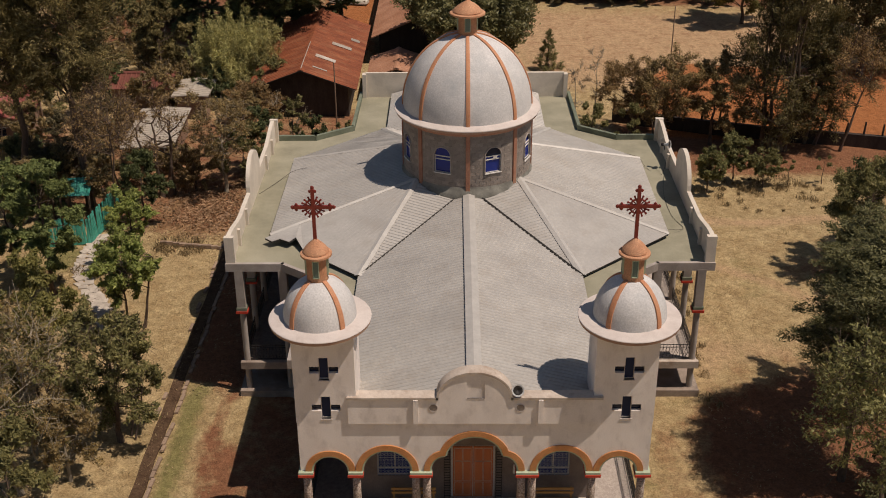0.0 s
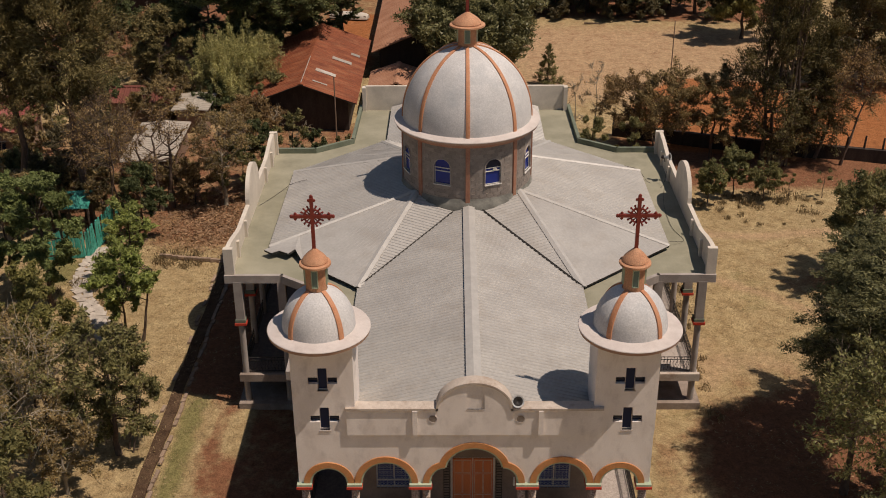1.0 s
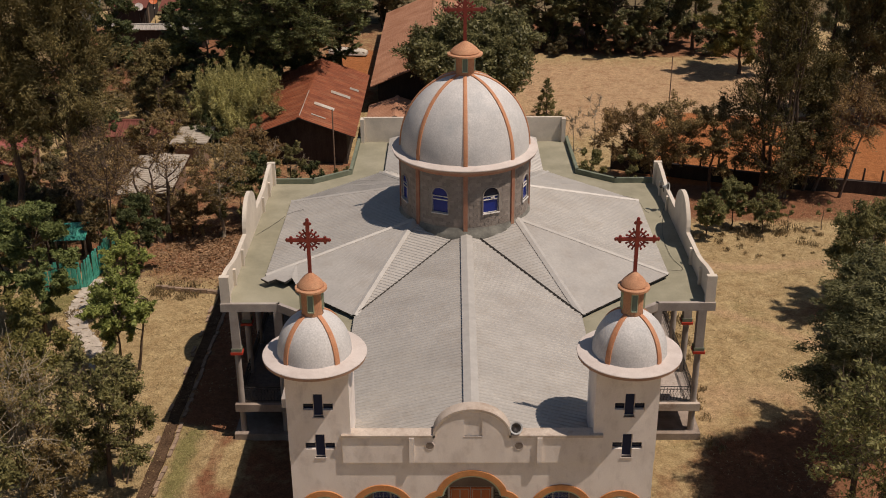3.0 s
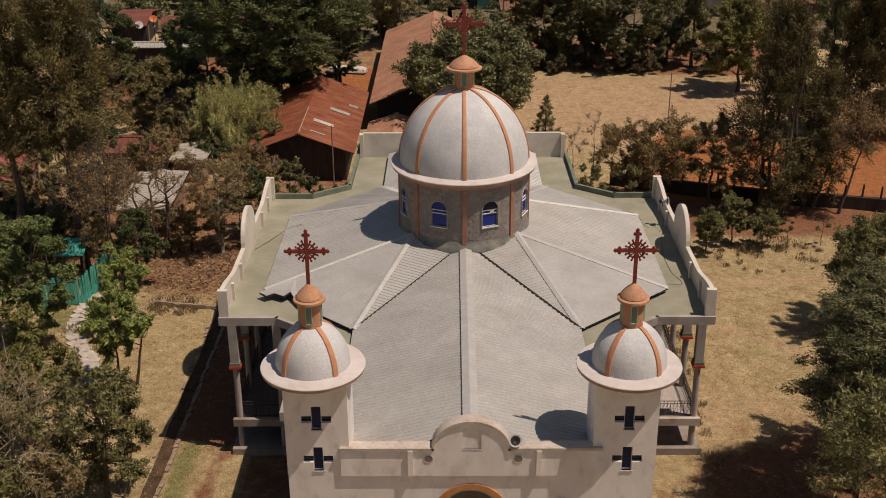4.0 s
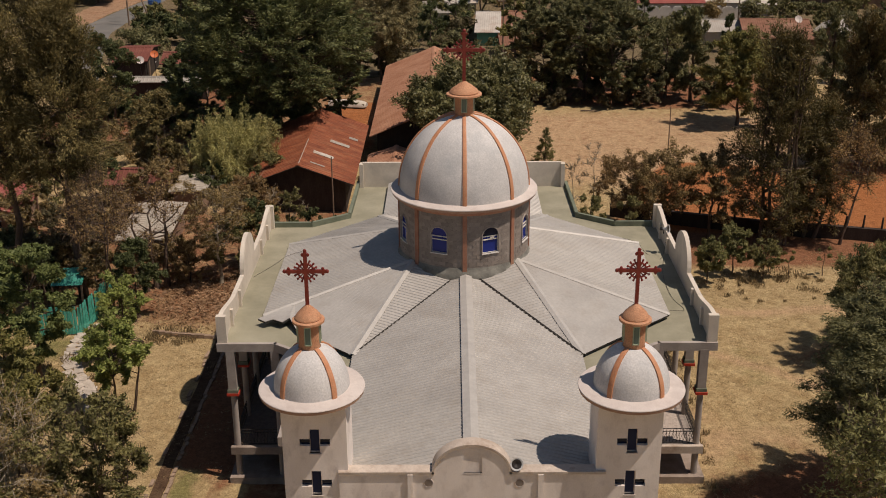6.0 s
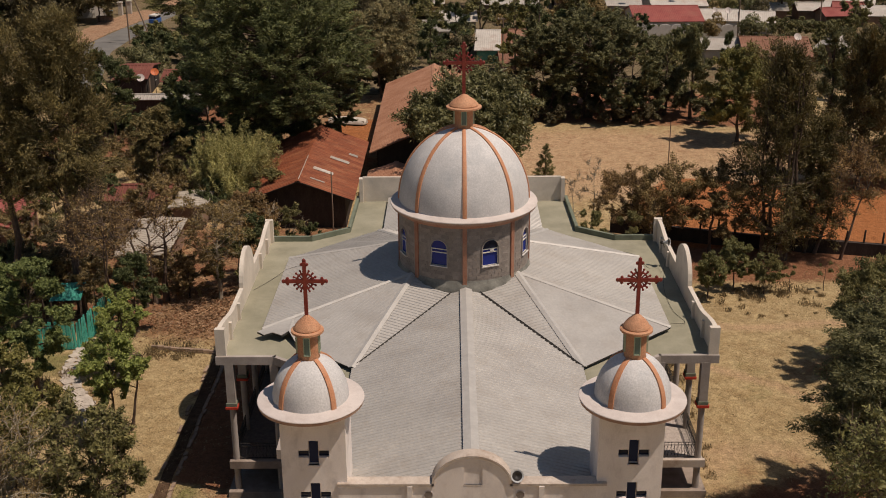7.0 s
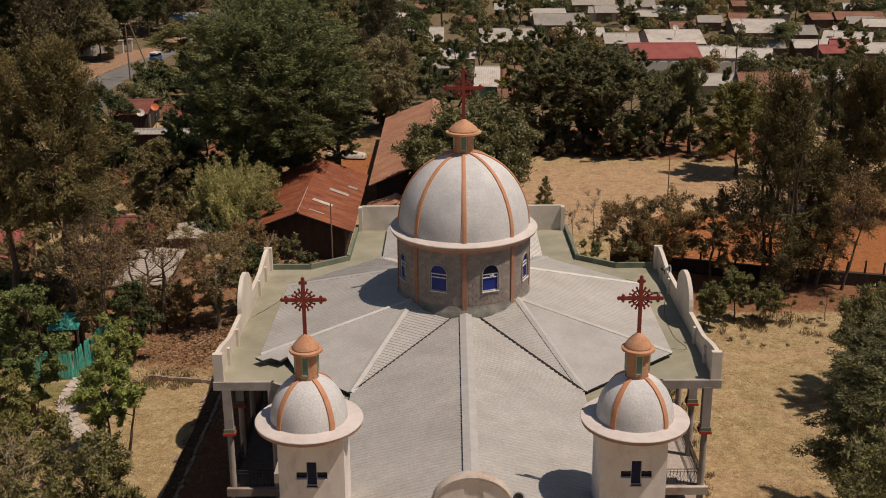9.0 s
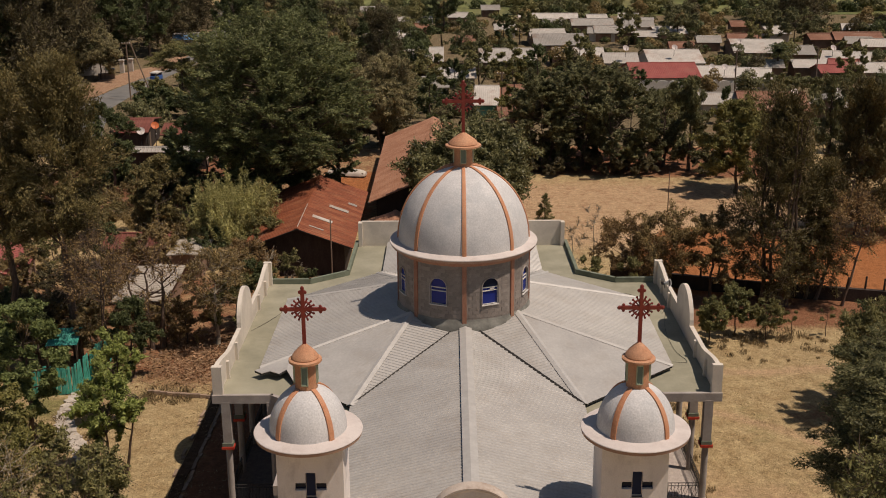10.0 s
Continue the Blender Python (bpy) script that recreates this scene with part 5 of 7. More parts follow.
def make_tree(name, label, category, x, y, height, crown_r, crown_low, mat, style="round", leaves=5000, leaf=0.16, clumps=34, seed=1,
              bark=None, trunk_r=None, stems=1, lean=(0.0, 0.0), squash=1.0, wide=1.0, group=""):
    """A tree of tapered trunk, boughs, twigs and leafy sprays. height: its top; crown_low: the crown's underside."""
    rng = np.random.default_rng(seed)
    rnd = random.Random(seed)
    bark = bark or BARK
    root = thing(name, label, category, group, at=pose(x, y, 0))
    zc, rz = (height + crown_low) / 2, (height - crown_low) / 2
    tr = trunk_r or max(0.06, height * 0.018)
    per, s_len, s_thick, s_flat, s_lift, narrow, follow = STYLES[style]
    wood = Shape()
    boughs = max(5, clumps // per)
    golden = 2.399963
    lobe, big = [], []
    for i in range(boughs):
        a = i * golden + rng.uniform(-0.5, 0.5)
        if style == "conifer":
            t = (i + 0.5) / boughs
            r = crown_r * (1 - t) ** 0.8 * rng.uniform(0.4, 0.9)
            lobe.append((r * math.cos(a), r * math.sin(a), crown_low + (height - crown_low) * t * 0.96))
            big.append(crown_r * (0.45 - 0.28 * t))
        elif style == "feather":
            t = (i + rng.uniform(0, 1)) / boughs
            r = crown_r * (0.35 + 0.65 * math.sin(math.pi * min(1, 0.08 + 0.92 * t) ** 0.6)) * rng.uniform(0.2, 0.95)
            lobe.append((r * math.cos(a), r * math.sin(a), crown_low + (height - crown_low) * (0.02 + 0.92 * t)))
            big.append(crown_r * rng.uniform(0.26, 0.48))
        elif style == "bamboo":
            r = crown_r * math.sqrt(rng.uniform(0, 1))
            lobe.append((r * math.cos(a), r * math.sin(a), height * rng.uniform(0.05, 0.52) * (1 - 0.25 * r / crown_r)))
            big.append(height * rng.uniform(0.20, 0.34))
        else:
            zz = 1 - 2 * (i + 0.5) / boughs
            d = np.array([math.sqrt(1 - zz * zz) * math.cos(a), math.sqrt(1 - zz * zz) * math.sin(a), zz])
            q = (rng.uniform(0.64, 0.92) if style == "fan" else rng.uniform(0.45, 0.84)) + 0.12 * noise.noise((d[0] * 1.7 + seed, d[1] * 1.7, d[2] * 1.7))
            lobe.append((d[0] * crown_r * q, d[1] * crown_r * q * wide, zc + d[2] * rz * q * squash))
            big.append(crown_r * rng.uniform(0.20, 0.38))
    lobe, big = np.array(lobe), np.array(big)
    # stems
    lines = []
    for s in range(stems):
        off = np.array([rnd.uniform(-1, 1), rnd.uniform(-1, 1)]) * (0.0 if stems == 1 else crown_r * 0.28)
        top = np.array([off[0] * 1.6 + lean[0], off[1] * 1.6 + lean[1], crown_low + (height - crown_low) * (0.88 if style in ("conifer", "feather") else 0.55)])
        base = np.array([off[0], off[1], -0.1])
        pts, rr = [], []
        for i in range(8):
            t = i / 7
            wob = np.array([rnd.uniform(-1, 1), rnd.uniform(-1, 1), 0]) * height * 0.014 * (0 < i < 7)
            pts.append(tuple(base + (top - base) * t + wob))
            rr.append(tr / math.sqrt(stems) * (1.25 if i == 0 else 1) * (1 - 0.75 * t))
        wood.tube(pts, rr, 8)
        lines.append([np.array(p) for p in pts])
    # boughs, and sprays on every bough
    sb, sd, sl = [], [], []
    for i, c in enumerate(lobe):
        line = lines[i % stems]
        want = c[2] - 0.40 * np.hypot(c[0] - lean[0] * 0.5, c[1] - lean[1] * 0.5) - 0.1
        j = int(np.argmin([abs(p[2] - want) for p in line[1:]])) + 1
        a = line[j]
        run = np.linalg.norm(c - a)
        mid = (a + c) / 2 + np.array([0, 0, -0.05 * run]) + rng.normal(size=3) * 0.07 * run
        r0 = tr * 0.32 * (1 - 0.5 * j / 7)
        wood.tube([tuple(a), tuple(mid), tuple(c)], [r0, r0 * 0.65, r0 * 0.3], 5)
        out = c - np.array([lean[0] * 0.5, lean[1] * 0.5, zc - 0.35 * rz])
        out = out / (np.linalg.norm(out) + 1e-6)
        for _ in range(per):
            d = out * (0.15 if style == "bamboo" else 0.55) + unit(rng, 1)[0] * 0.75 + np.array([0, 0, s_lift])
            if style in ("layer", "fan"):
                d[2] *= 0.35 if style == "layer" else 0.7
            d /= np.linalg.norm(d) + 1e-6
            ln = big[i] * s_len * rng.uniform(0.65, 1.35)
            b = c + (mid - c) * rng.uniform(0, 0.5) + rng.normal(size=3) * 0.12 * big[i]
            e = b + d * ln
            tw = max(0.022 if style in ("bare", "sparse") else 0.010, r0 * 0.26)
            bend = (b + e) / 2 + rng.normal(size=3) * 0.10 * ln
            wood.tube([tuple(b), tuple(bend), tuple(e)], [tw, tw * 0.7, tw * 0.3], 3)
            sb.append(b)
            sd.append(d)
            sl.append(ln)
            if style in ("bare", "sparse"):
                for _ in range(4 if style == "bare" else 3):
                    f = rng.uniform(0.3, 1.0)
                    e2 = b + d * ln * f + (unit(rng, 1)[0] + d * 0.5) * ln * 0.55
                    wood.tube([tuple(b + d * ln * f * 0.8), tuple(e2)], [tw * 0.7, tw * 0.25], 3)
    part("trunk", wood, bark, root, smooth=False)
    # leaves along the sprays
    sb, sd, sl = np.array(sb), np.array(sd), np.array(sl)
    which = rng.choice(len(sl), size=leaves, p=(sl ** 1.8) / (sl ** 1.8).sum())
    along = rng.uniform(0.0, 1.12, size=(leaves, 1)) ** 0.7
    L = sl[which][:, None]
    off = rng.normal(size=(leaves, 3)) * s_thick * L * (1.1 - 0.55 * along)
    off[:, 2] *= s_flat
    ctr = sb[which] + sd[which] * L * along + off
    size = leaf * rng.uniform(0.55, 1.35, size=(leaves, 1))
    along = np.minimum(along, 1.1)
    u = unit(rng, leaves) * 0.8 + sd[which] * follow
    if style == "bamboo":
        u += np.array([0, 0, -1.5])
    if style in ("layer", "fan"):
        u[:, 2] *= 0.5
    u /= np.linalg.norm(u, axis=1, keepdims=True) + 1e-9
    face = unit(rng, leaves) * 0.55 + np.array([0.0, 0.0, 0.55]) + off / (np.linalg.norm(off, axis=1, keepdims=True) + 1e-6) * 0.8
    w = np.cross(u, face)
    w /= np.linalg.norm(w, axis=1, keepdims=True) + 1e-9
    keep = ctr[:, 2] > 0.05
    crown = new("crown", leaf_mesh("crown", mat, ctr[keep], (u * size)[keep], (w * size * narrow)[keep]))
    crown.parent = root
    return root


TREES = "trees round the church"
tree_rows = [
    # name, label, x, y, height, crown radius, crown underside, leaves, style, count, leaf size, clumps, seed, more
    ("tree", "tall casuarina with plumed olive-brown needles", -26.6, 36.5, 20.3, 3.7, 9.0, LEAF_CASUARINA, "feather", 84000, 0.11, 500, 3, {"trunk_r": 0.3}),
    ("tree", "tall casuarina with plumed olive-brown needles", -30.8, 36.8, 20.0, 3.5, 8.6, LEAF_CASUARINA, "feather", 70000, 0.11, 460, 4, {"trunk_r": 0.28}),
    ("tree", "huge dark green juniper with layered sprays", -17.6, 72, 20.1, 8.9, 3.6, LEAF_JUNIPER, "fan", 190000, 0.15, 1900, 5, {"trunk_r": 0.45}),
    ("tree", "dark green juniper beside a larger one", -11.9, 75, 14.4, 3.4, 3.0, LEAF_JUNIPER, "fan", 36000, 0.15, 420, 6, {}),
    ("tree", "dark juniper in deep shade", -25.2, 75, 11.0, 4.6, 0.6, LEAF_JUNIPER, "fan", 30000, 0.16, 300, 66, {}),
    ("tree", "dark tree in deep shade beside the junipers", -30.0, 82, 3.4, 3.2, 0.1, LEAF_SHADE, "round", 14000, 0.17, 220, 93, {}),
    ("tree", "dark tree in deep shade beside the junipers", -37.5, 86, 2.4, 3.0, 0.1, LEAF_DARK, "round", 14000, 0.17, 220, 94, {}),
    ("bush", "dry brown scrub before the grey shed", -23.6, 40.8, 2.4, 1.9, 0.1, LEAF_BROWN, "sparse", 5000, 0.08, 90, 95, {"bark": BARK_PALE}),
    ("bush", "dry brown scrub before the grey shed", -21.2, 41.4, 2.6, 1.7, 0.1, LEAF_DRY, "sparse", 5000, 0.08, 90, 96, {"bark": BARK_PALE}),
    ("bush", "dark juniper shrub at the foot of a tree", -19.6, 68, 5.4, 3.2, 0.2, LEAF_JUNIPER, "layer", 14000, 0.14, 120, 71, {}),
    ("bush", "dark juniper shrub at the foot of a tree", -15.0, 78, 5.6, 3.0, 0.2, LEAF_JUNIPER, "layer", 12000, 0.15, 110, 72, {}),
    ("bush", "dark juniper shrub at the foot of a tree", -15.6, 72.5, 5.0, 2.8, 0.1, LEAF_JUNIPER, "layer", 11000, 0.14, 100, 81, {}),
    ("bush", "dark juniper shrub at the foot of a tree", -18.0, 76.5, 5.0, 3.2, 0.1, LEAF_JUNIPER, "layer", 11000, 0.14, 100, 82, {}),
    ("bush", "dark bush before the red-brown roof", -33.5, 99, 4.2, 3.0, 0.1, LEAF_DARK, "round", 7000, 0.14, 80, 84, {}),
    ("bush", "dark bush before the red-brown roof", -29.0, 98, 4.4, 3.2, 0.1, LEAF_DARK, "round", 7000, 0.14, 80, 85, {}),
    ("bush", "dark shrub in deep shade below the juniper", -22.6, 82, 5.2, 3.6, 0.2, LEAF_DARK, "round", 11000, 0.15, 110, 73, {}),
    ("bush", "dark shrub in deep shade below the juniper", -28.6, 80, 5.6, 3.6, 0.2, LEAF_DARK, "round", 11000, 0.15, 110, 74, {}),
    ("tree", "grey-olive tree with a domed crown", -8.8, 103, 11.9, 5.2, 2.2, LEAF_GREY, "round", 48000, 0.125, 380, 7, {"stems": 3}),
    ("bush", "dark hedge bush beside the long shed", -8.6, 105.5, 3.4, 2.8, 0.1, LEAF_SHADE, "round", 8000, 0.14, 90, 124, {}),
    ("bush", "dark hedge bush beside the long shed", -12.8, 103.5, 3.4, 2.8, 0.1, LEAF_SHADE, "round", 8000, 0.14, 90, 125, {}),
    ("tree", "light olive tree beyond the road", -61.2, 161, 8.9, 5.6, 1.6, LEAF_GREY, "round", 30000, 0.17, 260, 8, {"squash": 0.9}),
    ("tree", "small dark green tree by the road pole", -36.4, 81, 10.6, 3.3, 1.5, LEAF_DARK, "round", 20000, 0.13, 220, 9, {}),
    ("bush", "round green roadside bush", -45.4, 135, 4.6, 3.6, 0.2, LEAF_OLIVE, "round", 9000, 0.17, 110, 10, {}),
    ("bush", "dark roadside hedge bush", -43.0, 127, 4.4, 3.8, 0.1, LEAF_DARK, "round", 9000, 0.17, 110, 97, {}),
    ("bush", "dark roadside hedge bush", -37.0, 126, 4.6, 4.0, 0.1, LEAF_DARK, "round", 9000, 0.17, 110, 98, {}),
    ("tree", "spreading green tree at the road's edge", -43.6, 146, 9.0, 6.0, 2.5, LEAF_OLIVE, "layer", 14000, 0.20, 150, 11, {"squash": 0.8}),
    ("bamboo_clump", "pale green bamboo clump with drooping leaves", -20.1, 60.5, 7.7, 3.3, 0.2, LEAF_BAMBOO, "bamboo", 46000, 0.19, 520, 12, {"stems": 9, "trunk_r": 0.12}),
    ("tree", "dry olive tree with yellowing leaves", -26.9, 61.0, 9.3, 3.2, 2.0, LEAF_CASUARINA, "round", 26000, 0.11, 240, 13, {}),
    ("tree", "half-bare brown tree above grey sheds", -24.2, 33.4, 10.2, 2.8, 5.0, LEAF_BROWN, "bare", 3000, 0.075, 160, 15, {"stems": 2, "trunk_r": 0.13}),
    ("tree", "leafless grey-brown tree with forked trunk", -21.6, 38.0, 8.4, 2.9, 2.2, LEAF_BROWN, "bare", 2200, 0.08, 80, 16, {"stems": 4, "trunk_r": 0.36}),
    ("tree", "half-bare brown tree with tangled twigs", -17.3, 38.5, 8.4, 2.9, 2.0, LEAF_DRY, "sparse", 9000, 0.075, 160, 17, {"bark": BARK_PALE}),
    ("bush", "dark green bush behind the church", -15.2, 42.5, 5.4, 2.0, 0.6, LEAF_DARK, "round", 10000, 0.085, 110, 18, {}),
    ("bush", "dark green bush beside the church wall", -13.0, 44.5, 5.6, 1.7, 0.6, LEAF_OLIVE, "sparse", 7000, 0.08, 90, 19, {}),
    ("bush", "dry brown bush over fallen leaves", -19.6, 39, 3.6, 2.2, 0.3, LEAF_BROWN, "sparse", 8000, 0.08, 90, 20, {}),
    ("bush", "brown half-dry bush over the tin shelter", -25.3, 35.6, 4.6, 1.7, 0.6, LEAF_DRY, "sparse", 7000, 0.08, 80, 88, {"bark": BARK_PALE}),
    ("bush", "dark green shrub by the garden path", -21.8, 33.0, 6.0, 2.3, 0.8, LEAF_DARK, "round", 18000, 0.08, 150, 21, {}),
    ("tree", "dark leafy green tree beside the tin fence", -25.3, 23.8, 10.2, 2.7, 1.0, LEAF_GREEN, "round", 46000, 0.09, 250, 22, {}),
    ("tree", "dark leafy green tree beside the tin fence", -28.0, 25.2, 8.8, 2.6, 0.6, LEAF_GREEN, "round", 30000, 0.09, 160, 118, {}),
    # added bushes; their dark leaves stand for the casuarinas' shade on the ground
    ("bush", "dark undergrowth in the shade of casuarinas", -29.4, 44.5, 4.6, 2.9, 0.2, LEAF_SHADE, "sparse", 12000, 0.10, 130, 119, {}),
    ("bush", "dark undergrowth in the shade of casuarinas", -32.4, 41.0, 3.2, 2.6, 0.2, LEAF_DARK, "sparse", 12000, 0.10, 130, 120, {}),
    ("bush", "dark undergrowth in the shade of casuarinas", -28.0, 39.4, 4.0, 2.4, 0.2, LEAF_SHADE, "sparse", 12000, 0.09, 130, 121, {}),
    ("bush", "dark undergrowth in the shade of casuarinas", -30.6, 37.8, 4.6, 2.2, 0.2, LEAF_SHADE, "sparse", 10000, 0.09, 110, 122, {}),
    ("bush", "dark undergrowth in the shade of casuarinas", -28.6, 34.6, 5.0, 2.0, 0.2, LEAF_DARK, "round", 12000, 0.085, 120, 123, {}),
    ("tree", "bright green young tree with forked stem", -19.4, 19.4, 6.4, 2.3, 2.2, LEAF_BRIGHT, "sparse", 15000, 0.11, 170, 23, {"stems": 2, "trunk_r": 0.14, "lean": (0.7, -0.3)}),
    ("bush", "bright green bush by the stone path", -20.8, 26.2, 6.2, 1.7, 2.4, LEAF_BRIGHT, "sparse", 8500, 0.11, 100, 24, {}),
    ("tree", "half-bare tree with pale curving branches", -20.4, 7.2, 8.1, 3.2, 0.8, LEAF_OLIVE, "sparse", 6000, 0.09, 120, 25, {"trunk_r": 0.16, "stems": 2}),
    ("tree", "olive-green tree with loose leafy sprays", -17.4, 9.0, 8.4, 2.9, 0.8, LEAF_OLIVE, "sparse", 14000, 0.095, 140, 26, {}),
    ("tree", "half-dry tree with yellow-green leaves", -22.6, 14.1, 7.9, 2.9, 0.8, LEAF_YELLOW, "round", 24000, 0.09, 200, 27, {}),
    ("tree", "leafless tree with pale tangled branches", -21.5, 8.1, 8.8, 3.0, 2.9, LEAF_DRY, "bare", 1800, 0.075, 60, 86, {"bark": BARK_PALE, "trunk_r": 0.14, "stems": 3}),
    ("tree", "leafless tree with pale tangled branches", -20.6, 5.4, 8.0, 2.6, 2.9, LEAF_DRY, "bare", 1800, 0.075, 50, 87, {"bark": BARK_PALE, "trunk_r": 0.14, "stems": 2}),
    ("bush", "dark green bush in the lower garden", -20.6, 3.1, 5.7, 2.6, 0.2, LEAF_OLIVE, "round", 11000, 0.09, 120, 28, {}),
    ("bush", "brown half-dry bush in the lower garden", -19.0, 5.9, 5.2, 2.2, 0.2, LEAF_DRY, "sparse", 7000, 0.075, 110, 65, {"bark": BARK_PALE}),
    ("bush", "yellow-green spray of a young tree", -17.0, 9.4, 6.2, 2.0, 1.4, LEAF_OLIVE, "sparse", 7500, 0.075, 80, 61, {"trunk_r": 0.07, "stems": 2, "lean": (0.9, 0.0)}),
    ("bush", "olive-green bush in the lower garden", -23.5, 9.1, 7.3, 2.6, 0.6, LEAF_OLIVE, "sparse", 12000, 0.08, 110, 62, {}),
    ("tree", "large glossy mango tree with a dense rounded crown", 1.0, 65, 10.4, 7.1, 2.2, LEAF_MANGO, "round", 100000, 0.16, 900, 29, {"trunk_r": 0.35}),
    ("tree", "dark green cypress at the yard's edge with bare stems", 9.6, 92, 11.4, 4.3, 2.2, LEAF_ROW, "fan", 56000, 0.15, 460, 30, {"stems": 3}),
    ("tree", "dark green cypress at the yard's edge with bare stems", 13.6, 93, 12.8, 4.5, 1.8, LEAF_ROW, "fan", 64000, 0.15, 520, 31, {"stems": 3}),
    ("tree", "dark green cypress at the yard's edge with bare stems", 18.8, 91, 11.2, 4.4, 1.0, LEAF_ROW, "fan", 60000, 0.15, 480, 32, {"stems": 2}),
    ("tree", "dark green cypress at the yard's edge with bare stems", 16.6, 98, 12.0, 4.8, 2.0, LEAF_ROW, "fan", 24000, 0.17, 280, 75, {}),
    # undergrowth whose dark leaves also paint the band of shade below the row
    ("bush", "dark green undergrowth below the cypresses", 11.6, 95, 3.4, 3.0, 0.1, LEAF_DARK, "round", 8000, 0.13, 80, 76, {}),
    ("bush", "dark green undergrowth below the cypresses", 17.0, 94.5, 3.2, 3.0, 0.1, LEAF_DARK, "round", 8000, 0.13, 80, 77, {}),
    ("bush", "dark green undergrowth below the cypresses", 28.5, 88, 3.0, 2.4, 0.1, LEAF_SHADE, "round", 7000, 0.14, 90, 117, {}),
    ("bush", "dark green undergrowth below the cypresses", 21.5, 98, 4.4, 3.2, 0.1, LEAF_SHADE, "round", 7000, 0.14, 90, 116, {}),
    ("bush", "dark green undergrowth below the cypresses", 12.6, 98, 4.4, 3.2, 0.1, LEAF_SHADE, "round", 7000, 0.14, 90, 115, {}),
    ("bush", "dark green undergrowth below the cypresses", 6.0, 96, 3.4, 2.6, 0.1, LEAF_SHADE, "round", 7000, 0.14, 90, 114, {}),
    ("bush", "dark green undergrowth below the cypresses", 24.6, 95, 3.6, 3.0, 0.1, LEAF_SHADE, "round", 7000, 0.14, 90, 113, {}),
    ("bush", "dark green undergrowth below the cypresses", 20.2, 93.5, 3.4, 2.8, 0.1, LEAF_SHADE, "round", 7000, 0.14, 90, 112, {}),
    ("bush", "dark green undergrowth below the cypresses", 14.2, 90.6, 2.6, 2.2, 0.1, LEAF_SHADE, "round", 7000, 0.12, 90, 111, {}),
    ("bush", "dark green undergrowth below the cypresses", 10.8, 89.6, 2.2, 2.2, 0.1, LEAF_SHADE, "round", 7000, 0.12, 90, 126, {}),
    ("bush", "dark green undergrowth below the cypresses", 17.2, 89.0, 2.3, 2.2, 0.1, LEAF_SHADE, "round", 7000, 0.12, 90, 127, {}),
    ("bush", "dark green undergrowth below the cypresses", 7.6, 90.4, 2.4, 2.2, 0.1, LEAF_SHADE, "round", 7000, 0.12, 90, 128, {}),
    ("bush", "dark green undergrowth below the cypresses", 20.6, 88.6, 2.2, 2.2, 0.1, LEAF_SHADE, "round", 7000, 0.12, 90, 129, {}),
    ("bush", "dark green undergrowth below the cypresses", 8.2, 93.5, 3.6, 2.6, 0.1, LEAF_SHADE, "round", 7000, 0.14, 90, 110, {}),
    ("bush", "dark green bush at the yard's edge", 21.8, 90.5, 6.0, 2.6, 0.3, LEAF_ROW, "tuft", 11000, 0.15, 100, 78, {}),
    ("tree", "yellow-green tree in the row behind the yard", 7.0, 100, 12.2, 2.6, 4.0, LEAF_YELLOW, "round", 9000, 0.15, 100, 33, {}),
    ("tree", "slim dark green tree behind the yard", 24.0, 93, 10.6, 3.3, 0.6, LEAF_ROW, "tuft", 26000, 0.16, 140, 34, {}),
    ("tree", "slim dark green tree behind the yard", 26.6, 91, 10.6, 2.8, 1.2, LEAF_ROW, "feather", 22000, 0.18, 140, 35, {}),
    ("tree", "yellow-olive tree behind the yard", 29.6, 81, 10.6, 4.6, 0.8, LEAF_YELLOW, "round", 50000, 0.13, 300, 36, {}),
    ("tree", "tall thin casuarina with several dark stems", 24.4, 47.0, 16.4, 3.8, 1.2, LEAF_NEEDLE, "feather", 56000, 0.12, 460, 37, {"stems": 5, "trunk_r": 0.36}),
    ("tree", "tall thin casuarina leaning outward", 27.6, 47.6, 10.6, 2.8, 1.6, LEAF_NEEDLE, "feather", 22000, 0.12, 240, 38, {"stems": 2, "lean": (2.0, 0.0)}),
    ("tree", "dark casuarina beyond the orange yard", 36.6, 64, 14.4, 3.8, 1.6, LEAF_NEEDLE, "feather", 36000, 0.15, 330, 39, {}),
    ("tree", "dark casuarina beyond the orange yard", 40.5, 66, 15.4, 4.2, 1.0, LEAF_ROW, "feather", 36000, 0.15, 330, 40, {}),
    ("tree", "slim pointed dark green tree", 34.6, 68, 14.4, 2.6, 2.0, LEAF_ROW, "feather", 16000, 0.16, 140, 41, {}),
    ("tree", "reddish half-bare tree on the yard's edge", 13.2, 50.0, 6.8, 2.9, 1.0, LEAF_BROWN, "sparse", 14000, 0.075, 160, 42, {"stems": 3, "trunk_r": 0.16}),
    ("tree", "olive-brown deciduous tree on the yard's edge", 16.2, 48.6, 7.4, 3.5, 1.4, LEAF_DRY, "sparse", 19000, 0.085, 180, 43, {"stems": 2}),
    ("tree", "olive-brown deciduous tree on the yard's edge", 19.6, 47.6, 7.8, 3.0, 1.4, LEAF_DRY, "round", 19000, 0.085, 170, 44, {}),
    ("tree", "leafless leaning tree with thin reddish twigs", 29.4, 46.0, 10.0, 3.0, 2.8, LEAF_BROWN, "bare", 5000, 0.08, 80, 45, {"lean": (1.6, 0.0), "trunk_r": 0.12}),
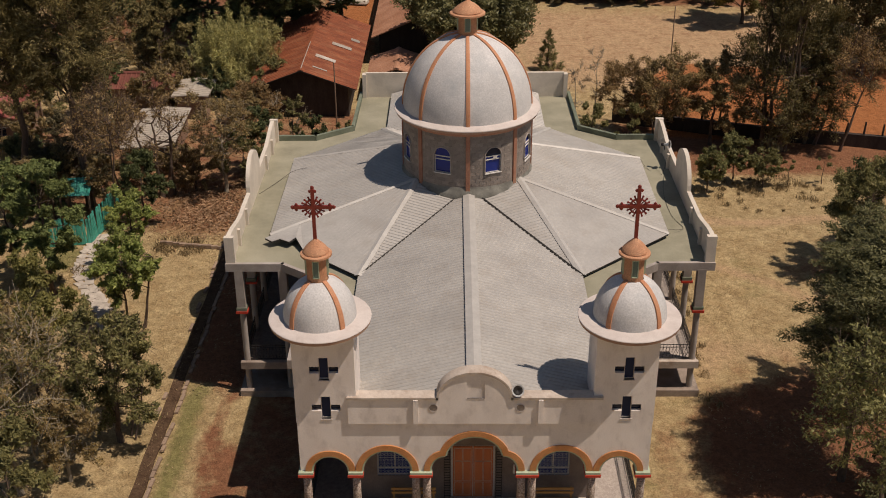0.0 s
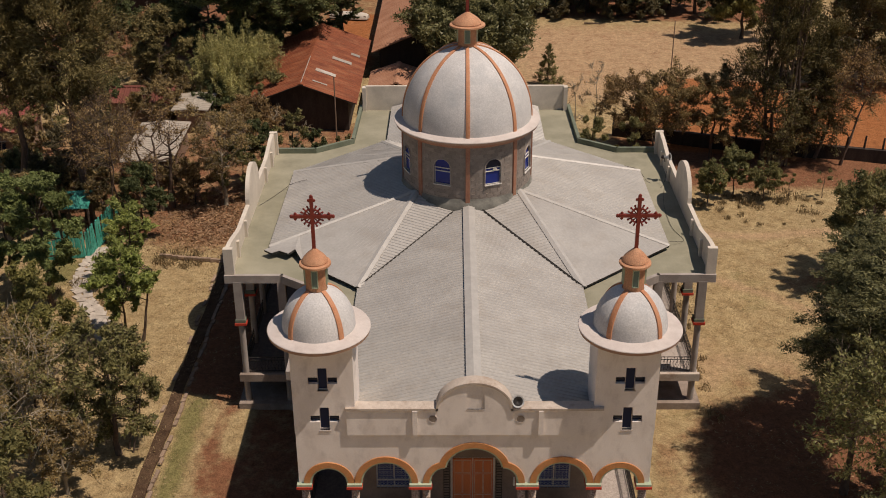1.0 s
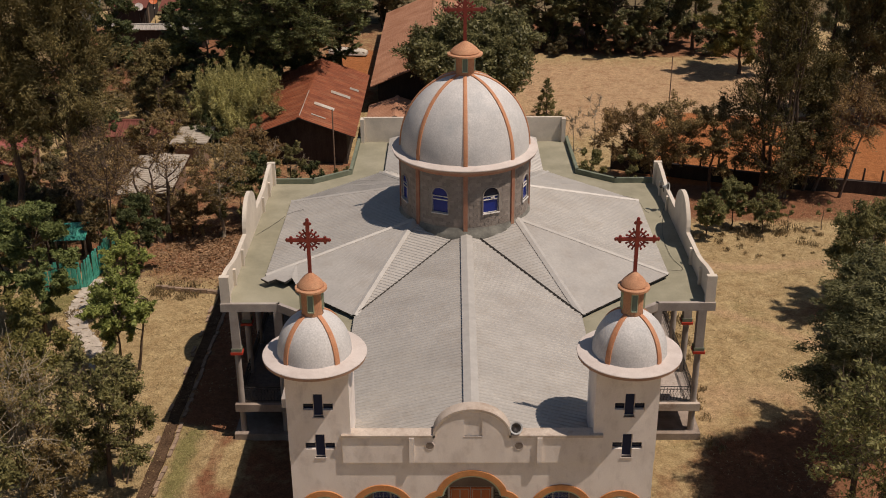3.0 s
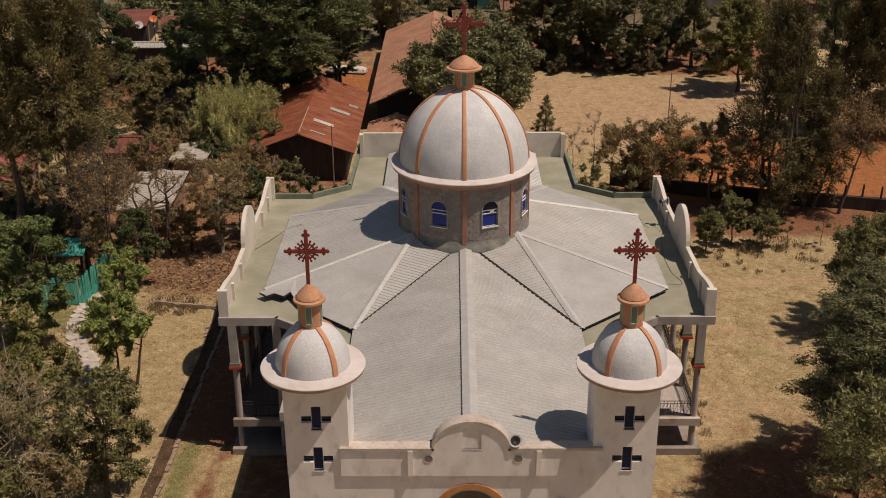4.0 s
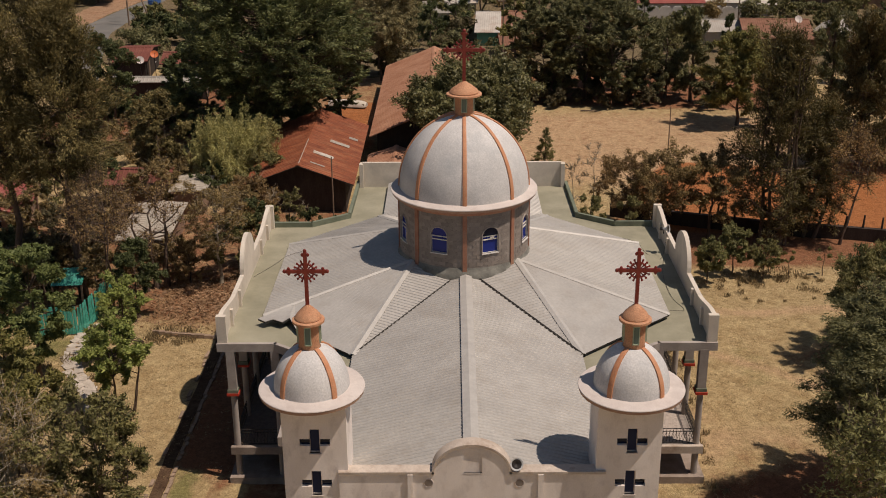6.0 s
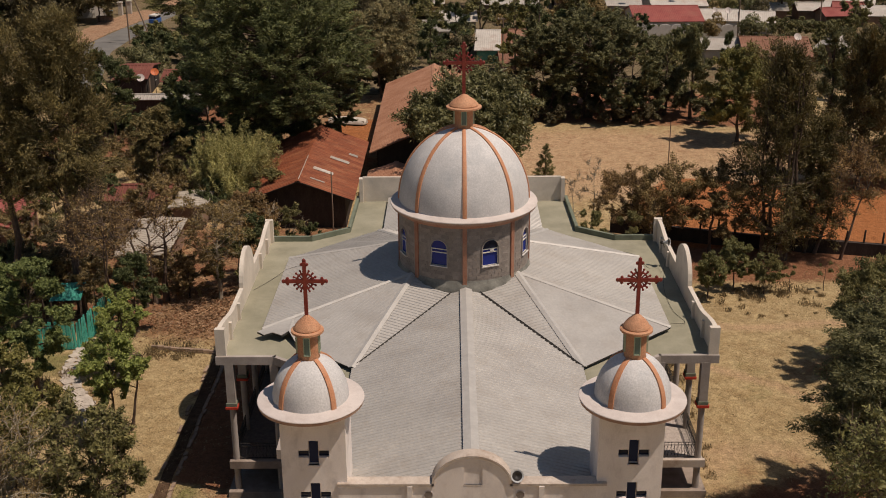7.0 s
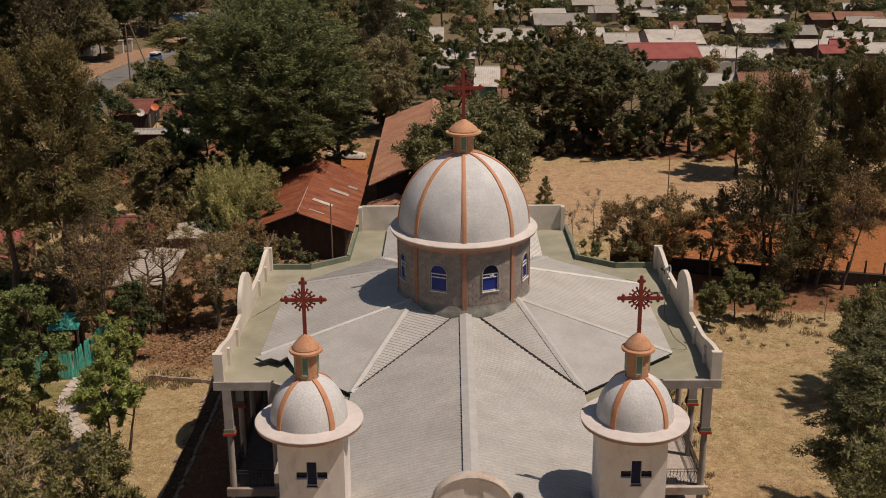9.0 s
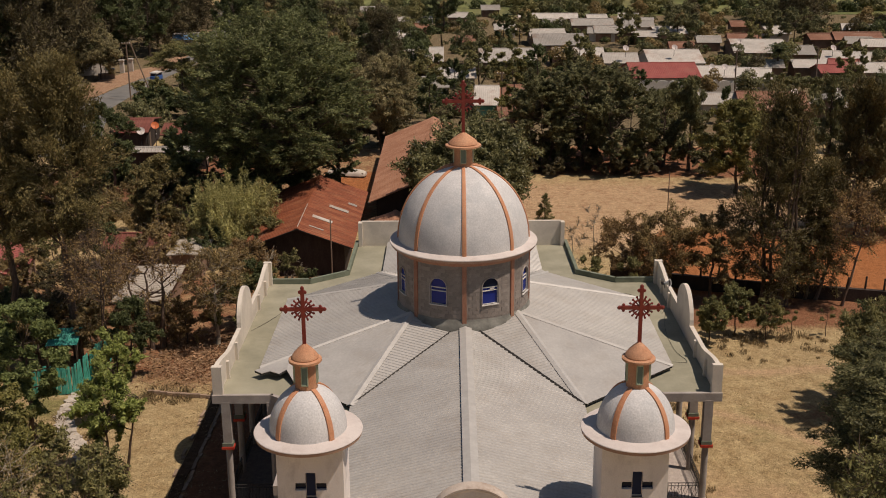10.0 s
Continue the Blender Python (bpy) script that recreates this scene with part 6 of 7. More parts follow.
    ("bush", "rounded green citrus bush on a short stem", 17.6, 38.6, 3.5, 1.4, 0.7, LEAF_ACACIA, "round", 13000, 0.085, 260, 46, {"trunk_r": 0.06}),
    ("bush", "rounded green citrus bush on a short stem", 19.8, 40.4, 4.1, 1.45, 0.8, LEAF_ACACIA, "round", 13000, 0.085, 260, 67, {"trunk_r": 0.06}),
    ("bush", "small leafy tree in dry grass", 21.8, 39.4, 3.0, 1.5, 0.6, LEAF_OLIVE, "round", 8000, 0.085, 160, 47, {"trunk_r": 0.05}),
    ("sapling", "small green sapling in dry grass", 23.6, 39.4, 2.3, 0.6, 1.0, LEAF_OLIVE, "round", 1800, 0.055, 35, 48, {"trunk_r": 0.035}),
    ("sapling", "small green sapling in dry grass", 26.2, 39.8, 2.4, 0.7, 1.0, LEAF_OLIVE, "round", 1800, 0.055, 35, 49, {"trunk_r": 0.035}),
    ("tree", "tall green tree with light drooping tips", 24.4, 25.4, 8.8, 3.1, 1.2, LEAF_OLIVE, "tuft", 34000, 0.095, 280, 50, {}),
    ("tree", "dense dark green tree at the garden's edge", 25.6, 28.0, 7.0, 3.2, 0.6, LEAF_DARK, "round", 24000, 0.085, 220, 51, {}),
    ("tree", "tall dark green tree at the garden's edge", 20.9, 12.2, 11.4, 3.1, 1.2, LEAF_DARK, "round", 42000, 0.085, 340, 63, {}),
    ("tree", "tall feathery acacia shading the red earth", 18.0, 6.4, 14.0, 3.8, 4.0, LEAF_ROW, "layer", 84000, 0.085, 560, 52, {"squash": 0.95, "trunk_r": 0.24, "stems": 2}),
    ("tree", "tall feathery acacia shading the red earth", 18.9, 9.6, 13.2, 3.1, 6.5, LEAF_ROW, "layer", 46000, 0.085, 360, 99, {"squash": 0.95, "trunk_r": 0.2}),
    # two trees added to darken the ground where the acacias' shade belongs
    ("tree", "dark green tree below the tall acacias", 20.6, 4.6, 7.0, 3.2, 0.6, LEAF_DARK, "round", 30000, 0.09, 260, 101, {}),
    ("tree", "dark green tree below the tall acacias", 18.6, -0.6, 6.6, 3.0, 0.6, LEAF_ROW, "sparse", 18000, 0.09, 220, 102, {}),
    ("tree", "tall feathery acacia with open bright sprays", 15.9, -1.8, 13.6, 4.0, 7.0, LEAF_ACACIA, "sparse", 15000, 0.085, 220, 53, {"squash": 0.85, "trunk_r": 0.16}),
    ("tree", "dark acacia at the garden's edge", 24.2, 18.6, 7.0, 2.8, 1.0, LEAF_DARK, "layer", 30000, 0.085, 240, 54, {"squash": 0.9}),
    ("conifer", "small pointed conifer in the dry yard", 8.1, 66.3, 3.8, 1.35, 0.1, LEAF_OLIVE, "conifer", 7000, 0.09, 150, 55, {}),
    ("bush", "green bush behind the church's rear corner", 9.8, 44.5, 5.6, 1.6, 0.6, LEAF_OLIVE, "round", 9000, 0.075, 90, 56, {}),
    ("bush", "green bush behind the church's rear corner", 12.6, 45.0, 4.8, 1.6, 0.4, LEAF_OLIVE, "round", 9000, 0.075, 70, 57, {}),
    ("tree", "leafless thin sapling behind the church", 11.0, 53, 6.8, 1.5, 1.6, LEAF_BROWN, "bare", 200, 0.07, 60, 58, {"bark": BARK_PALE, "trunk_r": 0.07}),
    ("tree", "leafless thin sapling behind the church", 9.2, 52, 5.8, 1.4, 1.2, LEAF_BROWN, "bare", 150, 0.07, 60, 59, {"bark": BARK_PALE, "trunk_r": 0.07}),
    ("bush", "leafless pale shrub by the dark shed", -13.6, 47.0, 4.6, 2.0, 0.8, LEAF_BROWN, "bare", 120, 0.07, 30, 60, {"bark": BARK_PALE, "trunk_r": 0.05}),
    ("bush", "dark green shrub behind the church kerb", -11.4, 43.4, 4.2, 1.5, 0.3, LEAF_DARK, "sparse", 6000, 0.08, 70, 89, {}),
    ("bush", "dark green shrub behind the church kerb", -7.9, 42.4, 2.8, 1.3, 0.1, LEAF_DARK, "sparse", 4500, 0.08, 60, 91, {}),
    ("bush", "dark green shrub behind the church kerb", -10.3, 41.6, 3.0, 1.4, 0.1, LEAF_DARK, "sparse", 4500, 0.08, 60, 92, {}),
    ("bush", "dark green shrub behind the church kerb", -9.2, 44.6, 3.4, 1.5, 0.2, LEAF_OLIVE, "sparse", 5000, 0.08, 70, 90, {}),
    ("bush", "dry olive shrub beside the dark shed", -17.6, 49.0, 4.4, 2.2, 0.4, LEAF_DRY, "round", 10000, 0.085, 100, 64, {}),
]
for nm, lb, x, y, h, r, lo, mt, st, cnt, lf, cl, sd, more in tree_rows:
    make_tree(nm, lb, nm.replace("_", " "), x, y, h, r, lo, mt, st, cnt, lf, cl, sd, group=TREES, **more)

# date palm in the town
palm = thing("palm_tree", "feathery date palm among zinc roofs", "palm tree", TREES, at=pose(55.5, 160, 0))
part("trunk", Shape().tube([(0, 0, -0.1), (0.1, 0, 2.0), (0.05, 0, 4.4)], [0.26, 0.2, 0.17], 8), BARK, palm)
prng = np.random.default_rng(88)
for i in range(44):
    az, el = i * 2.4, 1.40 - 1.95 * i / 44
    along = np.linspace(0, 1, 8)
    px_ = np.stack([np.cos(az) * np.cos(el) * along * 2.6, np.sin(az) * np.cos(el) * along * 2.6, 4.4 + np.sin(el) * along * 2.4 - 1.0 * along ** 2], 1)
    base = np.repeat(px_[1:], 6, axis=0)
    side = np.cross(np.array([np.cos(az), np.sin(az), 0.0]), np.array([0, 0, 1.0]))
    sign = np.where(np.arange(len(base)) % 2, 1.0, -1.0)[:, None]
    uu = (side * sign * 0.8 + np.array([np.cos(az), np.sin(az), -0.25]) * 0.5 + prng.normal(size=base.shape) * 0.15) * 0.30
    ww = np.cross(uu, np.array([0, 0, 1.0])) * 0.36
    fr = new("frond", leaf_mesh("frond", LEAF_DARK, base + uu * 0.8, uu, ww))
    fr.parent = palm

# thicket on the garden's far left
rt = random.Random(77)
thicket = [(-33, 40), (-36, 46), (-40, 52), (-33.5, 47.5), (-28, 43), (-27.5, 48), (-37, 36), (-42, 44), (-26, 55), (-31, 57), (-34, 54), (-44, 58), (-17.2, 52), (-16.6, 56),
           (-27.6, 42.5), (-30.5, 34), (-32.5, 27), (-31, 22), (-28.5, 18.5), (-28.0, 13.5), (-16.2, 40.5), (-30, 38.5), (-21.4, 57.5), (-18.6, 64), (-24, 60), (-29.5, 68), (-23.5, 72), (-33, 74), (-32, 82),
           (-27, 62), (-33, 64), (-37, 68), (-38, 60), (-22.6, 66)]
for i, (x, y) in enumerate(thicket):
    dry = rt.random()
    make_tree("bush", "dry tangled bush in the thicket" if dry < 0.6 else "dark green bush in the thicket", "bush", x, y, rt.uniform(2.6, 5.0), rt.uniform(2.0, 3.2), 0.2,
              rt.choice([LEAF_DRY, LEAF_BROWN, LEAF_DRY]) if dry < 0.6 else rt.choice([LEAF_OLIVE, LEAF_DARK]),
              "sparse" if dry < 0.6 else "round", 9000, 0.10, 110, 300 + i, group="thicket bushes", bark=BARK_PALE if dry < 0.6 else BARK)

# houses of the town
town = [
    # x, y, w, d, eave, ridge, turn, roof, wall, ridge direction, label
    (42.0, 240.1, 4.3, 4.9, 1.9, 2.8, -10, ZINC, MUD_WALL, "x", "small mud-walled house with a dusty zinc roof"),
    (43.5, 228.0, 4.3, 5.3, 1.9, 3.0, -11, ZINC, MUD_WALL, "x", "small mud-walled house with a pale zinc roof"),
    (86.6, 214.1, 4.3, 4.9, 1.9, 2.8, -11, ZINC, MUD_WALL, "x", "small mud-walled house with a dusty zinc roof"),
    (80.0, 191.3, 4.7, 4.9, 1.9, 2.8, -9, ZINC, MUD_WALL, "x", "small mud-walled house with a pale zinc roof"),
    (62.7, 154.4, 4.3, 4.9, 1.9, 2.8, 4, RED_SHEET, MUD_WALL, "x", "small mud-walled house with a dull red sheet roof"),
    (22.9, 241.4, 13.6, 4.9, 1.9, 2.8, -3, ZINC, MUD_WALL, "x", "long mud-walled house with a dusty zinc roof"),
    (23.1, 226.8, 4.5, 4.9, 1.9, 2.8, -6, ZINC, MUD_WALL, "x", "small mud-walled house with a zinc roof streaked with rust"),
    (32.0, 211.0, 5.6, 4.9, 1.9, 2.8, -8, ZINC, PALE_WALL, "x", "whitewashed house with a weathered zinc roof"),
    (19.9, 206.7, 4.3, 4.9, 1.9, 2.8, -8, ZINC, MUD_WALL, "x", "small mud-walled house with a zinc roof streaked with rust"),
    (1.5, 245.3, 4.3, 4.9, 1.9, 2.8, -12, ZINC, MUD_WALL, "x", "small mud-walled house with a zinc roof streaked with rust"),
    (9.8, 262.9, 4.3, 4.9, 1.9, 2.8, 2, ZINC, MUD_WALL, "x", "small mud-walled house with a zinc roof streaked with rust"),
    (11.5, 218.5, 4.3, 4.9, 1.9, 2.8, -0, ZINC, PALE_WALL, "x", "small whitewashed house with a dusty zinc roof"),
    (3.0, 197.2, 4.6, 4.9, 1.9, 2.8, -4, RUST_BROWN, MUD_WALL, "x", "small mud-walled house with a brown rusted roof"),
    (8.1, 117.3, 4.3, 4.9, 1.9, 2.8, 4, RUST_BROWN, MUD_WALL, "x", "small mud-walled house with a brown rusted roof"),
    (60.3, 160.3, 4.3, 4.9, 1.9, 2.8, -3, ZINC, MUD_WALL, "x", "small mud-walled house with a pale zinc roof"),
    (54.1, 160.6, 4.3, 4.9, 1.9, 2.8, -6, ZINC, MUD_WALL, "x", "small mud-walled house with a dusty zinc roof"),
    (51.1, 194.6, 4.3, 4.9, 1.9, 2.8, -5, ZINC, MUD_WALL, "x", "small mud-walled house with a pale zinc roof"),
    (43.9, 185.5, 4.3, 4.9, 1.9, 2.8, -2, RUST_BROWN, MUD_WALL, "x", "small mud-walled house with a brown rusted roof"),
    (40.3, 204.6, 4.3, 4.9, 1.9, 2.8, -11, ZINC, MUD_WALL, "x", "small mud-walled house with a weathered zinc roof"),
    (68.2, 209.1, 4.3, 7.1, 1.9, 3.0, 4, ZINC, PALE_WALL, "x", "small whitewashed house with a weathered zinc roof"),
    (-28.4, 226.7, 5.9, 14.3, 1.9, 3.0, -7, ZINC, MUD_WALL, "x", "mud-walled house with a dusty zinc roof"),
    (-9.9, 184.9, 4.3, 4.9, 1.9, 2.8, 3, ZINC, MUD_WALL, "x", "small mud-walled house with a zinc roof streaked with rust"),
    (34.1, 238.1, 4.3, 4.9, 1.9, 2.8, 1, ZINC, MUD_WALL, "x", "small mud-walled house with a zinc roof streaked with rust"),
    (64.2, 222.0, 4.3, 4.9, 1.9, 2.8, -2, RUST_BROWN, MUD_WALL, "x", "small mud-walled house with a brown rusted roof"),
    (74.2, 197.9, 4.3, 4.9, 1.9, 2.8, 2, RUST_BROWN, MUD_WALL, "x", "small mud-walled house with a brown rusted roof"),
    (-7.6, 220.7, 4.3, 4.9, 1.9, 2.8, -5, RUST_BROWN, MUD_WALL, "x", "small mud-walled house with a brown rusted roof"),
    (9.7, 172.2, 9.6, 13.4, 2.0, 3.5, 0, ZINC, MUD_WALL, "x", "long mud-walled house with a zinc roof streaked with rust"),
    (-4.6, 174.5, 5.0, 15.0, 2.0, 3.5, 0, ZINC, MUD_WALL, "x", "mud-walled house with a pale zinc roof"),
    (20.9, 194.0, 9.6, 10.6, 2.0, 3.5, 1, ZINC, MUD_WALL, "x", "broad hall with a pale zinc roof and dark front wall"),
    (19.6, 206.0, 7.0, 9.0, 2.0, 3.1, 2, ZINC, MUD_WALL, "x", "mud-walled house with a pale zinc roof"),
    (22.9, 175.6, 8.8, 7.0, 2.0, 3.1, -1, ZINC, MUD_WALL, "x", "mud-walled house with a weathered zinc roof"),
    (29.6, 168.0, 5.6, 9.0, 2.0, 3.1, -3, ZINC, PALE_WALL, "x", "mud-walled house with a dusty zinc roof"),
    (34.2, 153.0, 10.6, 12.4, 2.0, 3.5, 0, RED_SHEET, WHITEWASH, "x", "whitewashed house with a dull red sheet roof"),
    (38.9, 169.0, 9.2, 12.4, 2.0, 3.5, 0, ZINC, PALE_WALL, "x", "broad house with a dusty zinc roof"),
    (43.2, 151.5, 6.0, 9.0, 2.0, 3.1, -8, ZINC, WHITEWASH, "x", "whitewashed house with a dusty zinc roof"),
    (48.6, 149.0, 5.0, 7.0, 2.0, 3.1, -12, ZINC, WHITEWASH, "x", "small whitewashed house with a low zinc roof"),
    (45.6, 209.6, 6.4, 7.6, 2.0, 3.1, 6, ZINC, MUD_WALL, "x", "mud-walled house with a bright zinc roof"),
    (34.6, 211.5, 8.4, 6.4, 2.0, 3.1, 0, ZINC, MUD_WALL, "x", "mud-walled house with a weathered zinc roof"),
    (57.6, 183.0, 9.4, 15.0, 2.0, 3.5, -5, ZINC, MUD_WALL, "x", "broad mud-walled house with a zinc roof streaked with rust"),
    (64.0, 176.6, 4.4, 7.0, 2.0, 3.1, -4, ZINC, MUD_WALL, "x", "small mud-walled house with a weathered zinc roof"),
    (69.0, 165.0, 7.6, 10.6, 2.0, 3.5, -22, ZINC, MUD_WALL, "x", "mud-walled house with a zinc roof streaked with rust"),
    (66.6, 158.6, 5.0, 3.4, 2.0, 3.1, -14, RED_SHEET, MUD_WALL, "x", "low lean-to with a red painted sheet roof"),
    (71.6, 154.0, 8.6, 6.4, 2.0, 3.1, -6, ZINC, MUD_WALL, "x", "mud-walled house with a weathered zinc roof"),
    (53.4, 124.2, 4.8, 8.4, 2.0, 3.1, -28, ZINC, MUD_WALL, "y", "small house with a bright zinc roof"),
    (44.4, 123.6, 8.8, 12.0, 2.0, 3.5, -6, RUST_BROWN, MUD_WALL, "x", "mud-walled house with a brown rusted roof streaked pale"),
    (37.6, 125.6, 5.4, 5.2, 2.0, 3.1, 0, ZINC, PALE_WALL, "x", "small whitewashed house with a weathered zinc roof"),
    (-19.6, 253.0, 6.0, 16.0, 2.0, 3.5, 0, ZINC, MUD_WALL, "x", "mud-walled house with a pale zinc roof"),
    (4.8, 130.6, 3.0, 15.0, 2.0, 3.5, -3, ZINC, GREEN_WALL, "x", "small green-walled house with a weathered zinc roof"),
    (8.4, 131.0, 3.2, 12.0, 2.0, 3.5, -3, RUST_BROWN, MUD_WALL, "x", "narrow mud-walled house with a rusted roof"),
    (87.0, 210.6, 5.0, 6.0, 2.0, 3.1, -6, ZINC, MUD_WALL, "x", "small mud-walled house with a bright zinc roof"),
    (81.5, 197.0, 9.0, 6.0, 2.0, 3.1, -4, RUST_BROWN, MUD_WALL, "x", "mud-walled house with a brown rusted roof"),
    (83.0, 186.0, 8.0, 6.0, 2.0, 3.1, -10, ZINC, MUD_WALL, "x", "mud-walled house with a weathered zinc roof"),
    (86.0, 176.0, 6.0, 5.0, 2.0, 3.1, -6, ZINC, MUD_WALL, "x", "mud-walled house with a weathered zinc roof"),
    (0.0, 151.0, 6.4, 6.0, 2.0, 3.1, 2, ZINC, PALE_WALL, "x", "whitewashed house with a zinc roof streaked with rust"),
    (-3.0, 142.0, 3.6, 6.0, 2.0, 3.1, 4, ZINC, WHITEWASH, "x", "small whitewashed house with a weathered zinc roof"),
    (58.5, 196.0, 6.0, 6.0, 2.0, 3.1, -6, RUST_BROWN, MUD_WALL, "x", "mud-walled house with a brown rusted roof"),
    (31.5, 226.0, 9.0, 6.0, 2.0, 3.1, 0, ZINC, MUD_WALL, "x", "mud-walled house with a weathered zinc roof"),
    (41.0, 222.0, 7.0, 6.0, 2.0, 3.1, -3, ZINC, PALE_WALL, "x", "mud-walled house with a weathered zinc roof"),
    (-13.5, 206.0, 9.0, 9.0, 2.0, 3.1, -2, ZINC, MUD_WALL, "x", "mud-walled house with a dusty zinc roof"),
    (-9.0, 232.0, 8.0, 8.0, 2.0, 3.1, 3, ZINC, MUD_WALL, "x", "mud-walled house with a dusty zinc roof"),
]

# far trees: a few kinds, copied
far_kinds = [
    make_tree("tree", "dark eucalyptus beyond the road", "tree", -70.5, 152, 20.0, 7.4, 2.0, LEAF_SHADE, "feather", 16000, 0.30, 240, 401, group="far trees"),
    make_tree("tree", "dark green tree in the town", "tree", -60.0, 190, 16.0, 6.2, 1.5, LEAF_DARK, "tuft", 13000, 0.30, 200, 402, group="far trees"),
    make_tree("tree", "olive tree in the town", "tree", 4.0, 150, 8.5, 3.6, 1.5, LEAF_OLIVE, "round", 7000, 0.19, 110, 403, group="far trees"),
    make_tree("tree", "broad dark green tree in the town", "tree", 66, 212, 9.5, 5.6, 1.5, LEAF_ROW, "round", 7500, 0.21, 110, 404, group="far trees"),
    make_tree("tree", "green garden tree in the town", "tree", 50, 140, 4.2, 2.6, 0.3, LEAF_OLIVE, "round", 4000, 0.16, 70, 405, group="far trees"),
    make_tree("tree", "slim dark tree in the town", "tree", 12.5, 136, 9.0, 2.2, 1.5, LEAF_DARK, "feather", 6000, 0.22, 80, 406, group="far trees"),
]


def far_copy(kind, x, y, s, turn):
    copy_thing(far_kinds[kind], pose(x, y, 0, 0, 0, turn) @ Matrix.Diagonal((s, s, s, 1)))


far_rows = [(0, -66.5, 184, 0.9), (0, -72.0, 176, 0.95), (1, -63.0, 181, 0.9), (0, -58.5, 197, 0.9), (1, -44.0, 196, 0.85), (0, -78, 165, 1.0), (1, -62, 205, 1.0), (0, -84, 140, 1.0), (1, -72, 215, 1.1), (0, -58, 225, 0.9), (1, -46, 215, 0.8),
            (2, -40, 152, 1.0), (2, -36, 170, 1.1), (1, -30, 190, 0.8), (2, -22, 176, 1.2), (0, -12, 150, 0.62), (1, -14, 172, 0.75), (2, -4, 136, 1.0), (5, 0, 128, 0.9), (5, -3.5, 119, 0.8),
            (2, 9.5, 148, 0.9), (3, 3.0, 178, 0.8), (5, 10, 190, 0.9), (2, 21, 155, 1.0), (5, 27, 128, 0.7), (5, 32, 124, 0.6), (5, 37, 118, 0.6), (2, 40, 109, 0.6), (5, 47.5, 100, 0.9), (0, 52, 92, 0.7),
            (5, 53, 105, 1.0), (0, 60, 100, 0.72), (3, 70, 200, 0.9), (0, 78, 232, 0.9), (0, 84, 238, 1.0), (2, 60, 190, 1.0), (3, 47, 205, 1.0), (2, 36, 200, 1.0), (4, 55, 134, 1.1), (4, 60, 138, 1.1),
            (4, 51, 131, 1.0), (4, 57, 128, 0.9), (2, 63, 145, 0.9), (0, 105, 225, 1.0), (0, 112, 235, 1.1), (1, 122, 230, 0.9), (2, 88, 190, 1.0), (4, 72, 172, 1.2), (2, 14, 205, 1.0), (1, -2, 230, 0.8)]
for kk, x, y, s in far_rows:
    far_copy(kk, x, y, s, rt.uniform(0, 360))
# garden shrubs and trees of the town, past counting: one object for each kind of leaf
town_tris = {}
trng = np.random.default_rng(515)


def shrub(x, y, wide, high, mat, leaf=0.21, density=1.0, low=0.0):
    """A shrub or tree crown of a few leafy lobes; every leaf looks outward from its lobe."""
    lobes = max(3, int(3 + wide * 1.6 + high * 1.1))
    for _ in range(lobes):
        a, q, t = trng.uniform(0, 6.283), math.sqrt(trng.uniform(0, 1)), trng.uniform(0.2, 0.85)
        r = wide * trng.uniform(0.30, 0.52)
        c = np.array([x + wide * 0.62 * q * math.cos(a), y + wide * 0.62 * q * math.sin(a), low + (high - low) * t * (1 - 0.35 * q)])
        k = int(density * 9 * (r / leaf) ** 1.75)
        d = unit(trng, k)
        d[:, 2] = np.abs(d[:, 2]) * 1.2 - 0.35
        pts = c + d * r * (0.72 + 0.32 * trng.uniform(0, 1, (k, 1)) ** 0.6) * np.array([1, 1, 0.9])
        pts[:, 2] = np.maximum(pts[:, 2], 0.05)
        f = d + unit(trng, k) * 0.55
        u = np.cross(f, unit(trng, k))
        u /= np.linalg.norm(u, axis=1, keepdims=True) + 1e-9
        w = np.cross(u, f)
        w /= np.linalg.norm(w, axis=1, keepdims=True) + 1e-9
        size = leaf * trng.uniform(0.6, 1.3, (k, 1))
        tri = np.stack([pts - u * size * 0.8 + w * size * 0.5, pts - u * size * 0.8 - w * size * 0.5, pts + u * size], 1)
        town_tris.setdefault(mat.name, []).append(tri)


def roofed(x, y, gap):
    return any(abs(x - h[0]) < h[2] / 2 + gap and abs(y - h[1]) < h[3] / 2 + gap for h in town)


GREENS = [LEAF_OLIVE, LEAF_ROW, LEAF_ROW, LEAF_DARK, LEAF_DRY, LEAF_SHADE]
for i in range(760):
    y = 118 + 150 * rt.random() ** 0.9
    x = rt.uniform(-0.20 * y, 0.47 * y)
    big_ = rt.random() < 0.16
    wide = rt.uniform(1.8, 3.0) if big_ else rt.uniform(0.9, 2.0)
    if not roofed(x, y, wide * 0.45):
        shrub(x, y, wide, rt.uniform(4.0, 7.5) if big_ else wide * rt.uniform(0.8, 1.5), rt.choice(GREENS), 0.23)
for i in range(26):
    shrub(49.5 + i * 0.6, 151.5 - i * 0.05 + rt.uniform(-0.3, 0.3), 1.1, rt.uniform(1.5, 1.9), LEAF_ROW, 0.2)
    shrub(53.0 + i * 0.42, 167 - i * 0.16, 1.0, rt.uniform(1.3, 1.9), LEAF_OLIVE, 0.2)
for x, y, w, d, *_ in town:
    for q in range(max(2, int(w / 1.5))):
        r = rt.uniform(0.8, 1.6)
        shrub(x - w / 2 + rt.uniform(-1, w + 1), y - d / 2 - r - rt.uniform(0.4, 2.0), r, rt.uniform(1.2, 2.6), rt.choice(GREENS), 0.21)
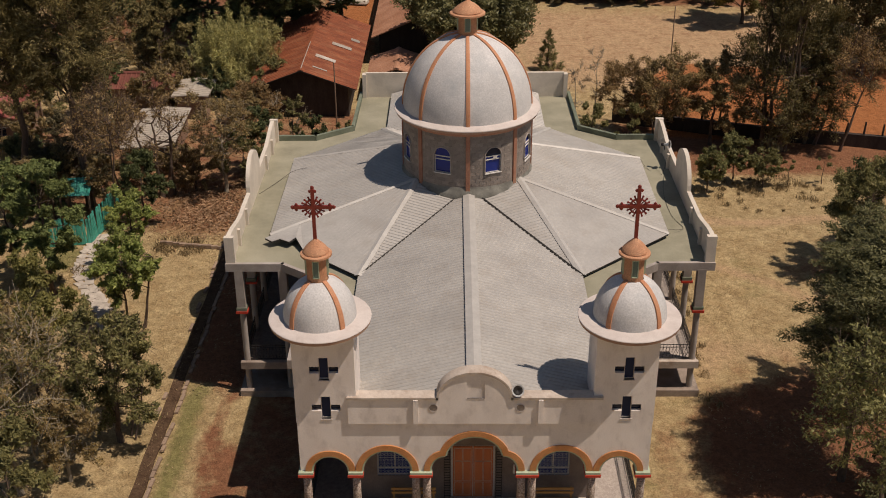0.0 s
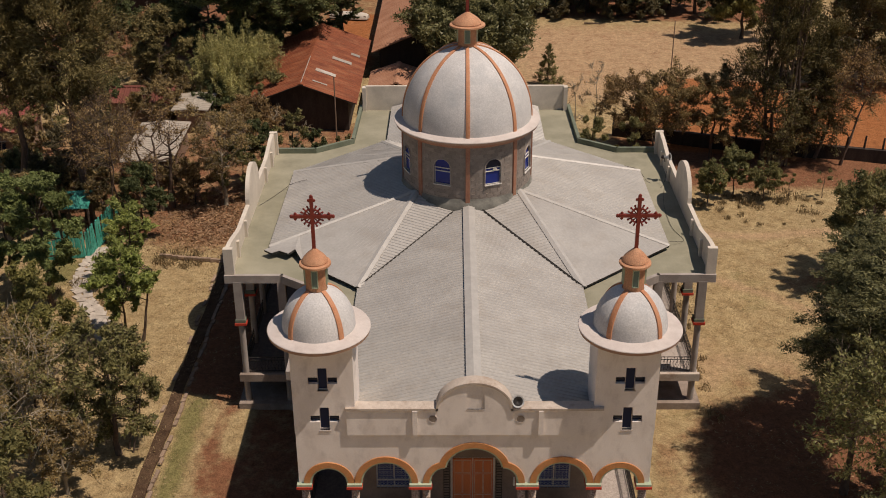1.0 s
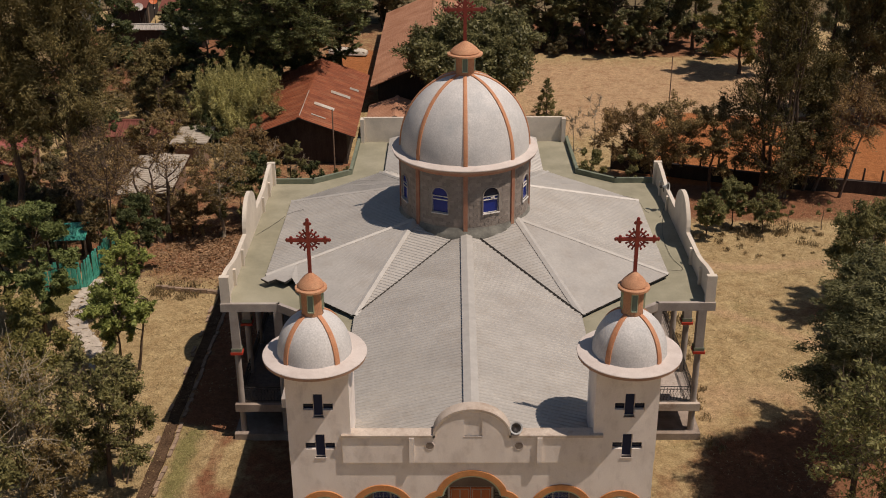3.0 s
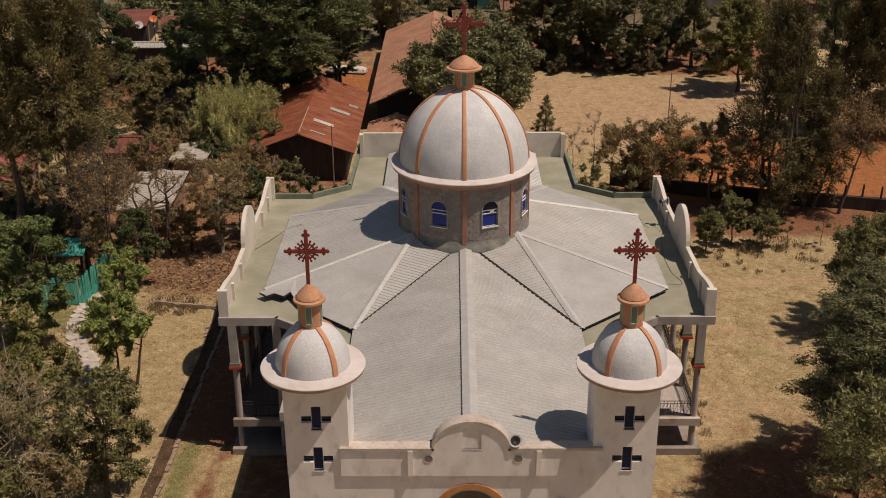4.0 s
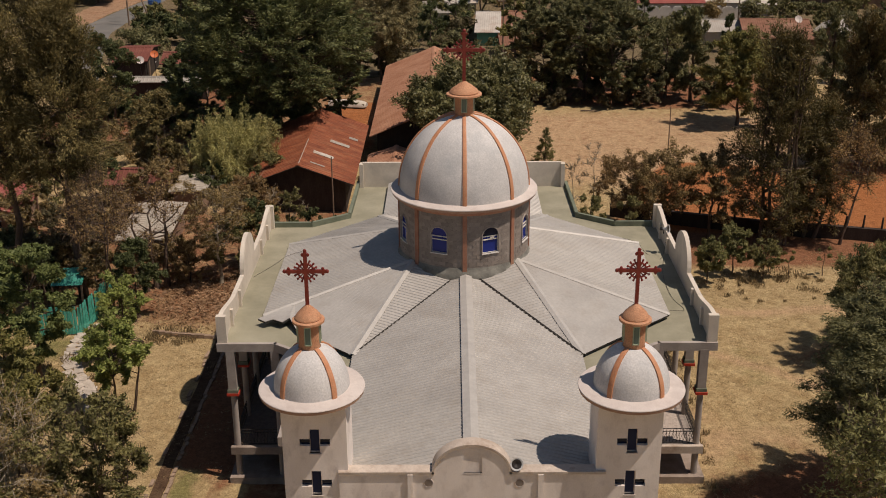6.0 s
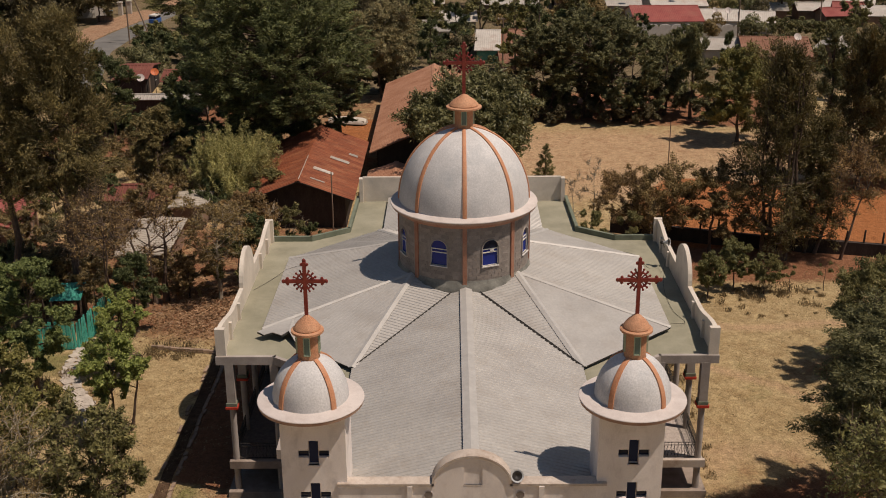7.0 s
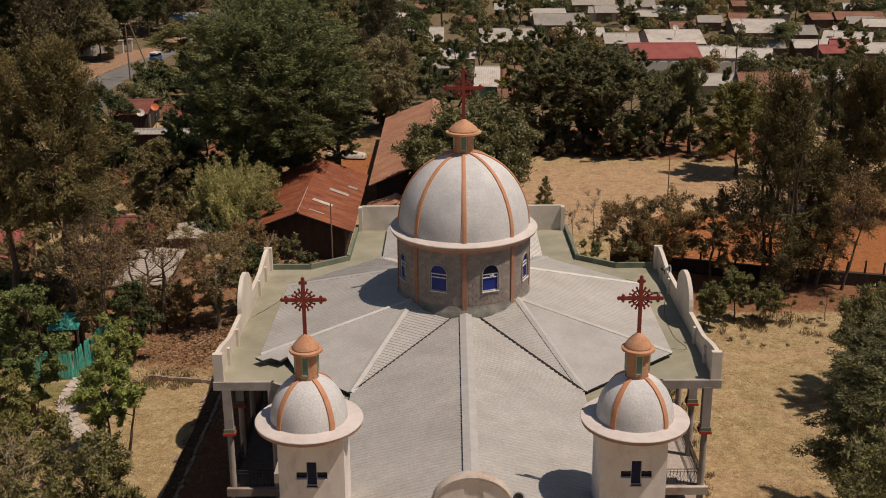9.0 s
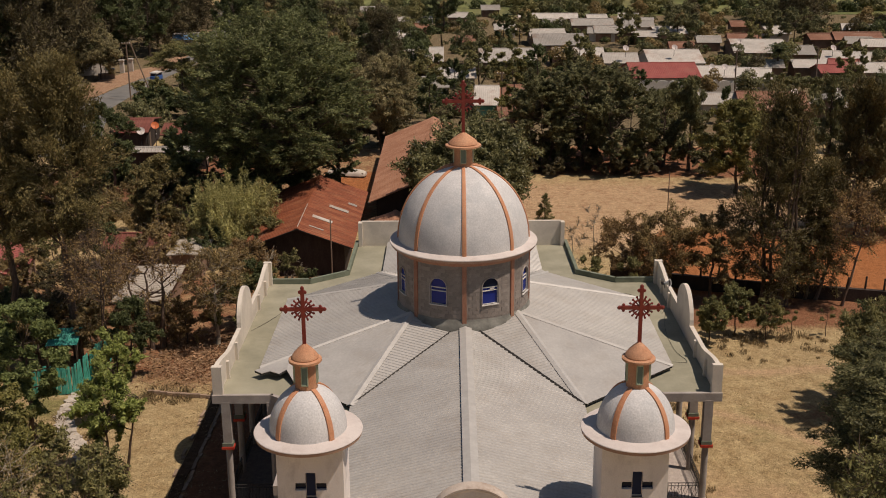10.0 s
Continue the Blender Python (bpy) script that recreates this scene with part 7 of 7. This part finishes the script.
for i in range(110):
    y = rt.uniform(150, 300)
    shrub(-y * rt.uniform(0.03, 0.20), y, rt.uniform(1.8, 3.4), rt.uniform(3, 8.5), rt.choice([LEAF_ROW, LEAF_DARK, LEAF_SHADE, LEAF_OLIVE]), 0.26)
for i in range(34):
    y = rt.uniform(150, 178)
    shrub(-62 - (y - 150) * 0.06 - rt.uniform(3, 22), y, rt.uniform(2.0, 3.4), rt.uniform(3, 7), rt.choice([LEAF_SHADE, LEAF_DARK]), 0.26)
for i in range(30):
    y = rt.uniform(112, 165)
    shrub(-49 + rt.uniform(1.5, 20), y, rt.uniform(1.4, 2.8), rt.uniform(1.6, 4.5), rt.choice([LEAF_ROW, LEAF_DARK, LEAF_OLIVE]), 0.22)
# hedges and field trees beyond the town
for y0, x0, x1 in ((266, 20, 150), (285, 0, 160), (312, 30, 190), (345, -20, 210), (390, -30, 240)):
    for i in range(46):
        x = rt.uniform(x0, x1)
        shrub(x, y0 + (x - x0) * 0.05 + rt.uniform(-3, 3), rt.uniform(1.6, 3.6), rt.uniform(1.6, 5.0), rt.choice([LEAF_ROW, LEAF_OLIVE, LEAF_DARK]), 0.40)
for mname, chunks in town_tris.items():
    tri = np.concatenate(chunks).reshape(-1, 3)
    me = bpy.data.meshes.new("garden_foliage")
    k = len(tri)
    me.vertices.add(k)
    me.vertices.foreach_set("co", tri.reshape(-1))
    me.loops.add(k)
    me.loops.foreach_set("vertex_index", np.arange(k, dtype=np.int32))
    me.polygons.add(k // 3)
    me.polygons.foreach_set("loop_start", np.arange(0, k, 3, dtype=np.int32))
    me.materials.append(bpy.data.materials[mname])
    me.update(calc_edges=True)
    tagged(new("garden_foliage", me), "scattered small garden trees and shrubs between houses", "trees", kind="stuff")
for i in range(34):
    y = rt.uniform(150, 250)
    far_copy(rt.choice([0, 1, 0]), -0.345 * y - rt.uniform(9, 45), y, rt.uniform(0.9, 1.25), rt.uniform(0, 360))
for x, y, s in ((-62, 240, 1.2), (-54, 262, 1.2), (-72, 262, 1.4), (-84, 268, 1.5), (-47, 250, 0.9), (-92, 250, 1.4), (-66, 228, 1.1), (-76, 236, 1.3)):
    far_copy(rt.choice([0, 1]), x, y, s, rt.uniform(0, 360))


# ---- sheds and houses ----
def gable_house(name, label, x, y, w, d, eave, ridge, turn, roof, wall, along="y", over=0.35, pitch=0.45, doors=2, group="town houses", patches=(), rib=0.04):
    """A house with a gabled ribbed roof; w along its local x, d along y; the ridge runs along 'along'."""
    h = thing(name, label, "house" if "house" in name else name.replace("_", " "), group, at=pose(x, y, 0, 0, 0, turn))
    a, b = w / 2, d / 2
    if along == "x":
        h.matrix_world = h.matrix_world @ pose(0, 0, 0, 0, 0, 90)
        a, b = b, a
    s = Shape().box(-a, a, -b, b, -0.1, eave)
    s.add([(-a, -b, eave), (a, -b, eave), (0, -b, ridge - 0.1), (-a, b, eave), (a, b, eave), (0, b, ridge - 0.1)], [(0, 1, 2), (5, 4, 3), (0, 2, 5, 3), (1, 4, 5, 2)])
    part("wall", s, wall, h)
    slope = (ridge - eave) / a
    lo = eave - slope * over
    for sx in (-1, 1):
        poly = [(sx * (a + over), -b - over, lo), (sx * (a + over), b + over, lo), (0, b + over, ridge), (0, -b - over, ridge)]
        rf = part("roof", ribbed(Shape(), poly, pitch, rib, 0.02), roof, h)
        part("roof_edge", plate(Shape(), poly, 0.07), UNDER if roof is RUST else roof, rf)
    part("ridge_cap", strip(Shape(), (0, -b - over, ridge), (0, b + over, ridge), 0.45, 0.06), roof, h)
    for i in range(doors):
        xx = -a + (i + 0.6) * 2 * a / (doors + 0.3)
        if i % 2 == 0:
            part("door", Shape().box(xx - 0.42, xx + 0.42, -b - 0.05, -b + 0.02, 0.0, min(2.0, eave - 0.2)), TIMBER, h)
        else:
            win = part("window", Shape().box(xx - 0.5, xx + 0.5, -b - 0.03, -b + 0.02, 1.0, min(2.0, eave - 0.25)), DARK_GLASS, h)
            part("window_frame", Shape().box(xx - 0.56, xx + 0.56, -b - 0.045, -b - 0.02, 0.93, 1.0).box(xx - 0.56, xx + 0.56, -b - 0.045, -b - 0.02, min(2.0, eave - 0.25), min(2.0, eave - 0.25) + 0.06), WHITE_FRAME, win)
    for px, py, pw, pl in patches:
        sx = 1 if px > 0 else -1
        z = ridge - slope * abs(px)
        q = [(px - pw, py - pl, z + sx * slope * pw + 0.075), (px + pw, py - pl, z - sx * slope * pw + 0.075), (px + pw, py + pl, z - sx * slope * pw + 0.075), (px - pw, py + pl, z + sx * slope * pw + 0.075)]
        part("roof_patch", plate(Shape(), q, 0.02), ZINC, h, "pale replacement sheet")
    return h


shed = gable_house("shed", "long timber shed with a rusted red sheet roof and pale patches", -13.4, 62.5, 7.6, 17.0, 2.9, 4.3, 0, RUST, DARK_TIMBER, doors=0, over=0.8, group="church sheds",
                   patches=[(2.6, 0.2, 0.85, 0.35), (1.6, -4.4, 0.85, 0.35), (3.6, 3.0, 0.4, 0.3), (1.4, -7.4, 0.6, 0.12)])
part("ridge_patch", strip(Shape(), (0, -8.9, 4.335), (0, -1.5, 4.335), 0.22, 0.03), ZINC, shed, "pale worn ridge sheet")
gable_house("shed", "long low shed with faded orange rusted roof", -2.7, 83.0, 10.2, 29.0, 2.9, 5.0, 0, RUST_LIGHT, DARK_TIMBER, doors=0, over=0.7, group="church sheds")
gable_house("shed", "small lean-to with a faded rusty roof behind the church", -5.7, 60.5, 4.2, 5.0, 2.3, 3.0, 0, RUST_LIGHT, DARK_TIMBER, doors=0, over=0.5, group="church sheds")
gable_house("shed", "small shed with weathered grey zinc roof among bushes", -22.8, 55.4, 2.4, 3.6, 2.1, 2.2, 0, GREY_ZINC, MUD_WALL, doors=0, group="garden sheds")
gable_house("shed", "low shed with weathered grey zinc roof among bushes", -24.0, 46.5, 3.3, 7.8, 2.0, 2.12, 2, GREY_ZINC, MUD_WALL, doors=0, group="garden sheds")
gable_house("shed", "low shed with dull red roof under trees", -27.6, 57.5, 5.0, 3.4, 2.1, 2.8, 0, DULL_RED_SHEET, MUD_WALL, "x", doors=0, group="garden sheds")
gable_house("house", "house with a bright red sheet roof behind trees", -38.3, 49.6, 7.0, 7.0, 2.6, 3.6, 10, RED_SHEET, MUD_WALL, group="garden sheds")
gable_house("house", "low house with red-brown roof by the road", -40.6, 107.0, 3.6, 9.4, 2.6, 3.3, 4, DULL_RED_SHEET, DARK_TIMBER, "x")
gable_house("house", "long dark house with red-brown roof under trees", -31.6, 104.0, 9.0, 5.0, 2.5, 3.3, 0, DULL_RED_SHEET, DARK_TIMBER, "x")
gable_house("house", "long low house with pale zinc edge under trees", -34.5, 94.0, 10.5, 1.6, 2.2, 2.5, 0, ZINC, DARK_TIMBER, "x")

for x, y, w, d, e, r, turn, roof, wall, along, lb in town:
    gable_house("house", lb, x, y, w, d, e, r, turn, roof, wall, along, pitch=0.30, rib=0.018)

# arcaded white wall beside the red-roofed house
arcade = thing("arcade_wall", "whitewashed compound wall with a scalloped top", "wall", kind="structure")
for i in range(10):
    xa = 27.6 + i * 1.9
    n = 14
    xs_ = [0.0 + 1.9 * j / n for j in range(n + 1)]
    s = Shape().strips(xs_, lambda u: 0.0, lambda u: 2.0 + 0.55 * math.sqrt(max(0, 1 - ((u - 0.95) / 0.95) ** 2)), -0.1, 0.1)
    part("wall_panel", s, WHITEWASH, arcade).matrix_local = pose(xa, 140.6 - i * 0.12, 0, 0, 0, -4)


# poles, dishes, fences, tarpaulin
def pole(x, y, h, r, label, arms=0, lean=0.0):
    p = thing("utility_pole", label, "pole", "poles", at=pose(x, y, 0, 0, lean, 0))
    part("shaft", Shape().tube([(0, 0, -0.1), (0, 0, h * 0.5), (0, 0, h)], [r, r * 0.85, r * 0.7], 8), TIMBER, p)
    for i in range(arms):
        z = h - 0.25 - i * 0.5
        part("crossarm", Shape().box(-0.7, 0.7, -0.06, 0.06, z - 0.06, z + 0.06), TIMBER, p)
        for dx in (-0.6, -0.2, 0.2, 0.6):
            part("insulator", Shape().lathe([(0, z + 0.06), (0.05, z + 0.06), (0.06, z + 0.14), (0.02, z + 0.2), (0, z + 0.2)], 8, dx, 0), WHITE_FRAME, p)
    return p


pole(-10.2, 49.5, 6.2, 0.07, "slim dark post beside the rusty shed")
pole(6.1, 112.5, 8.2, 0.12, "timber power pole with insulators behind the yard", 1)
pole(20.1, 68.8, 5.2, 0.06, "thin timber pole in the dry yard")
pole(27.6, 96.0, 6.0, 0.08, "thin timber pole in the dry yard")
pole(-50.5, 140.0, 9.0, 0.13, "timber power pole by the road", 1)
pole(-47.6, 142.0, 9.5, 0.12, "leaning timber stay pole by the road", 0, -18)
pole(55.0, 137.0, 8.0, 0.11, "timber power pole in the town")
pole(43.0, 138.0, 7.5, 0.11, "timber power pole in the town", 1)


def dish(x, y, z, r, turn, mat, label, mast=0.6):
    d = thing("satellite_dish", label, "dish", "satellite dishes", at=pose(x, y, z, 0, 0, turn))
    m = pose(0, 0, 0.9, 55, 0, 0)
    s = Shape().lathe([(0.0, 0.0), (r * 0.5, 0.05 * r), (r * 0.85, 0.2 * r), (r, 0.3 * r), (r * 0.98, 0.33 * r), (r * 0.5, 0.1 * r), (0, 0.05 * r)], 20)
    s.v = [tuple(m @ Vector(p)) for p in s.v]
    part("bowl", s, mat, d, smooth=True)
    part("mast", Shape().tube([(0, 0, -mast), (0, 0, 0.9)], [0.045, 0.03], 6), IRON, d)
    part("feed_arm", Shape().tube([m @ Vector((0, -r, 0.3 * r)), m @ Vector((0, 0, r * 1.0))], [0.02, 0.02], 5), IRON, d)


DISH_ORANGE = surface("orange_dish_paint", (0.50, 0.12, 0.04), (0.58, 0.17, 0.06), 3, 0.5, 20, 0.05)
dish(-38.3, 99.6, 2.3, 0.5, 20, PLASTER_WHITE, "white satellite dish on a mast beside the red-brown roof", 2.35)
dish(-37.4, 103.0, 2.3, 0.5, 20, DISH_ORANGE, "orange satellite dish on a mast beside the red-brown roof", 2.35)
for x, y, z in ((38.6, 164.5, 3.5), (30.0, 164.0, 3.5), (42.6, 143.6, 3.1), (40.6, 143.8, 3.1), (46.4, 119.0, 3.3), (66.0, 163.5, 3.4), (52.0, 173.0, 3.4)):
    dish(x, y, z, 0.55, 15, PLASTER_WHITE, "white satellite dish above a zinc roof")

tin_fence = thing("tin_fence", "crooked turquoise corrugated tin fence", "fence", kind="structure")
line = [(-27.6, 30.0), (-24.9, 30.5), (-24.5, 33.5), (-24.2, 36.0)]
for (xa, ya), (xb, yb) in zip(line, line[1:]):
    ln = math.hypot(xb - xa, yb - ya)
    ang = math.degrees(math.atan2(yb - ya, xb - xa))
    k = max(1, int(ln / 0.22))
    for i in range(k):
        f = i / k
        s = Shape().box(0, ln / k * 0.9, -0.02, 0.02, 0.0, rt.uniform(1.75, 2.05)).box(ln / k * 0.4, ln / k * 0.6, -0.045, -0.02, 0, 1.75)
        part("fence_slat", s, GREEN_TIN, tin_fence).matrix_local = pose(xa + (xb - xa) * f, ya + (yb - ya) * f, 0, rt.uniform(-3, 3), rt.uniform(-3, 3), ang)
tin_roof = thing("tin_shelter", "low turquoise sheet roof behind the tin fence", "shelter")
part("roof", ribbed(Shape(), [(-27.8, 33.6, 2.0), (-25.7, 33.8, 2.0), (-25.9, 35.8, 2.5), (-27.8, 35.6, 2.5)], 0.25, 0.03), GREEN_TIN, tin_roof)
for x, y in ((-27.7, 33.7), (-25.8, 33.9), (-26.0, 35.6), (-27.7, 35.5)):
    part("post", Shape().box(x - 0.06, x + 0.06, y - 0.06, y + 0.06, 0, 2.0 if y < 34 else 2.44), TIMBER, tin_roof)

yard_wall = thing("yard_wall", "low dark stone wall with fence posts round the orange yard", "wall", kind="structure")
wl = [(12.5, 52.8), (18, 50.6), (24, 48.6), (30, 47.2), (36, 45.6), (46, 43.5)]
for (xa, ya), (xb, yb) in zip(wl, wl[1:]):
    ln = math.hypot(xb - xa, yb - ya)
    ang = math.degrees(math.atan2(yb - ya, xb - xa))
    part("wall_run", Shape().box(0, ln + 0.05, -0.2, 0.2, -0.1, 1.05), DARK_TIMBER, yard_wall).matrix_local = pose(xa, ya, 0, 0, 0, ang)
    for i in range(int(ln / 1.4)):
        f = i * 1.4 / ln
        part("fence_post", Shape().tube([(0, 0, 0.9), (0, 0, 1.7 + rt.uniform(0, 0.7))], [0.09, 0.07], 6), DARK_TIMBER, yard_wall).matrix_local = pose(xa + (xb - xa) * f, ya + (yb - ya) * f, 0, rt.uniform(-6, 6), rt.uniform(-6, 6), 0)

tarp = thing("covered_stack", "white tarpaulin tied over a long stack in the red yard", "tarpaulin", at=pose(-12.4, 89.3, 0, 0, 0, -12))
s = Shape()
nn, mm = 14, 9
for i in range(nn + 1):
    for j in range(mm + 1):
        a = math.pi * j / mm
        u = i / nn * 4.4 - 2.2
        rad_ = 0.62 * (1 - 0.35 * abs(u / 2.2) ** 4) * (1 + 0.10 * noise.noise((u * 1.5, a * 1.2, 3)))
        s.v.append((u, -math.cos(a) * rad_ * 1.15, max(0.02, 0.15 + math.sin(a) * rad_ * 1.1)))
s.f = [(i * (mm + 1) + j, (i + 1) * (mm + 1) + j, (i + 1) * (mm + 1) + j + 1, i * (mm + 1) + j + 1) for i in range(nn) for j in range(mm)]
s.f += [tuple(range(mm + 1)), tuple(nn * (mm + 1) + j for j in range(mm, -1, -1))]
part("sheet", s, TARP, tarp, smooth=True)
part("stack", Shape().box(-2.0, 2.0, -0.5, 0.5, 0, 0.5), TIMBER, tarp)
log = thing("log", "dead log lying in the dry yard", "log", at=pose(14.5, 86.5, 0.12, 0, 0, -10))
part("trunk", Shape().tube([(-0.9, 0, 0), (0, 0.05, 0.02), (0.9, 0, 0)], [0.1, 0.09, 0.06], 7), BARK, log)
thr = thing("three_wheeler", "small blue and white three-wheeled taxi on the road", "vehicle", at=pose(-51.0, 158.5, 0.05, 0, 0, -12))
BLUE_PAINT = surface("blue_car_paint", (0.03, 0.10, 0.32), (0.05, 0.14, 0.40), 3, 0.35, 20, 0.0, spec=0.5)
part("body", Shape().prism([(-0.62, -1.2), (-0.3, -1.45), (0.3, -1.45), (0.62, -1.2), (0.62, 1.15), (-0.62, 1.15)], 0.35, 1.0), BLUE_PAINT, thr)
part("cabin_glass", Shape().box(-0.56, 0.56, -1.0, 1.0, 1.0, 1.45), DARK_GLASS, thr)
part("canopy", Shape().box(-0.63, 0.63, -1.1, 1.15, 1.45, 1.65), WHITE_FRAME, thr)
for x, y in ((0, -1.1), (-0.55, 0.8), (0.55, 0.8)):
    part("wheel", Shape().lathe([(0, -0.06), (0.22, -0.06), (0.24, 0), (0.22, 0.06), (0, 0.06)], 14), IRON, thr).matrix_local = pose(x, y, 0.24, 0, 90, 0)
kiosk = thing("market_stall", "roadside stall with blue and pale awnings", "stall", at=pose(-55.0, 200, 0, 0, 0, 8))
part("awning", Shape().add([(-2.6, -2.2, 2.3), (2.6, -2.2, 2.3), (2.6, 0.2, 3.0), (-2.6, 0.2, 3.0), (-2.6, -2.2, 2.25), (2.6, -2.2, 2.25), (2.6, 0.2, 2.95), (-2.6, 0.2, 2.95)], [(0, 1, 2, 3), (7, 6, 5, 4), (0, 4, 5, 1), (1, 5, 6, 2), (2, 6, 7, 3), (3, 7, 4, 0)]), surface("sky_blue_sheet", (0.10, 0.24, 0.44), (0.14, 0.30, 0.52), 2, 0.6, 15, 0.1), kiosk)
part("roof", Shape().box(-2.7, 2.7, 0.2, 3.2, 3.0, 3.12), ZINC, kiosk)
part("wall", Shape().box(-2.5, 2.5, 0.4, 3.0, 0, 3.0), PALE_WALL, kiosk)

roadside = thing("compound_wall", "pale plastered roadside wall with two gate pillars", "wall", kind="structure")
part("wall_run", Shape().box(-6.5, 0, -0.12, 0.12, -0.1, 2.2), PALE_WALL, roadside).matrix_local = pose(-61.2, 167.0, 0, 0, 0, 22)
for x, y in ((-59.6, 168.6), (-58.4, 170.2)):
    part("gate_pillar", Shape().box(x - 0.35, x + 0.35, y - 0.35, y + 0.35, -0.1, 2.2).box(x - 0.45, x + 0.45, y - 0.45, y + 0.45, 2.2, 2.35), PALE_WALL, roadside)
crate = thing("roadside_stall", "low brown roadside stall with a blue cloth", "stall", at=pose(-60.6, 161.8, 0, 0, 0, 20))
part("counter", Shape().box(-1.3, 1.3, -0.6, 0.6, 0, 0.95), TIMBER, crate)
part("awning", Shape().box(-0.1, 1.5, -0.9, 0.3, 1.7, 1.78), surface("pale_blue_cloth", (0.16, 0.32, 0.44), (0.22, 0.40, 0.52), 3, 0.8, 20, 0.1), crate, "pale blue cloth awning")
for x, y in ((0.0, -0.8), (1.4, -0.8), (0.0, 0.2), (1.4, 0.2)):
    part("post", Shape().box(x - 0.04, x + 0.04, y - 0.04, y + 0.04, 0, 1.7), TIMBER, crate)

# leaf litter under the dry bushes
rng = np.random.default_rng(9)
K = 5200
cx_ = np.stack([rng.normal(-18.2, 1.9, K), rng.normal(36.0, 2.4, K), rng.uniform(0.01, 0.16, K)], 1)
u_ = unit(rng, K) * np.array([1, 1, 0.35]) * rng.uniform(0.06, 0.15, (K, 1))
w_ = np.cross(u_, unit(rng, K))
litter = tagged(new("leaf_litter", leaf_mesh("leaf_litter", leafy("dead_leaves", (0.15, 0.092, 0.044), (0.29, 0.185, 0.088), (0.40, 0.275, 0.14), 0.05), cx_, u_, w_ * 0.6)), "heap of dead brown leaves and twigs on red soil", "leaves", kind="stuff")

# dry grass tufts near the church
K = 26000
gx = np.concatenate([rng.uniform(-27, -12.2, K // 2), rng.uniform(12.4, 30, K // 2)])
gy = rng.uniform(2, 46, K)
keepers = np.array([noise.noise((a * 0.35, b * 0.35, 2.0)) > -0.05 for a, b in zip(gx, gy)])
gx, gy = gx[keepers], gy[keepers]
K = len(gx)
ctr = np.stack([gx, gy, rng.uniform(0.02, 0.08, K)], 1)
u_ = unit(rng, K) * np.array([0.8, 0.8, 0.5]) * rng.uniform(0.05, 0.13, (K, 1))
w_ = np.cross(u_, unit(rng, K)) * 0.35
tagged(new("grass_tufts", leaf_mesh("grass_tufts", leafy("dry_grass_blades", (0.20, 0.15, 0.06), (0.36, 0.27, 0.13), (0.17, 0.19, 0.06), 0.2), ctr, u_, w_)), "dry yellow grass tufts with a little green", "grass", kind="stuff")

# dark weeds in clumps along the garden's edges
spots = []
for x0, x1, y0, y1, k in ((17, 32, 35, 38.8, 14), (13, 26, 38.5, 41.5, 14), (-20.5, -17.5, 28.8, 31.0, 8), (12.3, 13.2, 8, 30, 10), (-27, -22, 14, 28, 16)):
    spots += [(rt.uniform(x0, x1), rt.uniform(y0, y1), rt.uniform(0.08, 0.42) * rt.uniform(0.5, 1)) for _ in range(2 * k)]
cc, uu, ww = [], [], []
for x, y, r in spots:
    k = int(420 * r)
    p = rng.normal(size=(k, 3)) * np.array([r, r, r * 0.45])
    p[:, 2] = np.abs(p[:, 2]) + 0.02
    d = unit(rng, k) * 0.6 + np.array([0, 0, 0.8])
    cc.append(p + np.array([x, y, 0]))
    uu.append(d * rng.uniform(0.06, 0.14, (k, 1)))
    ww.append(np.cross(d, unit(rng, k)) * 0.03)
tagged(new("weeds", leaf_mesh("weeds", leafy("weed_leaves", (0.11, 0.09, 0.04), (0.24, 0.18, 0.08), (0.33, 0.25, 0.12), 0.2), np.concatenate(cc), np.concatenate(uu), np.concatenate(ww))), "dark dry weeds growing in low clumps", "weeds", kind="stuff")

# ---- blocks of the drum, proud of the joints ----
block_mesh = Shape().add([(-0.193, -0.006, 0.004), (0.193, -0.006, 0.004), (0.193, -0.006, 0.191), (-0.193, -0.006, 0.191), (-0.197, 0.03, 0.0), (0.197, 0.03, 0.0), (0.197, 0.03, 0.195), (-0.197, 0.03, 0.195)],
                         [(0, 1, 2, 3), (0, 4, 5, 1), (1, 5, 6, 2), (2, 6, 7, 3), (3, 7, 4, 0)]).mesh("brick", BLOCK)
rest = Shape()
count = 0
step = math.degrees(0.40 / DR)
for row in range(17):
    z = 9.42 + row * 0.2
    for i in range(int(360 / step)):
        a = -180 + (i + 0.5 * (row % 2)) * 360 / int(360 / step)
        near = ((a + 360) % 45)
        if min(near, 45 - near) * math.pi / 180 * DR < 0.33:
            continue
        off = abs(near - 22.5) * math.pi / 180 * DR
        if off < 0.70 and 10.25 < z < 11.95 and not (off > 0.55 and z > 11.7):
            continue
        m = pose(DX, DY, 0, 0, 0, a) @ pose(0, -DR, z)
        if abs(a) < 62 and count < 300:
            b = new("brick", block_mesh)
            b.parent, b.matrix_local = drum_ob, m
            count += 1
        elif abs(a) < 120:
            rest.add([m @ v.co for v in block_mesh.vertices], [tuple(p.vertices) for p in block_mesh.polygons])
tagged(part("brick_courses", rest, BLOCK, drum_ob), kind="stuff")
